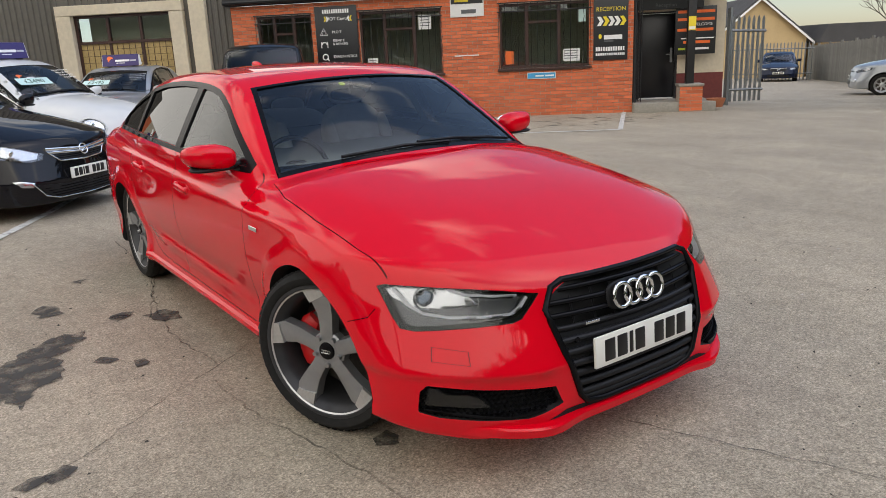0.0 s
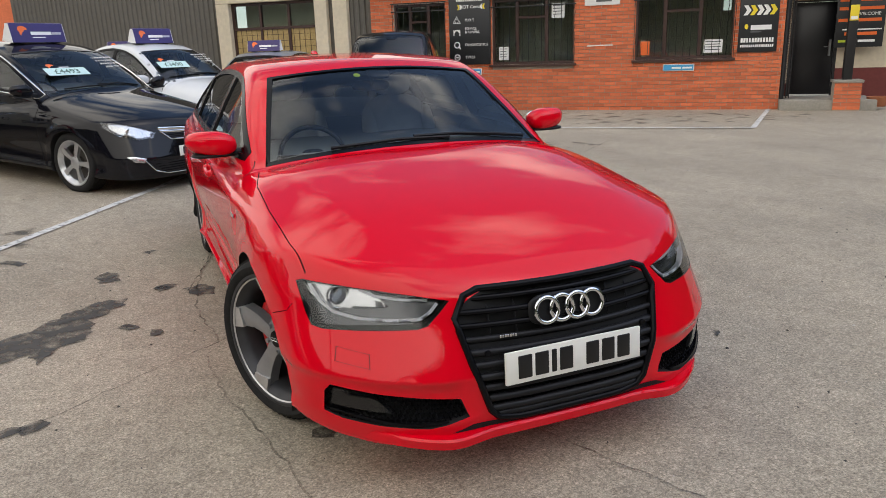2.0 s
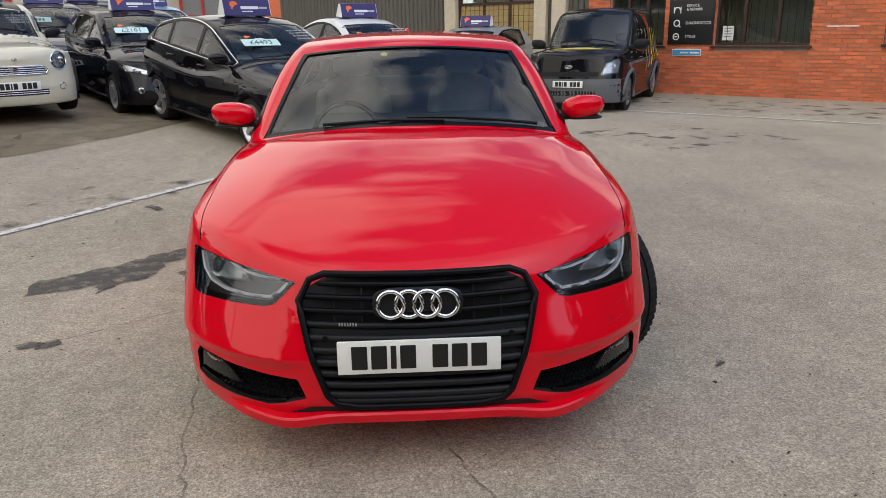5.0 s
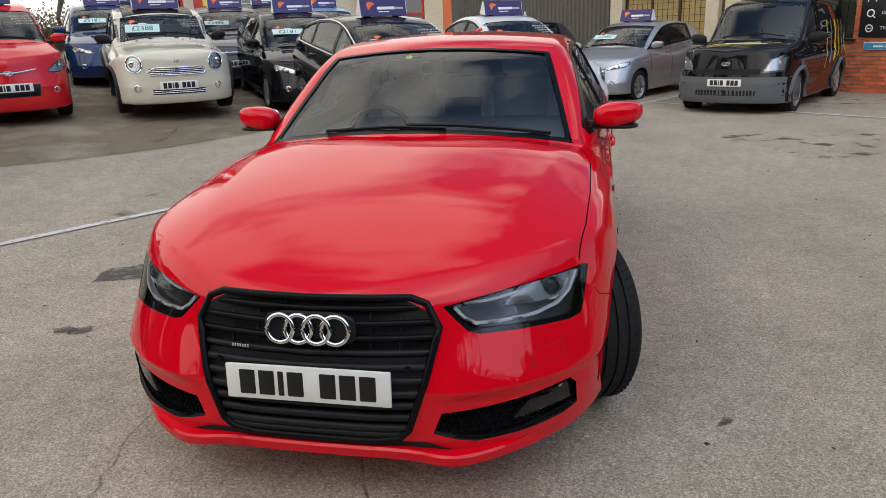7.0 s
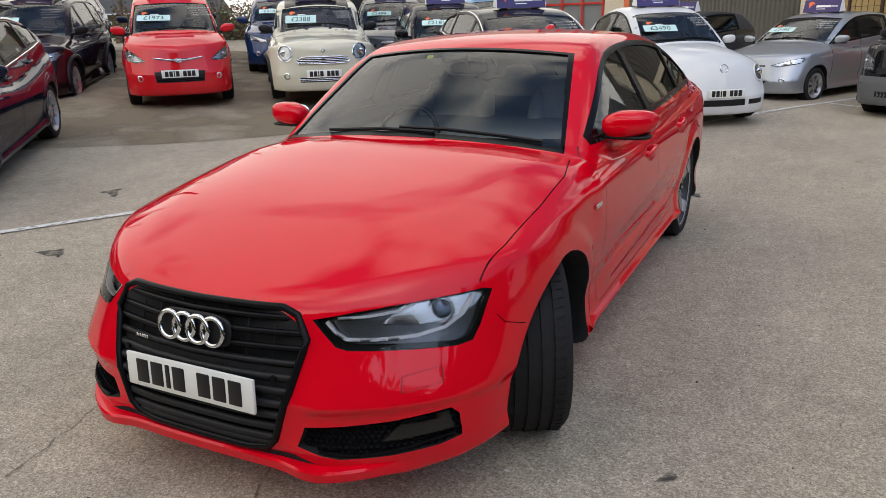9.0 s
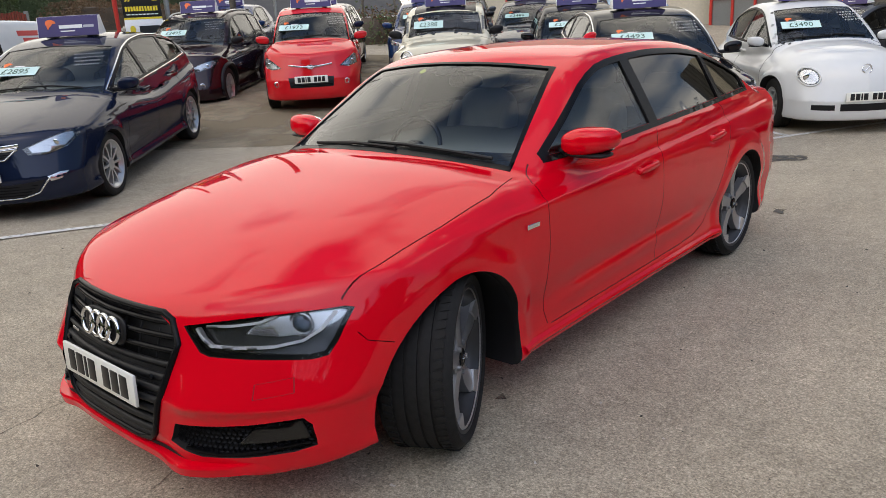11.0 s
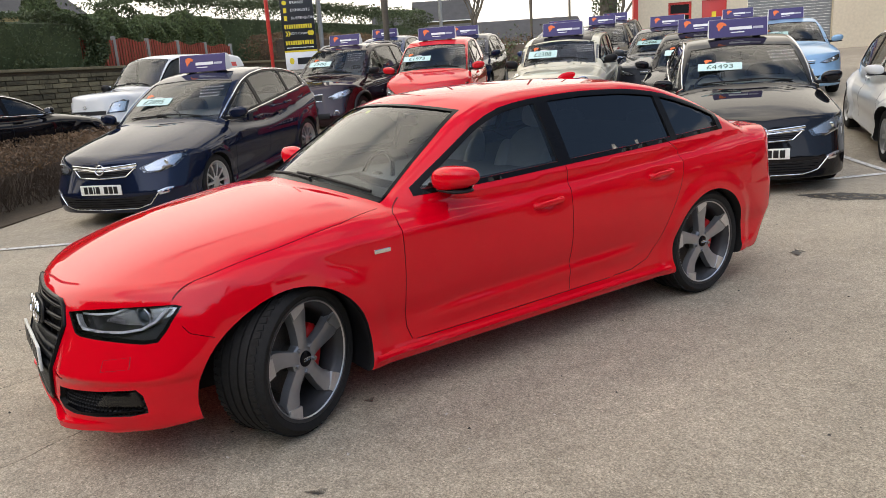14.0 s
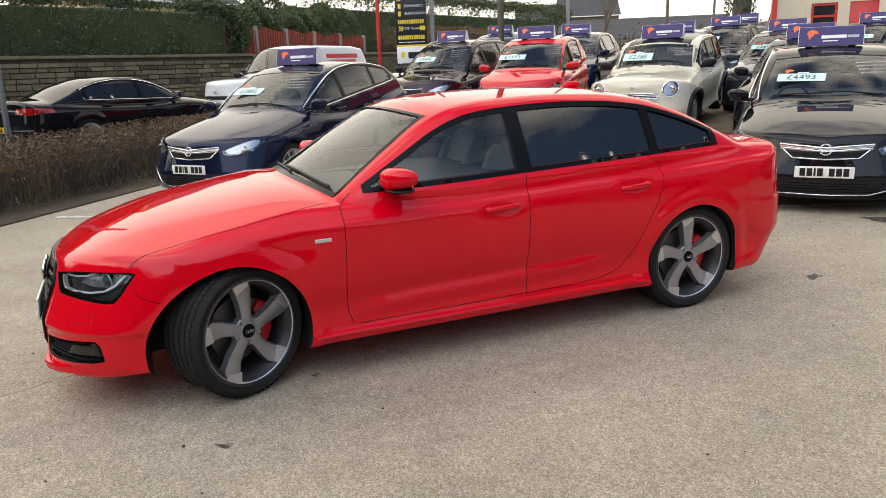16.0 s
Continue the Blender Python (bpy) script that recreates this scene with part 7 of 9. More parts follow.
STAINS += [[(-1.49, 1.38), (-1.42, 1.39), (-1.36, 1.29), (-1.43, 1.27)], [(-1.31, 1.24), (-1.26, 1.23), (-1.25, 1.14), (-1.3, 1.13)], [(-1.25, 2.06), (-1.19, 2.06), (-1.12, 2.05), (-1.17, 1.97), (-1.24, 1.97)], [(-1.94, 0.3), (-1.87, 0.33), (-1.79, 0.32), (-1.83, 0.27), (-1.91, 0.24)]]
for st in STAINS:
    ground_patch("ground_oil_stain", st, M_OIL, 0.006, "dark oil stain on the tarmac", "stain", 0.1, 0.02)
for st in ([(-0.38, 6.01), (-0.1, 6.38), (0.33, 6.52), (0.39, 6.28), (0.04, 5.97)], [(0.74, 4.0), (0.73, 4.11), (0.82, 4.09), (0.84, 3.95)], [(0.74, 0.35), (0.76, 0.39), (0.81, 0.37)], [(1.29, -0.21), (1.31, -0.14), (1.36, -0.17)], [(2.03, 6.06), (2.06, 6.02), (2.11, 6.05)], [(-3.2, 0.72), (-3.05, 0.88), (-2.9, 0.72)], [(-4.25, 2.15), (-4.17, 2.3), (-4.0, 2.09)], [(-4.45, 5.0), (-4.6, 5.7), (-4.9, 6.5), (-4.75, 5.7)]):
    ground_patch("ground_oil_stain", st, M_OIL, 0.006, "dark oil stain on the tarmac", "stain", 0.2, 0.02)
ground_patch("ground_damp_stain", [(4.6, 12.6), (10.6, 7.4), (10.0, 6.6), (7.9, 7.3), (6.0, 8.6), (3.9, 10.9)], M_DAMP, 0.006, "broken dark damp blotches by the office wall", "stain", 0.4)
ground_patch("ground_damp_stain", [(-3.6, 2.3), (-2.3, 2.9), (-1.9, 4.6), (-2.9, 4.4)], M_DAMP, 0.0055, "broken dark blotches across the bay line", "stain", 0.4)
ground_patch("ground_damp_stain", [(2.2, 7.4), (4.2, 7.6), (5.0, 6.0), (2.8, 5.4)], M_DAMP, 0.0055, "faint dark blotches on the tarmac", "stain", 0.4)
for pts in ([(-1.07, 0.72), (-1.04, 0.30), (-0.94, -0.18), (-0.87, -0.62), (-0.75, -1.1)], [(0.0, -0.5), (0.1, -0.77), (0.23, -1.1), (0.44, -1.57), (0.6, -2.0)], [(-0.79, 4.07), (-0.83, 2.67), (-1.09, 1.8)], [(9.6, 8.6), (6.8, 7.47), (5.4, 6.45), (4.05, 5.3)], [(0.01, 8.93), (0.48, 8.27)], [(-1.75, 0.34), (-1.42, 0.59), (-1.16, 0.77), (-1.0, 0.88), (-0.77, 1.06)], [(-0.83, 2.76), (-0.96, 2.22), (-1.05, 1.52), (-0.99, 0.89)]):
    ground_stroke("ground_crack", pts, 0.010, M_CRACK, 0.007, "fine dark crack in the tarmac", "crack", 0.012)

# loose chips and grit strewn over the tarmac
for nm, lb, m, n, seed in (("dark_chips", "small dark stone chips strewn on the tarmac", M_DARKCHIP, 900, 51), ("pale_chips", "small pale stone chips strewn on the tarmac", M_PALECHIP, 500, 52)):
    crng = np.random.default_rng(seed)
    V, F = [], []
    for i in range(n):
        cx, cy = crng.uniform(-4.0, 4.5), crng.uniform(-2.0, 6.0)
        r = 0.0035 + 0.009 * crng.random() ** 4
        zc = float(ground_z(np.array(cx), np.array(cy)))
        ang = np.sort(crng.uniform(0, 2 * math.pi, 5))
        k0 = len(V)
        V += [(cx + r * crng.uniform(0.7, 1.3) * math.cos(q), cy + r * crng.uniform(0.7, 1.3) * math.sin(q), zc - 0.001) for q in ang] + [(cx, cy, zc + r * 0.7)]
        F += [(k0 + j, k0 + (j + 1) % 5, k0 + 5) for j in range(5)]
    tagged(obj(nm, V, F, m), lb, "grit", kind="stuff")

# ---- buildings along the yard ----
M_MORTAR = mat("mortar", (0.42, 0.36, 0.30), 0.9, var=0.15, scale=4, bump=0.2, bump_scale=90)
M_BRICK = mat("red_brick", (0.60, 0.155, 0.062), 0.85, var=0.18, scale=5, bump=0.3, bump_scale=70, rand=0.22)
M_FRAME = mat("brown_window_frame", (0.05, 0.022, 0.016), 0.4, var=0.15)
M_IRON = mat("black_iron", (0.012, 0.012, 0.013), 0.5, var=0.2)
M_CREAMWALL = mat("cream_render", (0.62, 0.54, 0.40), 0.9, var=0.12, scale=3, bump=0.2)
M_MAROONWALL = mat("maroon_render", (0.16, 0.035, 0.03), 0.8, var=0.15)
M_CLAD = mat("grey_brown_cladding", (0.115, 0.105, 0.088), 0.6, var=0.12, scale=2, bump=0.05)
M_SLATE = mat("dark_roof_tiles", (0.06, 0.058, 0.058), 0.85, var=0.25, bump=0.3)
M_BOARD = mat("black_sign_board", (0.016, 0.018, 0.020), 0.4, var=0.06)
M_YELLOWPANE = mat("yellow_obscured_pane", (0.42, 0.30, 0.12), 0.35, var=0.25, scale=8)
M_DOOR = mat("black_door", (0.008, 0.008, 0.010), 0.3, var=0.15, bump=0.05)
M_STEP = mat("concrete_step", (0.28, 0.26, 0.22), 0.9, var=0.2, bump=0.3)
M_GALV = mat("galvanised_steel", (0.24, 0.25, 0.25), 0.5, metal=0.6, var=0.18, scale=6)
M_WOODGREY = mat("weathered_wood", (0.17, 0.165, 0.15), 0.85, var=0.25, scale=4, bump=0.3, bump_scale=40, rand=0.15)
M_HOUSEBRICK = mat("buff_house_brick", (0.52, 0.38, 0.20), 0.9, var=0.15, bump=0.2)
M_REDPAINT = mat("red_gloss_paint", (0.50, 0.03, 0.02), 0.35, var=0.1)
M_SHUTTER = mat("grey_roller_shutter", (0.22, 0.23, 0.23), 0.5, metal=0.5, var=0.1)
M_PANE = mat("dark_window_pane", (0.02, 0.022, 0.024), 0.06, var=0.2)
M_POT = mat("terracotta", (0.36, 0.13, 0.06), 0.85, var=0.15)
WALL = pose(10.748, 8.331, 0, 0, 0, -42)


def setting(name, label, category, m=None):
    return thing(name, label, category, m, kind="structure")


def wall_with_openings(name, x0, x1, z0, z1, holes, y0, y1, material, parent, label=""):
    """One mesh of blocks round rectangular openings."""
    xs = sorted({x0, x1, *[h[0] for h in holes], *[h[1] for h in holes]})
    bm = bmesh.new()
    for a, b in zip(xs, xs[1:]):
        cuts = sorted([(h[2], h[3]) for h in holes if h[0] <= a + 1e-6 and h[1] >= b - 1e-6])
        z = z0
        for c, d in cuts + [(z1, z1)]:
            if c > z + 1e-6:
                bm_box(bm, a, b, y0, y1, z, c)
            z = d
    return part(name, bm, material, parent, label, smooth=0)


HOLES = [(-8.27, -7.03, 1.0, 2.38), (-5.93, -4.12, 1.0, 2.38), (-2.84, -0.93, 1.03, 2.38)]
brick_wall = setting("wall_north", "red brick office wall with three barred windows", "wall", WALL)
wall_with_openings("mortar_bed", -8.85, 0.0, -0.3, 2.62, HOLES, 0.012, 0.28, M_MORTAR, brick_wall, "pale mortar")
bm = bmesh.new()
bm_box(bm, -0.27, 0.0, 0.281, 1.4, -0.3, 2.62)
bm_box(bm, -8.85, -8.6, 0.281, 4.0, -0.3, 2.62)
part("return_wall", bm, M_BRICK, brick_wall, smooth=0)
bm = bmesh.new()
bm_box(bm, -8.95, 2.2, -0.10, 0.02, 2.625, 2.76, 0.008, 1)
part("fascia", bm, M_IRON, brick_wall, "black fascia board")
bm = bmesh.new()
tube_bm(bm, [(-8.95, -0.16, 2.70), (2.2, -0.16, 2.70)], 0.055, 10)
part("gutter", bm, M_IRON, brick_wall, "black gutter")
bm = bmesh.new()
for i in range(9):
    y = -0.16 + i * 0.42
    z = 2.75 + i * 0.24
    vs = bm_box(bm, -8.95, 2.2, 0, 0.46, 0, 0.03)
    bmesh.ops.transform(bm, matrix=Matrix.Translation((0, y, z)) @ Matrix.Rotation(radians(29.5), 4, "X"), verts=vs)
part("tiled_roof", bm, M_SLATE, brick_wall, "dark tiled roof")
bm = bmesh.new()
tube_bm(bm, [(0.045, 0.05, 0.0), (0.045, 0.05, 2.65)], 0.04, 10)
part("downpipe", bm, M_IRON, brick_wall, "black downpipe")


def office_window(i, x0, x1, z0, z1, papers):
    w = setting("window_%d" % i, "brown framed window behind black iron bars", "window", WALL)
    F = 0.055
    cols = [x0, x0 + (x1 - x0) * 0.30, x0 + (x1 - x0) * 0.66, x1]
    bm = bmesh.new()
    bm_box(bm, x0, x1, 0.06, 0.13, z0, z0 + F, 0.006, 1)
    bm_box(bm, x0, x1, 0.06, 0.13, z1 - F, z1, 0.006, 1)
    for c in cols:
        bm_box(bm, max(c - F / 2, x0), min(c + F / 2 + 0.02, x1), 0.058, 0.132, z0 + F, z1 - F, 0.006, 1)
    bm_box(bm, cols[1], cols[2], 0.055, 0.13, z1 - 0.42, z1 - 0.42 + F, 0.006, 1)
    part("window_frame", bm, M_FRAME, w, "brown plastic frame")
    for a, b in zip(cols, cols[1:]):
        bm = bmesh.new()
        bm_box(bm, a + F / 2, b - F / 2, 0.09, 0.096, z0 + F, z1 - F)
        p = part("pane", bm, M_SIDE, w, smooth=0)
        p.visible_shadow = False
    bm = bmesh.new()
    bm_box(bm, x0 - 0.06, x1 + 0.06, -0.07, 0.10, z0 - 0.05, z0 - 0.002, 0.008, 1)
    part("window_sill", bm, M_FRAME, w, "dark sill")
    bars = new("window_grille")
    bars.parent = w
    n = int((x1 - x0) / 0.135)
    for k in range(n + 1):
        x = x0 - 0.02 + (x1 - x0 + 0.04) * k / n
        bm = bmesh.new()
        pts = [(x + (0.012 * math.sin(j * 2.2) if 2 < j < 14 and k % 3 == 1 else 0), -0.05, z0 - 0.03 + (z1 - z0 + 0.06) * j / 16) for j in range(17)]
        tube_bm(bm, pts, 0.0065, 5)
        part("iron_bar", bm, M_IRON, bars)
    for z in (z0 - 0.02, z1 + 0.02, z1 - 0.16):
        bm = bmesh.new()
        bm_box(bm, x0 - 0.05, x1 + 0.05, -0.058, -0.040, z - 0.012, z + 0.012)
        part("iron_rail", bm, M_IRON, bars)
    for a, b, c, d, m in papers:
        bm = bmesh.new()
        bm_box(bm, a, b, 0.082, 0.088, c, d)
        q = part("notice", bm, m, w, "paper notice behind the glass", smooth=0)
        if m is M_WTXT:
            bm = bmesh.new()
            for r in range(4):
                bm_box(bm, a + 0.03, b - 0.03 - 0.02 * (r % 2), 0.079, 0.0815, d - 0.05 - r * (d - c) / 5, d - 0.035 - r * (d - c) / 5)
            part("notice_print", bm, M_GREYPLASTIC, q, "grey lines of print", smooth=0)
    # dim room behind
    bm = bmesh.new()
    for dims in ((x0 - 0.3, x1 + 0.3, 1.8, 1.85, 0.2, 2.5), (x0 - 0.3, x1 + 0.3, 0.28, 1.8, 2.45, 2.5), (x0 - 0.3, x1 + 0.3, 0.28, 1.8, 0.2, 0.25), (x0 - 0.35, x0 - 0.3, 0.28, 1.85, 0.2, 2.5), (x1 + 0.3, x1 + 0.35, 0.28, 1.85, 0.2, 2.5)):
        bm_box(bm, *dims)
    part("room_shell", bm, M_CREAMWALL, w, "dim room behind the glass", smooth=0)


office_window(1, *HOLES[0], [])
office_window(2, *HOLES[1], [(-5.80, -5.58, 1.10, 1.38, M_WTXT), (-4.62, -4.34, 1.95, 2.25, M_WTXT)])
office_window(3, *HOLES[2], [(-2.74, -2.55, 1.12, 1.40, M_ORANGE), (-1.48, -1.12, 1.14, 1.40, M_WTXT), (-1.15, -1.0, 1.95, 2.2, M_STICK)])


def board(name, label, x0, x1, z0, z1, material=None, y=-0.03):
    b = thing(name, label, "sign", WALL)
    box("panel", (x0, x1, y, y + 0.025, z0, z1), material or M_BOARD, b, 0.004)
    return b


def on_wall(x, z, y=-0.033):
    return pose(x, y, z, 90, 0, 0)


def chevrons(parent, x, z, n, h, w, mats, flip=False, y=-0.033):
    for i in range(n):
        s = -1 if flip else 1
        poly = [(0, -h / 2), (w * 0.55, -h / 2), (w, 0), (w * 0.55, h / 2), (0, h / 2), (w * 0.42, 0)]
        poly = [(s * a, b) for a, b in poly]
        flat_shape("chevron", poly[::s], mats[i % len(mats)], parent, on_wall(x + i * w * 0.85 * s, z, y), 0.003)


def bar(parent, x0, x1, z, h, m, y=-0.033):
    flat_shape("print_bar", rect(x0, x1, -h / 2, h / 2), m, parent, on_wall(0, z, y), 0.003)


def bar_row(parent, x0, x1, h, n, m, place, seed=1):
    """A line of print as a row of n plain upright bars."""
    rnd = random.Random(seed)
    w = (x1 - x0) / n
    for i in range(n):
        k = rnd.uniform(0.62, 0.80)
        flat_shape("print_bar", rect(x0 + i * w, x0 + (i + k) * w, -h / 2, h / 2), m, parent, place, 0.003)


mot = board("garage_sign", "black garage sign board listing services in white", -6.92, -5.97, 1.02, 2.53)
bar_row(mot, -6.74, -6.13, 0.085, 12, M_WTXT, on_wall(0, 2.42), 1)
chevrons(mot, -6.72, 2.26, 2, 0.11, 0.06, [M_YTXT, M_WTXT])
chevrons(mot, -6.08, 2.26, 2, 0.11, 0.06, [M_YTXT, M_WTXT], True)
text_obj("lettering", "MOT Centre", 0.10, M_WTXT, mot, on_wall(-6.40, 2.26), "white lettering")
for z, t in ((1.98, "M.O.T"), (1.72, "SERVICE\n& REPAIRS"), (1.45, "DIAGNOSTICS"), (1.18, "TYRES")):
    text_obj("lettering", t, 0.082 if "\n" not in t else 0.075, M_WTXT, mot, on_wall(-6.55, z + (0.04 if "\n" in t else 0)), "white lettering", align="LEFT")
    bm = bmesh.new()
    if t == "M.O.T":
        for a, b in ((-0.05, -0.03), (0.05, -0.03), (0, 0.05)):
            tube_bm(bm, [(a - 0.035, b - 0.03, 0), (a + 0.035, b - 0.03, 0), (a, b + 0.035, 0)], 0.010, 5, True)
    elif t == "TYRES" or t == "DIAGNOSTICS":
        tube_bm(bm, [(0.06 * math.cos(q), 0.06 * math.sin(q), 0) for q in np.linspace(0, 2 * math.pi, 18, endpoint=False)], 0.012, 5, True)
        tube_bm(bm, [(0.03, -0.03, 0), (0.085, -0.085, 0)] if t != "TYRES" else [(-0.03, 0, 0), (0.03, 0, 0)], 0.012, 5)
    else:
        tube_bm(bm, [(-0.07, -0.07, 0), (-0.07, 0.06, 0)], 0.010, 5)
        tube_bm(bm, [(0.07, -0.07, 0), (0.07, 0.06, 0)], 0.010, 5)
        tube_bm(bm, [(-0.06, 0.0, 0), (-0.03, 0.045, 0), (0.03, 0.045, 0), (0.06, 0.0, 0)], 0.014, 5)
    part("pictogram", bm, M_WTXT, mot, "white pictogram").matrix_basis = on_wall(-6.74, z)
rec = board("reception_sign", "black reception sign with yellow letters and chevrons", -0.84, -0.12, 1.13, 2.50)
text_obj("lettering", "RECEPTION", 0.118, M_YTXT, rec, on_wall(-0.48, 2.17), "yellow lettering")
chevrons(rec, -0.77, 1.93, 5, 0.19, 0.14, [M_WTXT, M_YTXT, M_WTXT, M_WTXT, M_YTXT])
bar(rec, -0.62, -0.24, 1.60, 0.09, M_WTXT)
flat_shape("yellow_pin", oval(0, 0, 0.035, 0.05), M_YTXT, rec, on_wall(-0.70, 1.62), 0.003)
bar(rec, -0.62, -0.42, 1.52, 0.03, M_GREYPLASTIC)
bar_row(rec, -0.79, -0.17, 0.085, 12, M_WTXT, on_wall(0, 1.36), 2)
bar_row(rec, -0.79, -0.17, 0.05, 16, M_WTXT, on_wall(0, 1.25), 3)
hang = board("hanging_sign", "small white sign with a yellow band on brick wall", -3.90, -3.17, 2.16, 2.56, M_WTXT)
bar(hang, -3.88, -3.19, 2.49, 0.12, M_BOARD)
bar(hang, -3.80, -3.50, 2.49, 0.04, M_YTXT, -0.037)
bar(hang, -3.66, -3.34, 2.27, 0.08, M_GREYPLASTIC)
for nm, x0 in (("wall_plaque", -2.26), ("wall_plaque", -6.80)):
    pl = board(nm, "small blue and white plaque on brick wall", x0, x0 + 0.62, 0.79, 0.93, M_WTXT)
    flat_shape("blue_field", rect(x0 + 0.015, x0 + 0.605, -0.055, 0.055), M_BLUE, pl, on_wall(0, 0.86), 0.003)
    bar(pl, x0 + 0.18, x0 + 0.36, 0.855, 0.035, M_WTXT, -0.037)
    bar(pl, x0 + 0.39, x0 + 0.58, 0.855, 0.035, M_WTXT, -0.037)
pipe = thing("wall_scar", "pale scraped streak on brick wall", "mark", WALL)
bm = bmesh.new()
tube_bm(bm, [(-3.84, -0.004, 1.345), (-3.6, -0.004, 1.35), (-3.3, -0.004, 1.35)], [0.018, 0.012, 0.016], 6, flat=0.5)
part("streak", bm, M_WTXT, pipe)
# entrance
ent = setting("entrance", "recessed reception entrance with cream walls", "entrance", WALL)
bm = bmesh.new()
bm_box(bm, 0.0, 0.20, 0.90, 1.1, 0.45, 2.7)
bm_box(bm, 1.09, 2.1, 0.90, 1.1, 0.75, 2.7)
bm_box(bm, 0.20, 1.09, 0.90, 1.1, 2.1, 2.7)
part("cream_wall", bm, M_CREAMWALL, ent, "cream painted wall", smooth=0)
bm = bmesh.new()
bm_box(bm, 0.0, 0.20, 0.897, 1.1, 0.0, 0.447)
bm_box(bm, 1.09, 2.1, 0.897, 1.1, 0.0, 0.747)
part("maroon_band", bm, M_MAROONWALL, ent, "maroon lower wall", smooth=0)
bm = bmesh.new()
bm_box(bm, 0.0, 1.7, -0.30, 0.90, -0.2, 0.20, 0.02, 2)
part("door_step", bm, M_STEP, ent, "concrete doorstep")
bm = bmesh.new()
bm_box(bm, 0.05, 1.55, 0.55, 0.60, 2.13, 2.5, 0.01, 1)
part("reception_lintel", bm, M_BOARD, ent, "black lintel sign")
text_obj("lettering", "Reception", 0.11, M_GREYPLASTIC, ent, pose(0.75, 0.545, 2.22, 90, 0, 0), "grey lettering")
dr = setting("door_1", "closed black entrance door with steel handle", "door", WALL)
box("door_leaf", (0.27, 1.03, 0.93, 0.98, 0.23, 2.06), M_DOOR, dr, 0.006)
bm = bmesh.new()
bm_box(bm, 0.20, 0.265, 0.90, 1.0, 0.2, 2.1, 0.005, 1)
bm_box(bm, 1.035, 1.095, 0.90, 1.0, 0.2, 2.1, 0.005, 1)
bm_box(bm, 0.265, 1.035, 0.90, 1.0, 2.065, 2.1, 0.005, 1)
part("door_frame", bm, M_IRON, dr, "black door frame")
bm = bmesh.new()
bm_box(bm, 0.93, 0.98, 0.905, 0.93, 1.0, 1.32, 0.006, 1)
tube_bm(bm, [(0.95, 0.90, 1.18), (0.95, 0.86, 1.18), (0.84, 0.86, 1.18)], 0.011, 6)
part("door_handle", bm, M_GALV, dr, "steel handle")
gate_l = thing("folding_gate", "folded black lattice security gate by the door", "gate", WALL)
for k in range(3):
    bm = bmesh.new()
    bm_box(bm, 0.08 + 0.05 * k, 0.095 + 0.05 * k, 0.06, 0.10, 0.21, 2.55)
    part("upright", bm, M_IRON, gate_l)
bm = bmesh.new()
for j in range(24):
    z = 0.25 + j * 0.095
    tube_bm(bm, [(0.085, 0.075, z), (0.19, 0.075, z + 0.09)], 0.006, 4)
    tube_bm(bm, [(0.19, 0.085, z), (0.085, 0.085, z + 0.09)], 0.006, 4)
part("lattice", bm, M_IRON, gate_l, "crossed lattice strips")
pier = thing("brick_pier", "low brick pier with stone cap carrying a black post", "pier", WALL)
box("pier_core", (0.94, 1.40, -0.34, 0.06, -0.1, 0.52), M_MORTAR, pier, 0.0)
box("cap", (0.91, 1.43, -0.37, 0.09, 0.521, 0.575), M_STEP, pier, 0.012, "pale stone cap")
for k in range(7):
    for j in range(2):
        x0 = 0.935 + j * 0.238 - (0.1 if k % 2 else 0)
        a, b = max(0.932, x0), min(1.408, x0 + 0.228 + (0.1 if k % 2 and j else 0))
        box("brick", (a, b, -0.349, -0.341, 0.02 + k * 0.072, 0.082 + k * 0.072), M_BRICK, pier, 0.0)
box("post", (1.08, 1.24, -0.22, -0.06, 0.575, 2.70), M_IRON, pier, 0.006, "black square post")
warn = box("warning_label", (1.085, 1.235, -0.226, -0.2205, 1.66, 1.94), M_YTXT, pier, 0.002, "yellow warning label")
box("label_print", (1.10, 1.22, -0.229, -0.2262, 1.68, 1.74), M_WTXT, pier, 0.0)
fin = thing("finance_sign", "black sign board with orange and white lettering", "sign", WALL)
box("panel", (0.98, 1.84, 0.62, 0.65, 1.16, 2.17), M_BOARD, fin, 0.004)
for z, a, b, h, m in ((2.06, 1.02, 1.80, 0.06, M_ORANGE), (1.90, 1.02, 1.80, 0.06, M_ORANGE), (1.68, 1.02, 1.78, 0.06, M_ORANGE), (1.50, 1.1, 1.8, 0.025, M_WTXT), (1.42, 1.15, 1.72, 0.06, M_ORANGE), (1.28, 1.4, 1.7, 0.045, M_WTXT), (1.28, 1.05, 1.2, 0.045, M_YGREEN)):
    bar(fin, a, b, z, h, m, 0.617)
text_obj("lettering", "WELCOME", 0.085, M_WTXT, fin, pose(1.55, 0.615, 1.79, 90, 0, 0), "white lettering")
pot = thing("flower_pot", "round terracotta flower pot by the pier", "pot", WALL @ Matrix.Translation((1.75, -0.05, 0.06)))
bm = bmesh.new()
lathe(bm, [(0, 0.12), (0.0, 0.14), (0.14, 0.19), (0.18, 0.20), (0.18, 0.17), (0.10, 0.15), (0.10, 0.001)], 24, axis="z")
part("pot_body", bm, M_POT, pot, smooth=40)


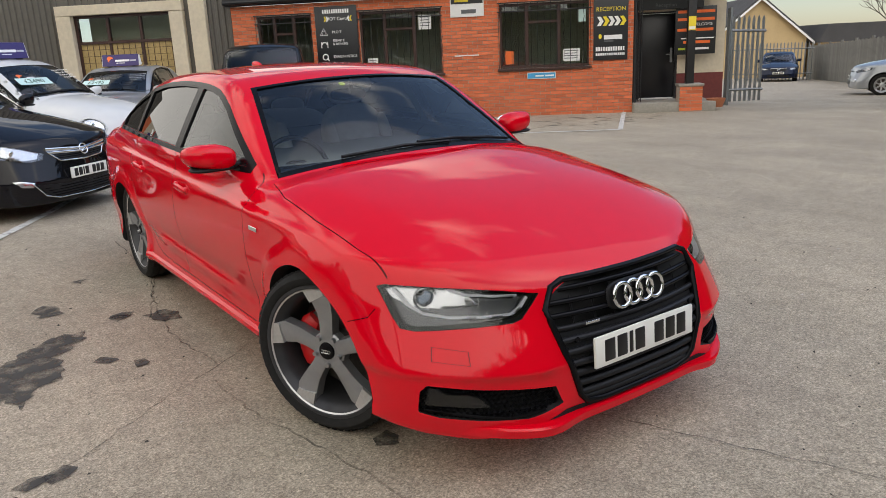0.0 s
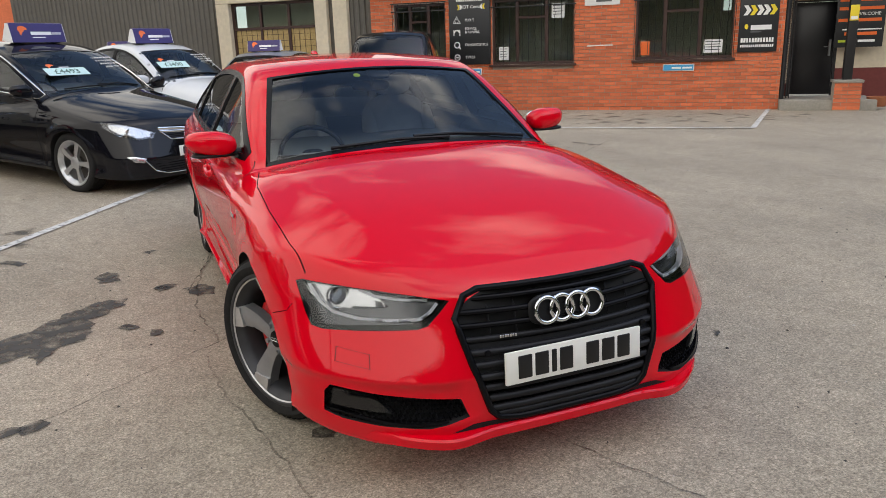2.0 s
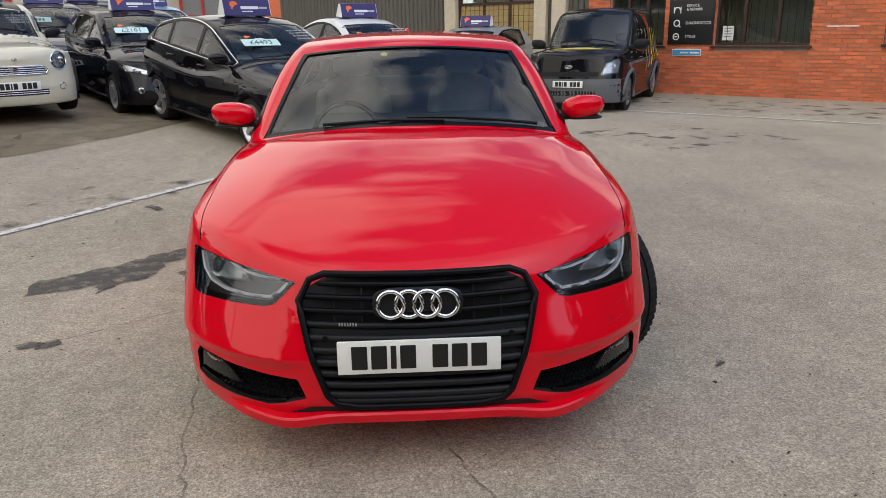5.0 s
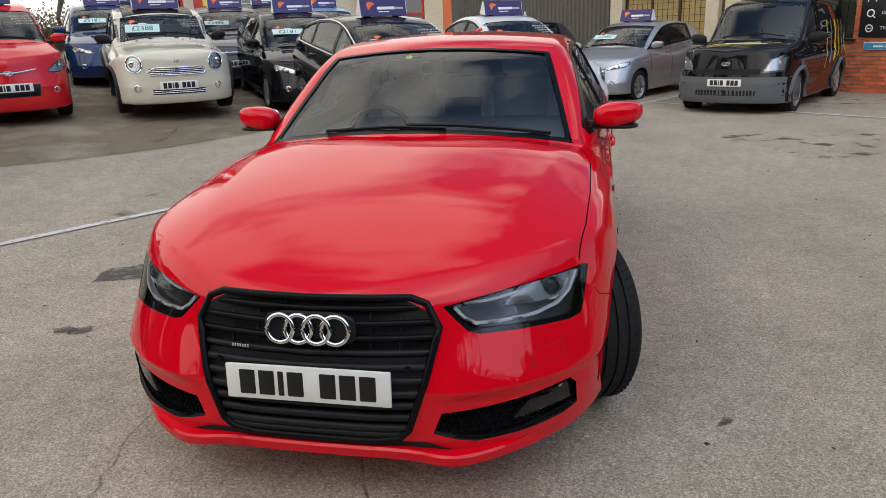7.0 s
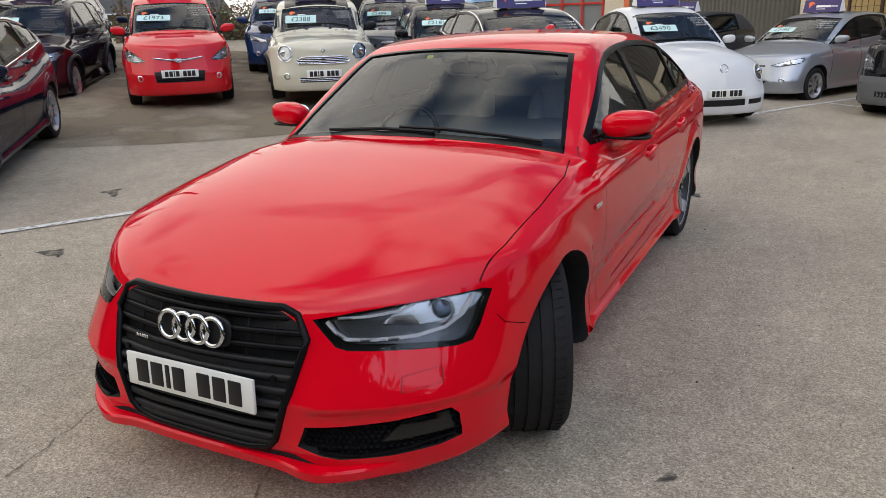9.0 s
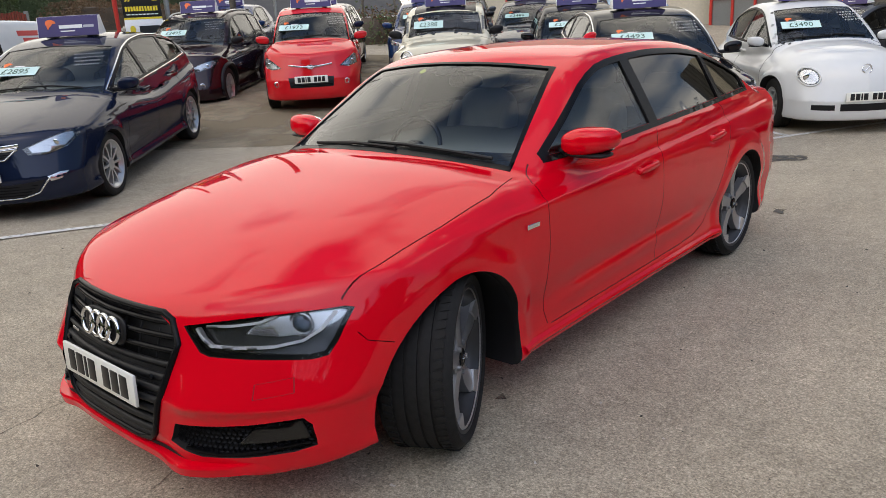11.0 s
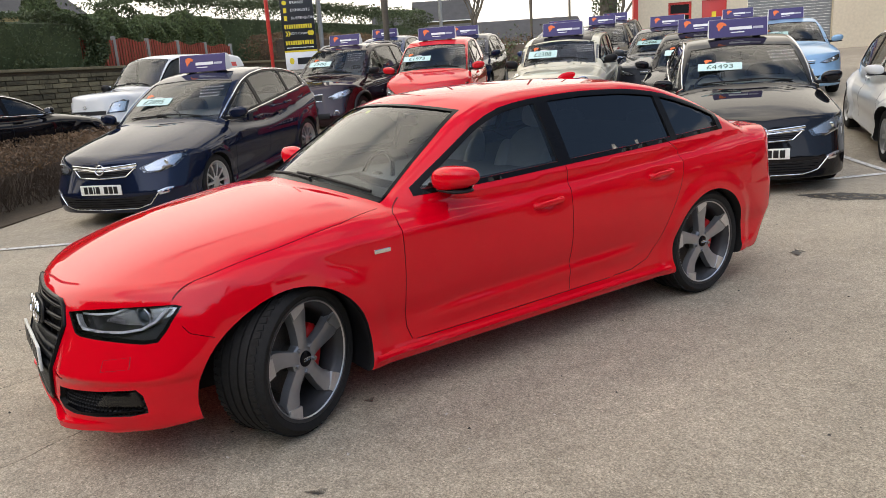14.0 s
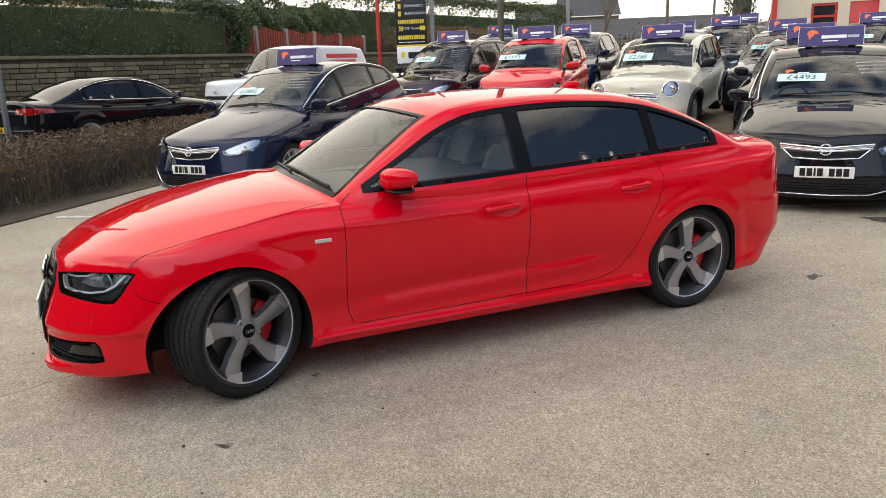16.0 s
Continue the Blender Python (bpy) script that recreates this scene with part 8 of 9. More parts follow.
def palisade(parent, a, b, h, step=0.16, base=0.0):
    """Galvanised pales with pointed heads between two plan points, on two rails."""
    a, b = Vector(a), Vector(b)
    d = (b - a)
    n = max(2, int(d.length / step))
    ang = math.atan2(d.y, d.x)
    bm0 = bmesh.new()
    w = 0.033
    vs = [bm0.verts.new(p) for p in ((-w, 0, base), (w, 0, base), (w, 0, h - 0.08), (0, 0, h), (-w, 0, h - 0.08), (-w, 0.025, base), (w, 0.025, base), (w, 0.025, h - 0.08), (0, 0.025, h), (-w, 0.025, h - 0.08))]
    bm0.faces.new(vs[:5])
    bm0.faces.new(vs[5:][::-1])
    for i in range(5):
        bm0.faces.new((vs[(i + 1) % 5], vs[i], vs[i + 5], vs[(i + 1) % 5 + 5]))
    first = part("pale", bm0, M_GALV, parent, smooth=0)
    zg = lambda p: float(ground_z(np.array(p.x), np.array(p.y)))
    for i in range(n):
        p = a + d * ((i + 0.5) / n)
        o = first if i == 0 else new("pale", first.data)
        o.parent = parent
        o.matrix_basis = pose(p.x, p.y, zg(p), 0, 0, math.degrees(ang))
    for z in (0.35, h - 0.35):
        bm = bmesh.new()
        tube_bm(bm, [(a.x, a.y, zg(a) + z), (b.x, b.y, zg(b) + z)], 0.03, 4)
        part("rail", bm, M_GALV, parent)


pg = thing("palisade_gate", "open galvanised steel palisade gate leaf", "gate")
palisade(pg, (13.75, 8.0), (14.75, 7.75), 2.05, 0.13, 0.08)
for x, y in ((13.70, 8.02), (13.35, 8.35), (13.1, 8.45)):
    bm = bmesh.new()
    bm_box(bm, x - 0.045, x + 0.045, y - 0.045, y + 0.045, -0.1, 2.15, 0.005, 1)
    part("gate_post", bm, M_GALV, pg)
bf = thing("palisade_fence", "galvanised steel palisade fence at the far end", "fence")
palisade(bf, (35.2, 22.5), (37.6, 18.9), 2.0, 0.17)


def board_fence(name, label, pts, h, step=0.15):
    f = thing(name, label, "fence")
    bm0 = bmesh.new()
    bm_box(bm0, -0.07, 0.07, -0.011, 0.011, 0, h)
    base = part("fence_board", bm0, M_WOODGREY, f, smooth=0)
    used = False
    for a, b in zip(pts, pts[1:]):
        a, b = Vector(a), Vector(b)
        d = b - a
        ang = math.degrees(math.atan2(d.y, d.x))
        n = int(d.length / step)
        for i in range(n):
            p = a + d * (i + 0.5) / n
            o = new("fence_board", base.data) if used else base
            used = True
            o.parent = f
            o.matrix_basis = pose(p.x, p.y, float(ground_z(np.array(p.x), np.array(p.y))) - 0.05 + 0.03 * math.sin(i * 1.7), 0, 0, ang)
        k = int(d.length / 2.4)
        for i in range(k + 1):
            p = a + d * i / max(k, 1)
            bm = bmesh.new()
            z = float(ground_z(np.array(p.x), np.array(p.y)))
            bm_box(bm, p.x - 0.05, p.x + 0.05, p.y - 0.10, p.y - 0.02, z - 0.1, z + h + 0.06)
            part("fence_post", bm, M_WOODGREY, f, smooth=0)
    return f


board_fence("wooden_fence", "tall weathered grey board fence along the yard", [(40.1, 20.6), (27.3, 10.5), (20.0, 4.7)], 1.85, 0.16)
# unseen wall added to close the yard; it shows only in reflections
fw = setting("wall_south", "plain weathered wall added out of view for reflections", "wall")
bm = bmesh.new()
for a, b in (((20.0, 4.7), (20.0, -16.0)), ((20.0, -16.0), (-9.0, -16.0))):
    d = Vector(b) - Vector(a)
    vs = bm_box(bm, 0, d.length, -0.06, 0.06, -1.0, 1.8)
    bmesh.ops.transform(bm, matrix=pose(a[0], a[1], 0, 0, 0, math.degrees(math.atan2(d.y, d.x))), verts=vs)
part("boundary_wall", bm, M_WOODGREY, fw, smooth=0)
# gabled house beyond the fence
house = thing("house", "buff brick house with a white-edged gable roof", "house")
ux, uy = 0.780, -0.626
bm = bmesh.new()
hm = pose(42.2, 25.1, -1.2, 0, 0, -38.8)
prism(bm, [(-3.0, 0.0), (3.0, 0.0), (3.0, 2.6), (0.0, 5.05), (-3.0, 2.6)], 1, 0.0, 9.0)
o = part("wall", bm, M_HOUSEBRICK, house, smooth=0)
o.matrix_basis = hm
for s in (1, -1):
    bm = bmesh.new()
    prism(bm, [(0.0, 5.05), (s * 3.4, 2.28), (s * 3.4, 2.40), (0.0, 5.20)], 1, -0.3, 9.2)
    part("roof", bm, M_SLATE, house, "dark tiled roof", smooth=0).matrix_basis = hm
    bm = bmesh.new()
    prism(bm, [(0.0, 4.92), (s * 3.4, 2.12), (s * 3.4, 2.28), (0.0, 5.06)], 1, -0.34, -0.30)
    part("bargeboard", bm, M_WTXT, house, "white bargeboard", smooth=0).matrix_basis = hm
annex = thing("house", "low brown-roofed building beside the gabled house", "house")
bm = bmesh.new()
prism(bm, [(0, 0), (7, 0), (7, 2.2), (0, 2.2)], 1, 0, 5)
part("wall", bm, M_HOUSEBRICK, annex, smooth=0).matrix_basis = pose(44.6, 22.2, -1.2, 0, 0, -38.8)
bm = bmesh.new()
prism(bm, [(-0.3, 2.2), (5.0, 2.2), (5.0, 3.3), (0.2, 3.3)], 1, -0.2, 5.2)
part("roof", bm, M_SLATE, annex, "brown tiled roof", smooth=0).matrix_basis = pose(44.6, 22.2, -1.2, 0, 0, -38.8)
# clad workshop
shop = setting("wall_workshop", "grey-brown ribbed metal workshop wall with cream posts", "wall", WALL)
wall_with_openings("backing", -20.0, -8.86, -0.2, 5.2, [(-12.75, -10.35, 0.95, 2.62)], 0.20, 0.40, M_CLAD, shop)
for k in range(74):
    x = -19.95 + k * 0.15
    if -13.2 < x < -9.9:
        continue
    bm = bmesh.new()
    prism(bm, [(x, 0.199), (x + 0.02, 0.165), (x + 0.075, 0.165), (x + 0.095, 0.199)], 2, -0.2, 5.2)
    part("rib", bm, M_CLAD, shop, smooth=0)
for a, b, c, d in ((-13.12, -12.75, -0.2, 2.62), (-10.35, -10.02, -0.2, 2.62), (-13.12, -10.02, 2.625, 2.85), (-9.86, -9.48, -0.2, 5.2)):
    bm = bmesh.new()
    bm_box(bm, a, b, 0.05, 0.198, c, d, 0.01, 1)
    part("concrete_post", bm, M_CREAMWALL, shop, "cream painted concrete")
bm = bmesh.new()
for k in range(18):
    x = -12.9 + k * 0.165
    prism(bm, [(x, 0.199), (x + 0.02, 0.165), (x + 0.075, 0.165), (x + 0.095, 0.199)], 2, 2.86, 5.2)
part("upper_ribs", bm, M_CLAD, shop, smooth=0)
w4 = setting("window_4", "brown workshop window with yellowed lower panes", "window", WALL)
bm = bmesh.new()
for x in (-12.75, -11.97, -11.17, -10.40):
    bm_box(bm, x, x + 0.06, 0.20, 0.28, 0.95, 2.62)
for z in (0.95, 1.98, 2.56):
    bm_box(bm, -12.75, -10.35, 0.196, 0.284, z, z + 0.06)
part("window_frame", bm, M_FRAME, w4, smooth=0)
for i, x in enumerate((-12.69, -11.91, -11.11)):
    box("pane", (x, x + 0.72, 0.235, 0.243, 2.04, 2.56), M_SIDE, w4, 0.0)
    box("yellow_pane", (x, x + 0.72, 0.235, 0.243, 1.01, 1.98), M_YELLOWPANE, w4, 0.0, "yellowed obscured pane")
bm = bmesh.new()
for i in range(16):
    bm_box(bm, -12.7 + i * 0.15, -12.69 + i * 0.15, 0.225, 0.231, 1.0, 1.98)
for i in range(6):
    bm_box(bm, -12.7, -10.4, 0.222, 0.2245, 1.1 + 0.15 * i, 1.108 + 0.15 * i)
part("wire_mesh", bm, M_FRAME, w4, smooth=0)
box("dark_interior", (-12.8, -10.3, 0.9, 0.95, 0.8, 2.7), M_CREAMWALL, w4, 0.0)
# cream workshop with red door and shutter at the back
CW = pose(-14.75, 20.4, 0.6, 0, 0, 48)
cw = setting("wall_back", "cream rendered workshop wall with red window and door", "wall", CW)
wall_with_openings("cream_wall", 0.0, 9.5, -1.5, 6.0, [(1.05, 1.85, 1.25, 2.55), (2.2, 3.05, 0.4, 2.55), (3.75, 6.6, 0.2, 3.4)], 0.0, 0.3, M_CREAMWALL, cw)
box("red_corner", (-0.16, -0.003, -0.05, 0.35, -1.5, 6.0), M_REDPAINT, cw, 0.0, "red painted corner strip")
w5 = setting("window_5", "red framed workshop window", "window", CW)
bm = bmesh.new()
for a, b, c, d in ((1.05, 1.85, 1.25, 1.33), (1.05, 1.85, 2.47, 2.55), (1.05, 1.13, 1.33, 2.47), (1.77, 1.85, 1.33, 2.47), (1.13, 1.77, 2.1, 2.17)):
    bm_box(bm, a, b, 0.04, 0.12, c, d)
part("window_frame", bm, M_REDPAINT, w5, "red frame", smooth=0)
box("pane", (1.13, 1.77, 0.07, 0.08, 1.33, 2.47), M_PANE, w5, 0.0)
d2 = setting("door_2", "closed red workshop door", "door", CW)
box("door_leaf", (2.2, 3.05, 0.05, 0.11, 0.4, 2.55), M_REDPAINT, d2, 0.004)
box("notice", (2.55, 2.70, 0.04, 0.048, 1.9, 2.15), M_YTXT, d2, 0.0, "yellow notice")
sh3 = setting("door_3", "grey steel roller shutter, closed", "door", CW)
for k in range(34):
    box("slat", (3.78, 6.57, 0.06 + 0.004 * (k % 2), 0.10, 0.2 + k * 0.094, 0.288 + k * 0.094), M_SHUTTER, sh3, 0.008, seg=1)
text_obj("lettering", "NO PARKING", 0.22, M_REDPAINT, cw, pose(2.1, -0.004, 3.05, 90, 0, 0), "red painted lettering")
# brick end between the two workshops, with its red frames
be = setting("wall_brick_end", "brick end wall and red framed doors at the back", "wall", pose(-8.4, 26.2, 0.4, 0, 0, -10))
box("grey_panel", (0.0, 2.6, 0.05, 0.25, -1.0, 4.5), M_SHUTTER, be, 0.0)
for x in (0.0, 0.85, 1.7, 2.55):
    box("red_post", (x, x + 0.08, -0.03, 0.045, -1.0, 4.5), M_REDPAINT, be, 0.0)
for z in (0.6, 1.6, 2.6):
    box("red_rail", (0.0, 2.63, -0.025, 0.04, z, z + 0.07), M_REDPAINT, be, 0.0)
box("cream_strip", (2.65, 3.4, 0.0, 0.3, -1.0, 4.5), M_CREAMWALL, be, 0.0)
box("brick_panel", (3.4, 6.2, 0.0, 0.3, -1.0, 4.5), M_BRICK, be, 0.0)
box("white_sign", (4.1, 5.9, -0.03, -0.002, 2.3, 2.65), M_WTXT, be, 0.0, "white name sign")
text_obj("lettering", "Senior Engineering", 0.2, M_INK, be, pose(5.0, -0.034, 2.47, 90, 0, 0), "black lettering")

# ---- the road and gardens beyond the yard ----
M_LEAF = mat("dark_hedge_leaf", (0.062, 0.084, 0.030), 0.6, var=0.5, scale=2.0)
# leaf green darkened by a fifth: shade inside hedges put into the colour
M_INNER = mat("hedge_inside_shade_colour", (0.05, 0.067, 0.025), 0.9, var=0.4, scale=3.0)
M_LEAF2 = mat("conifer_leaf", (0.09, 0.12, 0.04), 0.6, var=0.5, scale=2.0)
M_BROWNLEAF = mat("brown_winter_leaf", (0.135, 0.078, 0.036), 0.7, var=0.5, scale=3.0)
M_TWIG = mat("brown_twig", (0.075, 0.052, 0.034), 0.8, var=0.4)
M_BARK = mat("bark", (0.10, 0.085, 0.065), 0.9, var=0.4, bump=0.5, bump_scale=30)
M_SOIL = mat("leaf_litter_soil", (0.065, 0.048, 0.030), 0.95, var=0.5, scale=8, bump=0.6, bump_scale=40)
M_GRASS = mat("grass_bank", (0.045, 0.07, 0.02), 0.9, var=0.4, scale=8, bump=0.6, bump_scale=60)
M_STONE = mat("dark_sandstone", (0.115, 0.098, 0.058), 0.9, var=0.5, scale=5, bump=0.7, bump_scale=30, rand=0.5)
M_PAVE = mat("pavement_concrete", (0.24, 0.23, 0.21), 0.9, var=0.2, bump=0.2)
M_REDFENCE = mat("red_stained_wood", (0.26, 0.045, 0.025), 0.8, var=0.25, rand=0.15)
RD = np.array((-0.5, 0.866))
RN = np.array((-0.866, -0.5))
ROAD0 = np.array((-11.0, -2.0))


def at_road(along, off):
    """A plan point so far along the road and so far across it from its near kerb."""
    p = ROAD0 + RD * along + RN * off
    return float(p[0]), float(p[1])


ROADM = pose(ROAD0[0], ROAD0[1], 0, 0, 0, 120)


def road_sheet(name, a0, a1, o0, o1, z, material, label, cat, thick=0.3):
    s = setting(name, label, cat, ROADM)
    box("surface", (a0, a1, o0, o1, z - thick, z), material, s, 0.0)
    return s


road_sheet("road", -60, 70, 0.0, 6.6, 0.22, M_ROAD, "grey tarmac road beyond the hedge", "road")
road_sheet("pavement", -60, 70, 6.6, 8.0, 0.31, M_PAVE, "concrete pavement beside the road", "pavement")
kerb = setting("kerb", "grey stone kerb along the road", "kerb", ROADM)
for i in range(60):
    box("kerb_stone", (-25 + i * 0.92, -24.1 + i * 0.92, 6.50, 6.598, -0.1, 0.315), M_PAVE, kerb, 0.0)
bank = road_sheet("ground_bank", -60, 70, 8.45, 40, 2.05, M_GRASS, "grassy raised gardens behind the stone wall", "ground", 2.3)


def leaves(name, sample, n, size, material, label, category, seed=1, parent=None):
    """A mass of many small leaves: one leaf at each sampled place."""
    rng = np.random.default_rng(seed)
    P = sample(rng, n)
    n = len(P)
    d = rng.normal(size=(n, 3))
    d /= np.linalg.norm(d, axis=1, keepdims=True)
    e = np.cross(d, rng.normal(size=(n, 3)))
    e /= np.linalg.norm(e, axis=1, keepdims=True)
    sz = size * rng.uniform(0.6, 1.4, (n, 1))
    V = np.stack([P - d * sz, P + e * sz * 0.5, P + d * sz, P - e * sz * 0.5], 1).reshape(-1, 3)
    F = (np.arange(n)[:, None] * 4 + np.arange(4)).tolist()
    ob = obj(name, V, F, material, parent)
    return tagged(ob, label, "" if parent else category, kind="" if parent else "stuff")


def box_shell(m, sx, sy, sz, depth=0.25, rough=0.12, seed=0):
    """Places in the outer layer of a clipped block, with an uneven face."""
    def f(rng, n):
        P = rng.uniform(-1, 1, (n, 3))
        ax = rng.choice([0, 1, 2, 2], n)
        for k in range(3):
            sel = ax == k
            v = 1 - np.abs(rng.normal(0, depth, sel.sum())) / (sx, sy, sz)[k]
            P[sel, k] = v * np.where(rng.random(sel.sum()) < 0.5, -1, 1)
        P = P * (sx, sy, sz)
        w = np.sin(P[:, 0] * 2.1 + seed) * np.sin(P[:, 2] * 2.7 + seed * 2) + np.sin(P[:, 0] * 5.3) * 0.5
        P *= 1 + (rough * w / max(sy, 0.3) * 0.25)[:, None]
        M = np.array(m)
        return P @ M[:3, :3].T + M[:3, 3]
    return f


def core(name, dims, m, parent=None, material=None):
    ob = box(name, dims, material or M_LEAF, parent, 0.2)
    ob.matrix_basis = m
    return ob


# low brown hedge on the island by the navy hatchback
HM = pose(-8.9, -0.35, 0.0, 0, 0, 141)
hs = setting("ground_hedge_bed", "leaf-strewn earth bed under the low hedge", "ground", HM)
box("soil", (-4.6, 5.2, -1.3, 1.3, -0.1, 0.022), M_SOIL, hs, 0.01)
leaves("fallen_leaf_mass", lambda rng, n: (lambda u: np.stack([u, 0.9 + np.abs(rng.normal(0, 0.32, n)), 0.03 + 0.02 * rng.random(n)], 1) @ np.array(HM)[:3, :3].T + np.array(HM)[:3, 3])(rng.uniform(-4.4, 5.0, n)), 1500, 0.022, M_BROWNLEAF, "fallen brown leaves along the hedge's foot", "leaves", 61)
leaves("grass_tufts", lambda rng, n: (lambda u: np.stack([np.round(u * 1.6) / 1.6 + rng.normal(0, 0.10, n), 1.22 + rng.normal(0, 0.06, n), 0.03 + 0.05 * rng.random(n)], 1) @ np.array(HM)[:3, :3].T + np.array(HM)[:3, 3])(rng.uniform(-4.4, 5.0, n)), 1200, 0.03, M_LEAF2, "small grass tufts at the edge of the bed", "grass", 62)
hedge = thing("low_hedge", "clipped brown beech hedge between yard and road", "hedge", HM)
leaves("leaf_mass", box_shell(Matrix.Translation((0.2, -0.05, 0.67)), 4.5, 0.85, 0.16, 0.10, 0.25, 2), 26000, 0.020, M_BROWNLEAF, "small brown leaves", "hedge", 3, hedge)
# inner leaves take the darker twig brown in place of shade inside the hedge
leaves("leaf_mass", box_shell(Matrix.Translation((0.2, -0.05, 0.42)), 4.45, 0.82, 0.36, 0.2, 0.25, 4), 9000, 0.018, M_TWIG, "inner leaves, shade put into their dark brown", "hedge", 4, hedge)
rng = np.random.default_rng(8)
V, F = [], []
for i in range(2600):
    x, y = rng.uniform(-4.4, 4.7), rng.uniform(-0.85, 0.8)
    a = np.array((x, y, 0.05))
    for k in range(3):
        b = a + np.array((rng.normal(0, 0.10), rng.normal(0, 0.10), rng.uniform(0.15, 0.27)))
        w = 0.006 - 0.0015 * k
        i0 = len(V)
        V += [a + (w, 0, 0), a + (-w * 0.5, w, 0), a + (-w * 0.5, -w, 0), b + (w, 0, 0), b + (-w * 0.5, w, 0), b + (-w * 0.5, -w, 0)]
        F += [(i0, i0 + 1, i0 + 4, i0 + 3), (i0 + 1, i0 + 2, i0 + 5, i0 + 4), (i0 + 2, i0, i0 + 3, i0 + 5)]
        a = b
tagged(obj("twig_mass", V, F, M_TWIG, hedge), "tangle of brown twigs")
box("post", (-3.05, -2.95, 0.15, 0.25, 0.05, 0.95), M_CREAMWALL, thing("wooden_post", "short pale wooden post in the hedge", "post", HM), 0.01)
# stone wall with coursed blocks and the tall hedge on it
sw = setting("wall_stone", "dark coursed sandstone garden wall", "wall", ROADM)
box("wall_core", (-30, 24.0, 8.075, 8.45, -0.1, 2.2), M_SOIL, sw, 0.0, "dark open joints")
rnd = random.Random(4)
z = 0.12
count = 0
rest = bmesh.new()
while z < 2.1:
    h = rnd.uniform(0.11, 0.20)
    x = -8.0 + rnd.uniform(0, 0.3)
    while x < 20.0:
        w = rnd.uniform(0.24, 0.75)
        dims = (x, x + w - 0.03, 8.02 - rnd.uniform(0, 0.045), 8.10, z, z + h - 0.028)
        if count < 280 and 1 < x < 12:
            box("stone", dims, M_STONE, sw, 0.0)
            count += 1
        else:
            bm_box(rest, *dims)
        x += w
    z += h
tagged(part("stone_rest", rest, M_STONE, sw, smooth=0), "further wall stones", kind="stuff")
box("coping", (-30, 24.0, 7.98, 8.5, 2.21, 2.30), M_STONE, sw, 0.012, "flat stone coping")
th = thing("tall_hedge", "tall clipped dark green hedge on the stone wall", "hedge", ROADM)
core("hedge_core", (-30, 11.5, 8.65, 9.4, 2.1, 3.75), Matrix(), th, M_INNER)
leaves("leaf_mass", box_shell(Matrix.Translation((2.2, 9.05, 3.1)), 9.6, 0.75, 0.95, 0.08, 0.15, 1), 80000, 0.045, M_LEAF, "dark green leaves", "hedge", 5, th)
rf = thing("red_fence", "red stained picket fence along the garden bank", "fence", ROADM)
for i in range(60):
    x = 11.8 + i * 0.13
    hgt = 0.85 + 0.12 * math.sin(i * math.pi / 10) ** 2
    box("picket", (x, x + 0.085, 9.2, 9.225, 2.1 - 0.006 * i, 2.45 + hgt - 0.006 * i), M_REDFENCE, rf, 0.0)
for i in range(6):
    box("concrete_post", (11.7 + i * 1.55, 11.82 + i * 1.55, 9.19, 9.31, 1.9, 3.45 - 0.07 * i), M_PAVE, rf, 0.008, "grey concrete post")


def conifer(m, r, h, seed, label):
    t = thing("conifer", label, "tree", m, "clipped conifers in the garden")
    bm = bmesh.new()
    tube_bm(bm, [(0, 0, 0), (0.03, 0.02, h * 0.5), (0, 0, h * 0.92)], [0.10, 0.08, 0.02], 7)
    part("trunk", bm, M_BARK, t)
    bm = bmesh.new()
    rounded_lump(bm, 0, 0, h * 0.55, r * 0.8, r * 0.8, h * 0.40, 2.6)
    part("inner_crown", bm, M_INNER, t, "dense inside with shade put into its colour")

    def f(rng, n):
        zz = rng.random(n) ** 0.8
        ang = rng.uniform(0, 2 * math.pi, n)
        prof = r * np.minimum(1, 0.55 + 1.2 * zz) * np.sqrt(np.clip(1 - np.maximum(zz - 0.72, 0) ** 2 / 0.085, 0.02, 1))
        lump = 1 + 0.12 * np.sin(ang * 3 + zz * 9 + seed) + 0.08 * np.sin(ang * 7 + zz * 15)
        rr = prof * lump * (1 - np.abs(rng.normal(0, 0.16, n)))
        return np.stack([rr * np.cos(ang), rr * np.sin(ang), 0.15 + zz * (h - 0.15)], 1)
    leaves("crown", f, 7000, 0.05, M_LEAF2, "dense green crown", "tree", seed, t)
    return t


for i in range(9):
    x, y = at_road(11.6 + i * 0.98, 10.6 + 0.2 * (i % 2))
    conifer(pose(x, y, 2.05, 0, 0, 40 * i), 0.62 + 0.1 * (i % 3), (2.9, 2.35, 2.2, 2.4, 2.1, 2.3, 2.0, 2.5, 2.3)[i], 20 + i, "clipped rounded green conifer in a garden")
bh = thing("beech_hedge", "tall rust-brown beech hedge beside the road", "hedge", ROADM)
core("hedge_core", (22.0, 36.0, 8.6, 9.7, 0.4, 3.3), Matrix(), bh, M_TWIG)
leaves("leaf_mass", box_shell(Matrix.Translation((29, 9.1, 2.1)), 7.2, 0.8, 1.4, 0.15, 0.4, 3), 26000, 0.045, M_BROWNLEAF, "rust-brown leaves", "hedge", 6, bh)
dk = thing("evergreen_hedge", "large dark evergreen hedge behind the garden", "hedge", ROADM)
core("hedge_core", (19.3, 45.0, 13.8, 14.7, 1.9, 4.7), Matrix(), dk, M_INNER)
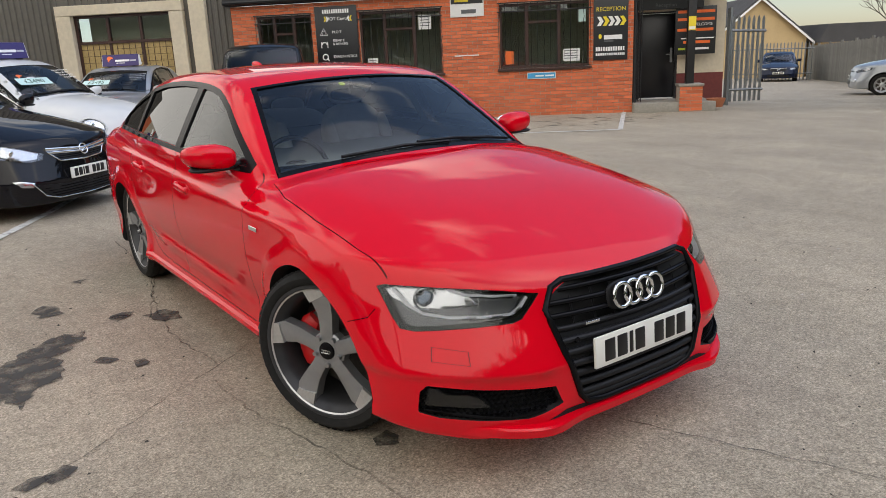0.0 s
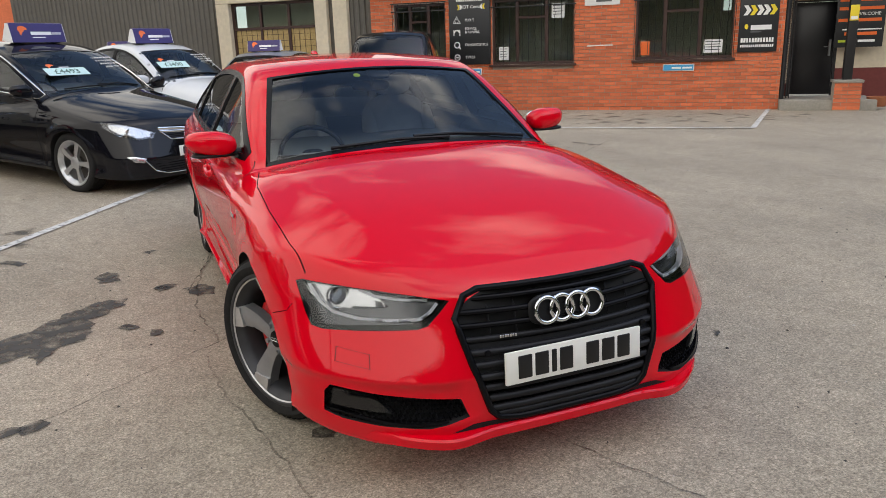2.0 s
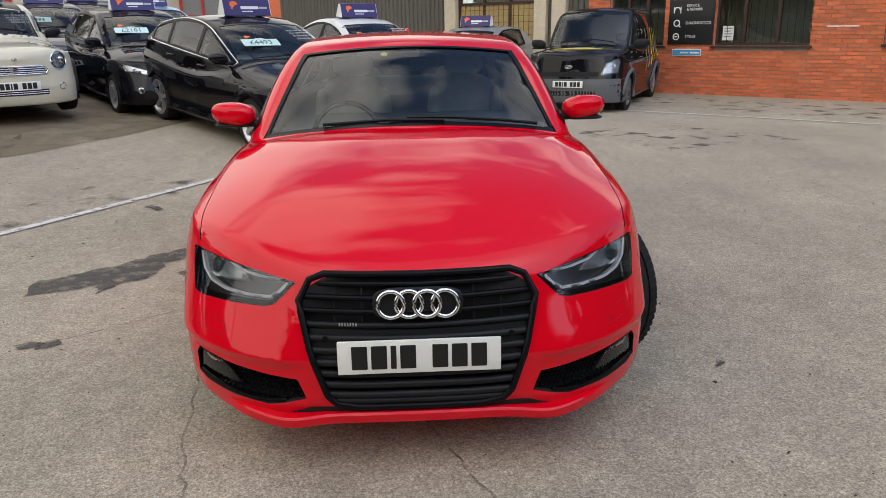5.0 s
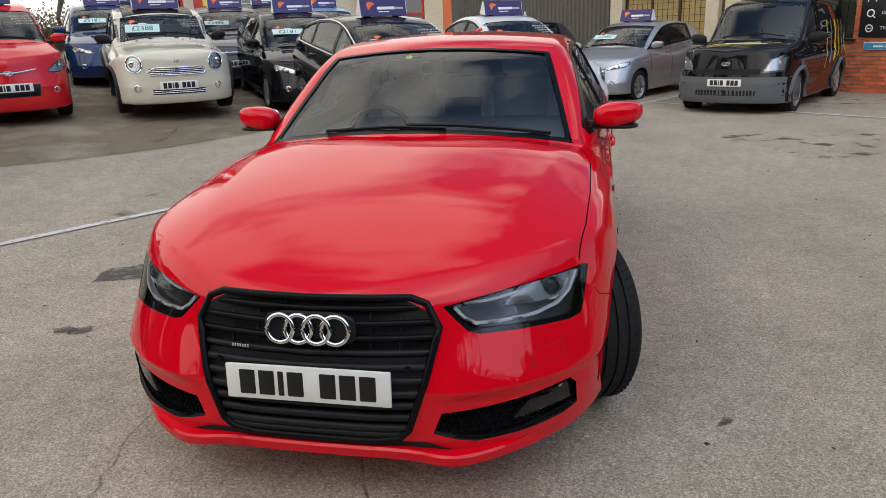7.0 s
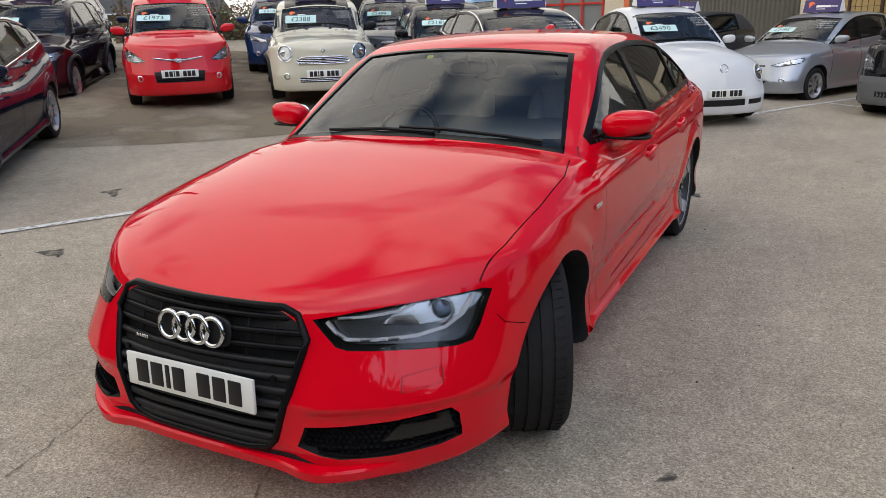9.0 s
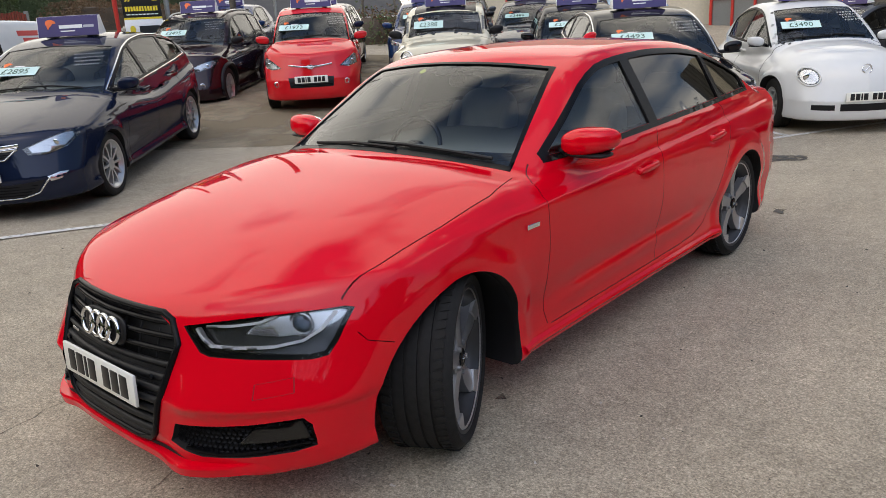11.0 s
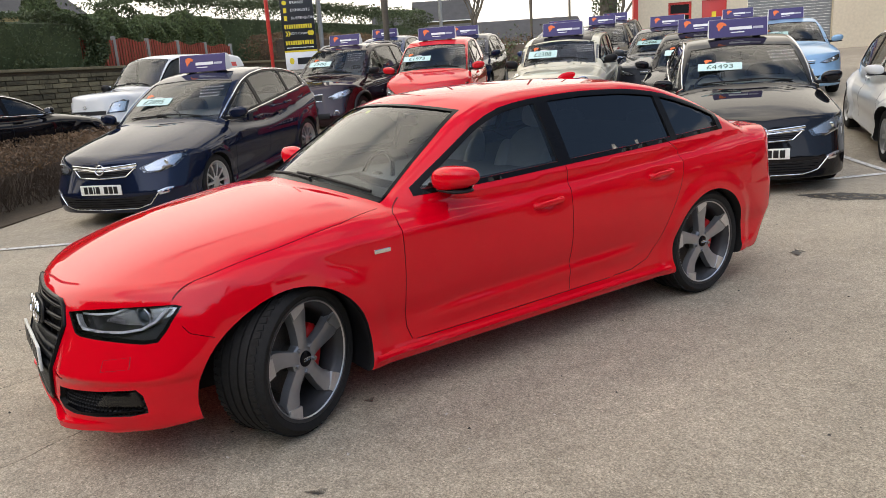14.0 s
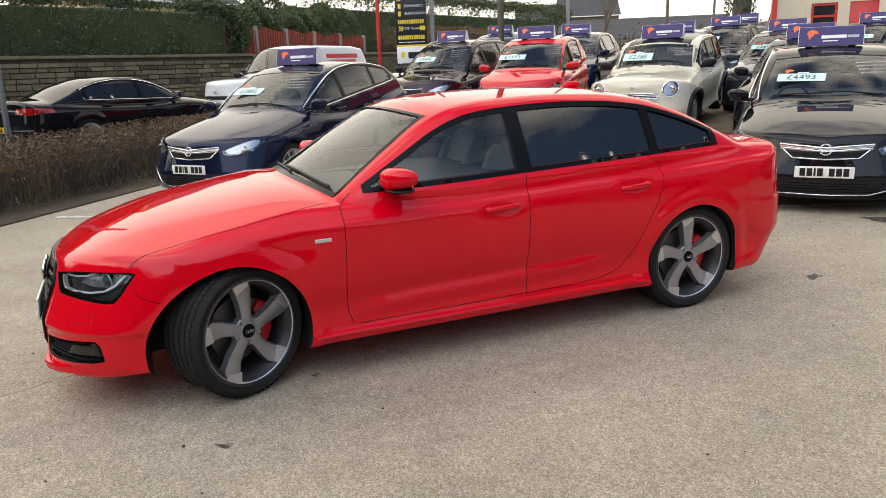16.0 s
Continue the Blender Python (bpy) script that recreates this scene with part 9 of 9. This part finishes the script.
leaves("leaf_mass", box_shell(Matrix.Translation((32.0, 14.2, 3.8)), 13.5, 1.1, 1.9, 0.2, 0.8, 7), 46000, 0.08, M_LEAF, "dark green leaves", "hedge", 9, dk)


def far_house(m, w, d, h, rh, wall, label, wins):
    hs = thing("house", label, "house", m)
    bm = bmesh.new()
    prism(bm, [(0, 0), (d, 0), (d, h), (d / 2, h + rh), (0, h)], 0, 0, w)
    part("wall", bm, wall, hs, smooth=0)
    for s in (0, 1):
        bm = bmesh.new()
        pr = [(-0.25, h - 0.12), (d / 2, h + rh + 0.06), (d / 2, h + rh + 0.18), (-0.25, h)] if s == 0 else [(d + 0.25, h - 0.12), (d / 2, h + rh + 0.06), (d / 2, h + rh + 0.18), (d + 0.25, h)]
        prism(bm, pr, 0, -0.25, w + 0.25)
        part("roof", bm, M_SLATE, hs, "dark tiled roof", smooth=0)
    for x, z, ww, hh in wins:
        win = box("window", (x, x + ww, -0.03, 0.02, z, z + hh), M_WTXT, hs, 0.0, "white framed window")
        box("pane", (x + 0.06, x + ww / 2 - 0.03, -0.04, -0.031, z + 0.06, z + hh - 0.06), M_PANE, win, 0.0)
        box("pane", (x + ww / 2 + 0.03, x + ww - 0.06, -0.04, -0.031, z + 0.06, z + hh - 0.06), M_PANE, win, 0.0)
    box("gutter", (-0.2, w + 0.2, -0.34, -0.26, h - 0.1, h), M_WTXT, hs, 0.0, "white gutter")
    return hs


x, y = at_road(13.0, 21.0)
far_house(pose(x, y, 2.5, 0, 0, 120), 9, 7, 2.9, 2.2, M_HOUSEBRICK, "brick bungalow with white windows behind hedges", [(1.0, 1.3, 1.8, 1.2), (5.5, 1.3, 1.8, 1.2)])
x, y = at_road(-1.5, 20.5)
far_house(pose(x, y, 2.0, 0, 0, 120), 8.5, 7, 2.9, 2.2, M_BRICK, "red brick bungalow behind the tall hedge", [(1.0, 1.3, 1.8, 1.2), (5.3, 1.3, 1.8, 1.2)])
far_house(pose(-76.5, 51.5, 0.6, 0, 0, 62), 7, 8, 6.4, 2.6, M_STONE, "dark stone house down the road", [(1.0, 4.3, 1.2, 1.4), (4.4, 4.3, 1.2, 1.4)])
far_house(pose(-83.0, 49.0, 0.8, 0, 0, 62), 6, 8, 5.6, 2.6, M_HOUSEBRICK, "buff brick house with white windows down the road", [(1.0, 3.6, 1.3, 1.4), (3.6, 3.6, 1.3, 1.4)])
far_house(pose(-52.0, 34.0, 0.2, 0, 0, 60), 16, 8, 2.8, 2.0, M_STONE, "low terrace of stone houses in the distance", [(2 + 3.4 * k, 1.0, 1.2, 1.2) for k in range(4)])


def bare_tree(m, h, seed, label):
    t = thing("bare_tree", label, "tree", m)
    rng = random.Random(seed)
    bm = bmesh.new()

    def grow(p, d, ln, r, lv):
        q = p + d * ln
        tube_bm(bm, [p, (p + q) / 2 + Vector((rng.uniform(-1, 1), rng.uniform(-1, 1), 0)) * ln * 0.06, q], [r, r * 0.85, r * 0.68], 5 if lv > 1 else 7)
        if lv < 5:
            for _ in range(3 if lv < 4 else 2):
                e = (d + Vector((rng.uniform(-1, 1), rng.uniform(-1, 1), rng.uniform(-0.2, 0.7))) * 0.65).normalized()
                grow(q, e, ln * rng.uniform(0.6, 0.8), r * 0.6, lv + 1)
    grow(Vector((0, 0, -0.2)), Vector((0.02, 0.03, 1)).normalized(), h * 0.34, h * 0.022, 0)
    part("crown", bm, M_BARK, t, "bare winter limbs")


bare_tree(pose(-27.5, 22.5, 0.3), 6.5, 3, "bare winter tree by the road")
bare_tree(pose(-30.0, 36.0, 0.3), 8.0, 5, "bare winter tree in the distance")
bare_tree(pose(50.5, 20.0, -1.0), 6.0, 9, "thin bare tree beyond the fence")
# ivy-clad trunk by the cream workshop
it = thing("ivy_tree", "old tree trunk clad in ivy by the workshop", "tree", pose(-14.2, 18.2, 0.7))
bm = bmesh.new()
tube_bm(bm, [(0, 0, -0.3), (0.05, 0, 1.5), (0.0, 0.1, 3.2), (0.1, 0.1, 5.5)], [0.42, 0.33, 0.28, 0.2], 10)
part("trunk", bm, M_BARK, it, "thick bark trunk")
leaves("crown", lambda rng, n: np.stack([(a := rng.uniform(0, 6.283, n)) * 0 + np.cos(a) * 0.42 * (1 + rng.normal(0, 0.15, n)), np.sin(a) * 0.42 * (1 + rng.normal(0, 0.15, n)), rng.uniform(0.1, 5.5, n)], 1), 3500, 0.05, M_LEAF, "ivy leaves", "tree", 12, it)
sb = thing("shrub", "straggly brown and green shrub at the yard's end", "shrub", pose(-12.8, 16.8, 0.7))
leaves("leaf_mass", lambda rng, n: rng.normal(0, 1, (n, 3)) * (0.6, 0.5, 0.35) + (0, 0, 0.5), 3500, 0.05, M_LEAF2, "thin green leaves", "shrub", 14, sb)
ob = thing("overgrown_shrub", "overgrown brown and green bushes at the yard's end", "shrub", pose(-15.6, 15.6, 0.6, 0, 0, 40))
bm = bmesh.new()
for k in range(5):
    rounded_lump(bm, -2.0 + k, 0.3 * (k % 2), 0.55, 0.75, 0.55, 0.70 + 0.1 * (k % 3), 2.2)
part("inner_growth", bm, M_TWIG, ob, "dark twiggy inside")
leaves("leaf_mass", lambda rng, n: (lambda u: np.stack([rng.uniform(-2.7, 2.7, n), 0.2 + np.cos(u) * 0.75 * (1 + rng.normal(0, 0.15, n)), np.abs(np.sin(u)) * 1.35 * (1 + rng.normal(0, 0.18, n))], 1))(rng.uniform(0, math.pi, n)), 9000, 0.05, M_BROWNLEAF, "brown leaves", "shrub", 31, ob)
leaves("leaf_mass", lambda rng, n: rng.normal(0, 1, (n, 3)) * (1.2, 0.5, 0.4) + (0, 0, 0.8), 4000, 0.05, M_LEAF2, "green leaves", "shrub", 32, ob)
# unseen hedges added behind the camera, closing the yard, to darken the car's reflections
for x, y, yaw, half, top, seed in ((4.0, -13.5, 3, 13.0, 7.0, 41), (17.5, -5.0, 84, 9.0, 6.2, 42)):
    bh2 = thing("boundary_hedge", "tall dark unseen hedge added for the car's reflections", "hedge", pose(x, y, 0, 0, 0, yaw))
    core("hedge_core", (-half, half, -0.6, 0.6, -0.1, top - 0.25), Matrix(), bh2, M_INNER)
    leaves("leaf_mass", box_shell(Matrix.Translation((0, 0, top / 2)), half + 0.1, 0.8, top / 2, 0.15, 0.8, seed), 20000, 0.13, M_LEAF, "dark green leaves", "hedge", seed, bh2)
# poles and the tall garage sign
for x, y, r, h, m, nm, lb in ((-10.9, 4.85, 0.045, 4.5, M_REDPAINT, "red_pole", "slim red steel pole at the yard's edge"), (-14.0, 9.45, 0.11, 7.0, M_BARK, "telegraph_pole", "wooden telegraph pole by the road"), (-12.45, 6.75, 0.06, 5.0, M_GALV, "sign_post", "grey steel post beside the garage sign"), (-21.5, 16.5, 0.08, 7.0, M_GALV, "street_lamp", "grey steel lamp column by the road"), (-24.5, 24.0, 0.08, 8.0, M_BARK, "telegraph_pole", "wooden telegraph pole down the road"), (-10.0, -2.15, 0.07, 4.0, M_GALV, "street_lamp", "grey steel lamp column by the low hedge"), (-31.0, 33.0, 0.08, 8.0, M_BARK, "telegraph_pole", "distant wooden telegraph pole")):
    p = thing(nm, lb, nm.replace("_", " "))
    bm = bmesh.new()
    tube_bm(bm, [(x, y, -0.2), (x, y, h * 0.5), (x + 0.02, y, h)], [r, r * 0.92, r * 0.8], 12)
    part("shaft", bm, m, p, smooth=60)
    if nm == "street_lamp":
        bm = bmesh.new()
        lathe(bm, [(0.0, r * 2.2), (0.5, r * 2.2), (0.55, r * 1.2), (0.56, r)], 12, axis="z")
        o = part("base_sleeve", bm, M_IRON, p, "black base sleeve", smooth=40)
        o.matrix_basis = Matrix.Translation((x, y, 0.03))
SG = pose(-12.75, 6.1, 1.28, 0, 0, 62) @ Matrix.Translation((0.22, 0, 0)) @ Matrix.Diagonal((0.68, 0.68, 0.62, 1))
gs = thing("tall_garage_sign", "tall black and yellow garage sign on posts", "sign", SG)
box("panel", (-0.55, 0.55, -0.04, 0.04, 1.35, 4.2), M_BOARD, gs, 0.006)
box("white_panel", (-0.55, 0.55, -0.045, 0.045, 0.65, 1.28), M_WTXT, gs, 0.006, "white lower panel")
box("yellow_band", (-0.55, 0.55, -0.047, 0.047, 1.282, 1.345), M_YTXT, gs, 0.0, "yellow band")


def sign_at(x, z):
    return pose(x, -0.042, z, 90, 0, 0)


for z, t in ((3.05, "BRAKES"), (2.78, "EXHAUSTS"), (2.5, "SUSPENSION")):
    text_obj("lettering", t, 0.135, M_WTXT, gs, sign_at(-0.22, z), "white lettering", align="LEFT")
    flat_shape("pictogram", oval(0, 0, 0.08, 0.08, 12) if t == "BRAKES" else rect(-0.05, 0.05, -0.09, 0.09), M_YTXT, gs, sign_at(-0.40, z), 0.003, "yellow pictogram")
bar_row(gs, -0.47, 0.47, 0.15, 12, M_YTXT, sign_at(0, 2.2), 4)
for k in range(2):
    flat_shape("chevron", [(0, -0.09), (0.05, -0.09), (0.10, 0), (0.05, 0.09), (0, 0.09), (0.05, 0)], M_YTXT, gs, sign_at(-0.46 + 0.085 * k, 1.95), 0.003)
    flat_shape("chevron", [(0, -0.09), (0.05, 0), (0, 0.09), (-0.05, 0.09), (-0.10, 0), (-0.05, -0.09)], M_YTXT, gs, sign_at(0.46 - 0.085 * k, 1.95), 0.003)
text_obj("lettering", "MOT Centre", 0.13, M_WTXT, gs, sign_at(0, 1.95), "white lettering")
bar_row(gs, -0.48, 0.48, 0.15, 12, M_YTXT, sign_at(0, 1.62), 5)
bar_row(gs, -0.46, 0.46, 0.035, 24, M_WTXT, sign_at(0, 1.44), 6)
flat_shape("print_bar", rect(-0.15, 0.45, -0.12, 0.12), M_INK, gs, pose(0, -0.046, 0.95, 90, 0, 0), 0.003, "black bar of print")
flat_shape("yellow_pin", oval(0, 0, 0.08, 0.12), M_YTXT, gs, pose(-0.34, -0.046, 0.97, 90, 0, 0), 0.003)
for x in (-0.5, 0.5):
    box("leg", (x - 0.04, x + 0.04, -0.035, 0.035, -1.75, 0.65), M_IRON, gs, 0.0)

# ---- the bricks of the office wall, laid in stretcher bond ----
def brick_mesh(w, h=0.0652, d=0.016):
    b = 0.004
    v = [(0, d, 0), (w, d, 0), (w, d, h), (0, d, h), (0, b, 0), (w, b, 0), (w, b, h), (0, b, h), (b, 0, b), (w - b, 0, b), (w - b, 0, h - b), (b, 0, h - b)]
    f = [(8, 9, 10, 11), (4, 5, 9, 8), (5, 6, 10, 9), (6, 7, 11, 10), (7, 4, 8, 11), (0, 1, 5, 4), (1, 2, 6, 5), (2, 3, 7, 6), (3, 0, 4, 7)]
    return v, f


FULL = bpy.data.meshes.new("brick")
FULL.from_pydata(brick_mesh(0.2155)[0], [], brick_mesh(0.2155)[1])
FULL.materials.append(M_BRICK)
rnd = random.Random(21)
RV, RF = [], []
placed = 0
for row in range(36):
    z = -0.08 + row * 0.0752
    if z > 2.56:
        break
    x = -8.85 + (0.113 if row % 2 else 0.0)
    if row % 2:
        cells = [(-8.85, 0.103)]
    else:
        cells = []
    while x < -0.01:
        cells.append((x, min(0.2155, -x - 0.001)))
        x += 0.2255
    for bx, bw in cells:
        spans = [(bx, bx + bw)]
        for h in HOLES:
            if z + 0.065 > h[2] - 0.05 and z < h[3]:
                spans = [q for a, b in spans for q in ((a, min(b, h[0])), (max(a, h[1]), b)) if q[1] - q[0] > 0.02]
        for a, b in spans:
            dy = rnd.uniform(-0.0015, 0.0015)
            if b - a > 0.214 and placed < 290 and -4.4 < a < 0.0 and z < 1.75:
                o = new("brick", FULL)
                o.parent = brick_wall
                o.matrix_basis = Matrix.Translation((a, dy, z))
                placed += 1
            else:
                v, f = brick_mesh(b - a)
                i0 = len(RV)
                RV += [(p[0] + a, p[1] + dy, p[2] + z) for p in v]
                RF += [tuple(i + i0 for i in q) for q in f]
M_BRICKREST = M_BRICK.copy()
nt = M_BRICKREST.node_tree
for node in list(nt.nodes):
    if node.type == "OBJECT_INFO":
        geo = nt.nodes.new("ShaderNodeNewGeometry")
        for lk in list(node.outputs["Random"].links):
            nt.links.new(geo.outputs["Random Per Island"], lk.to_socket)
tagged(obj("brick_rest", RV, RF, M_BRICKREST, brick_wall), "further red bricks", kind="stuff")
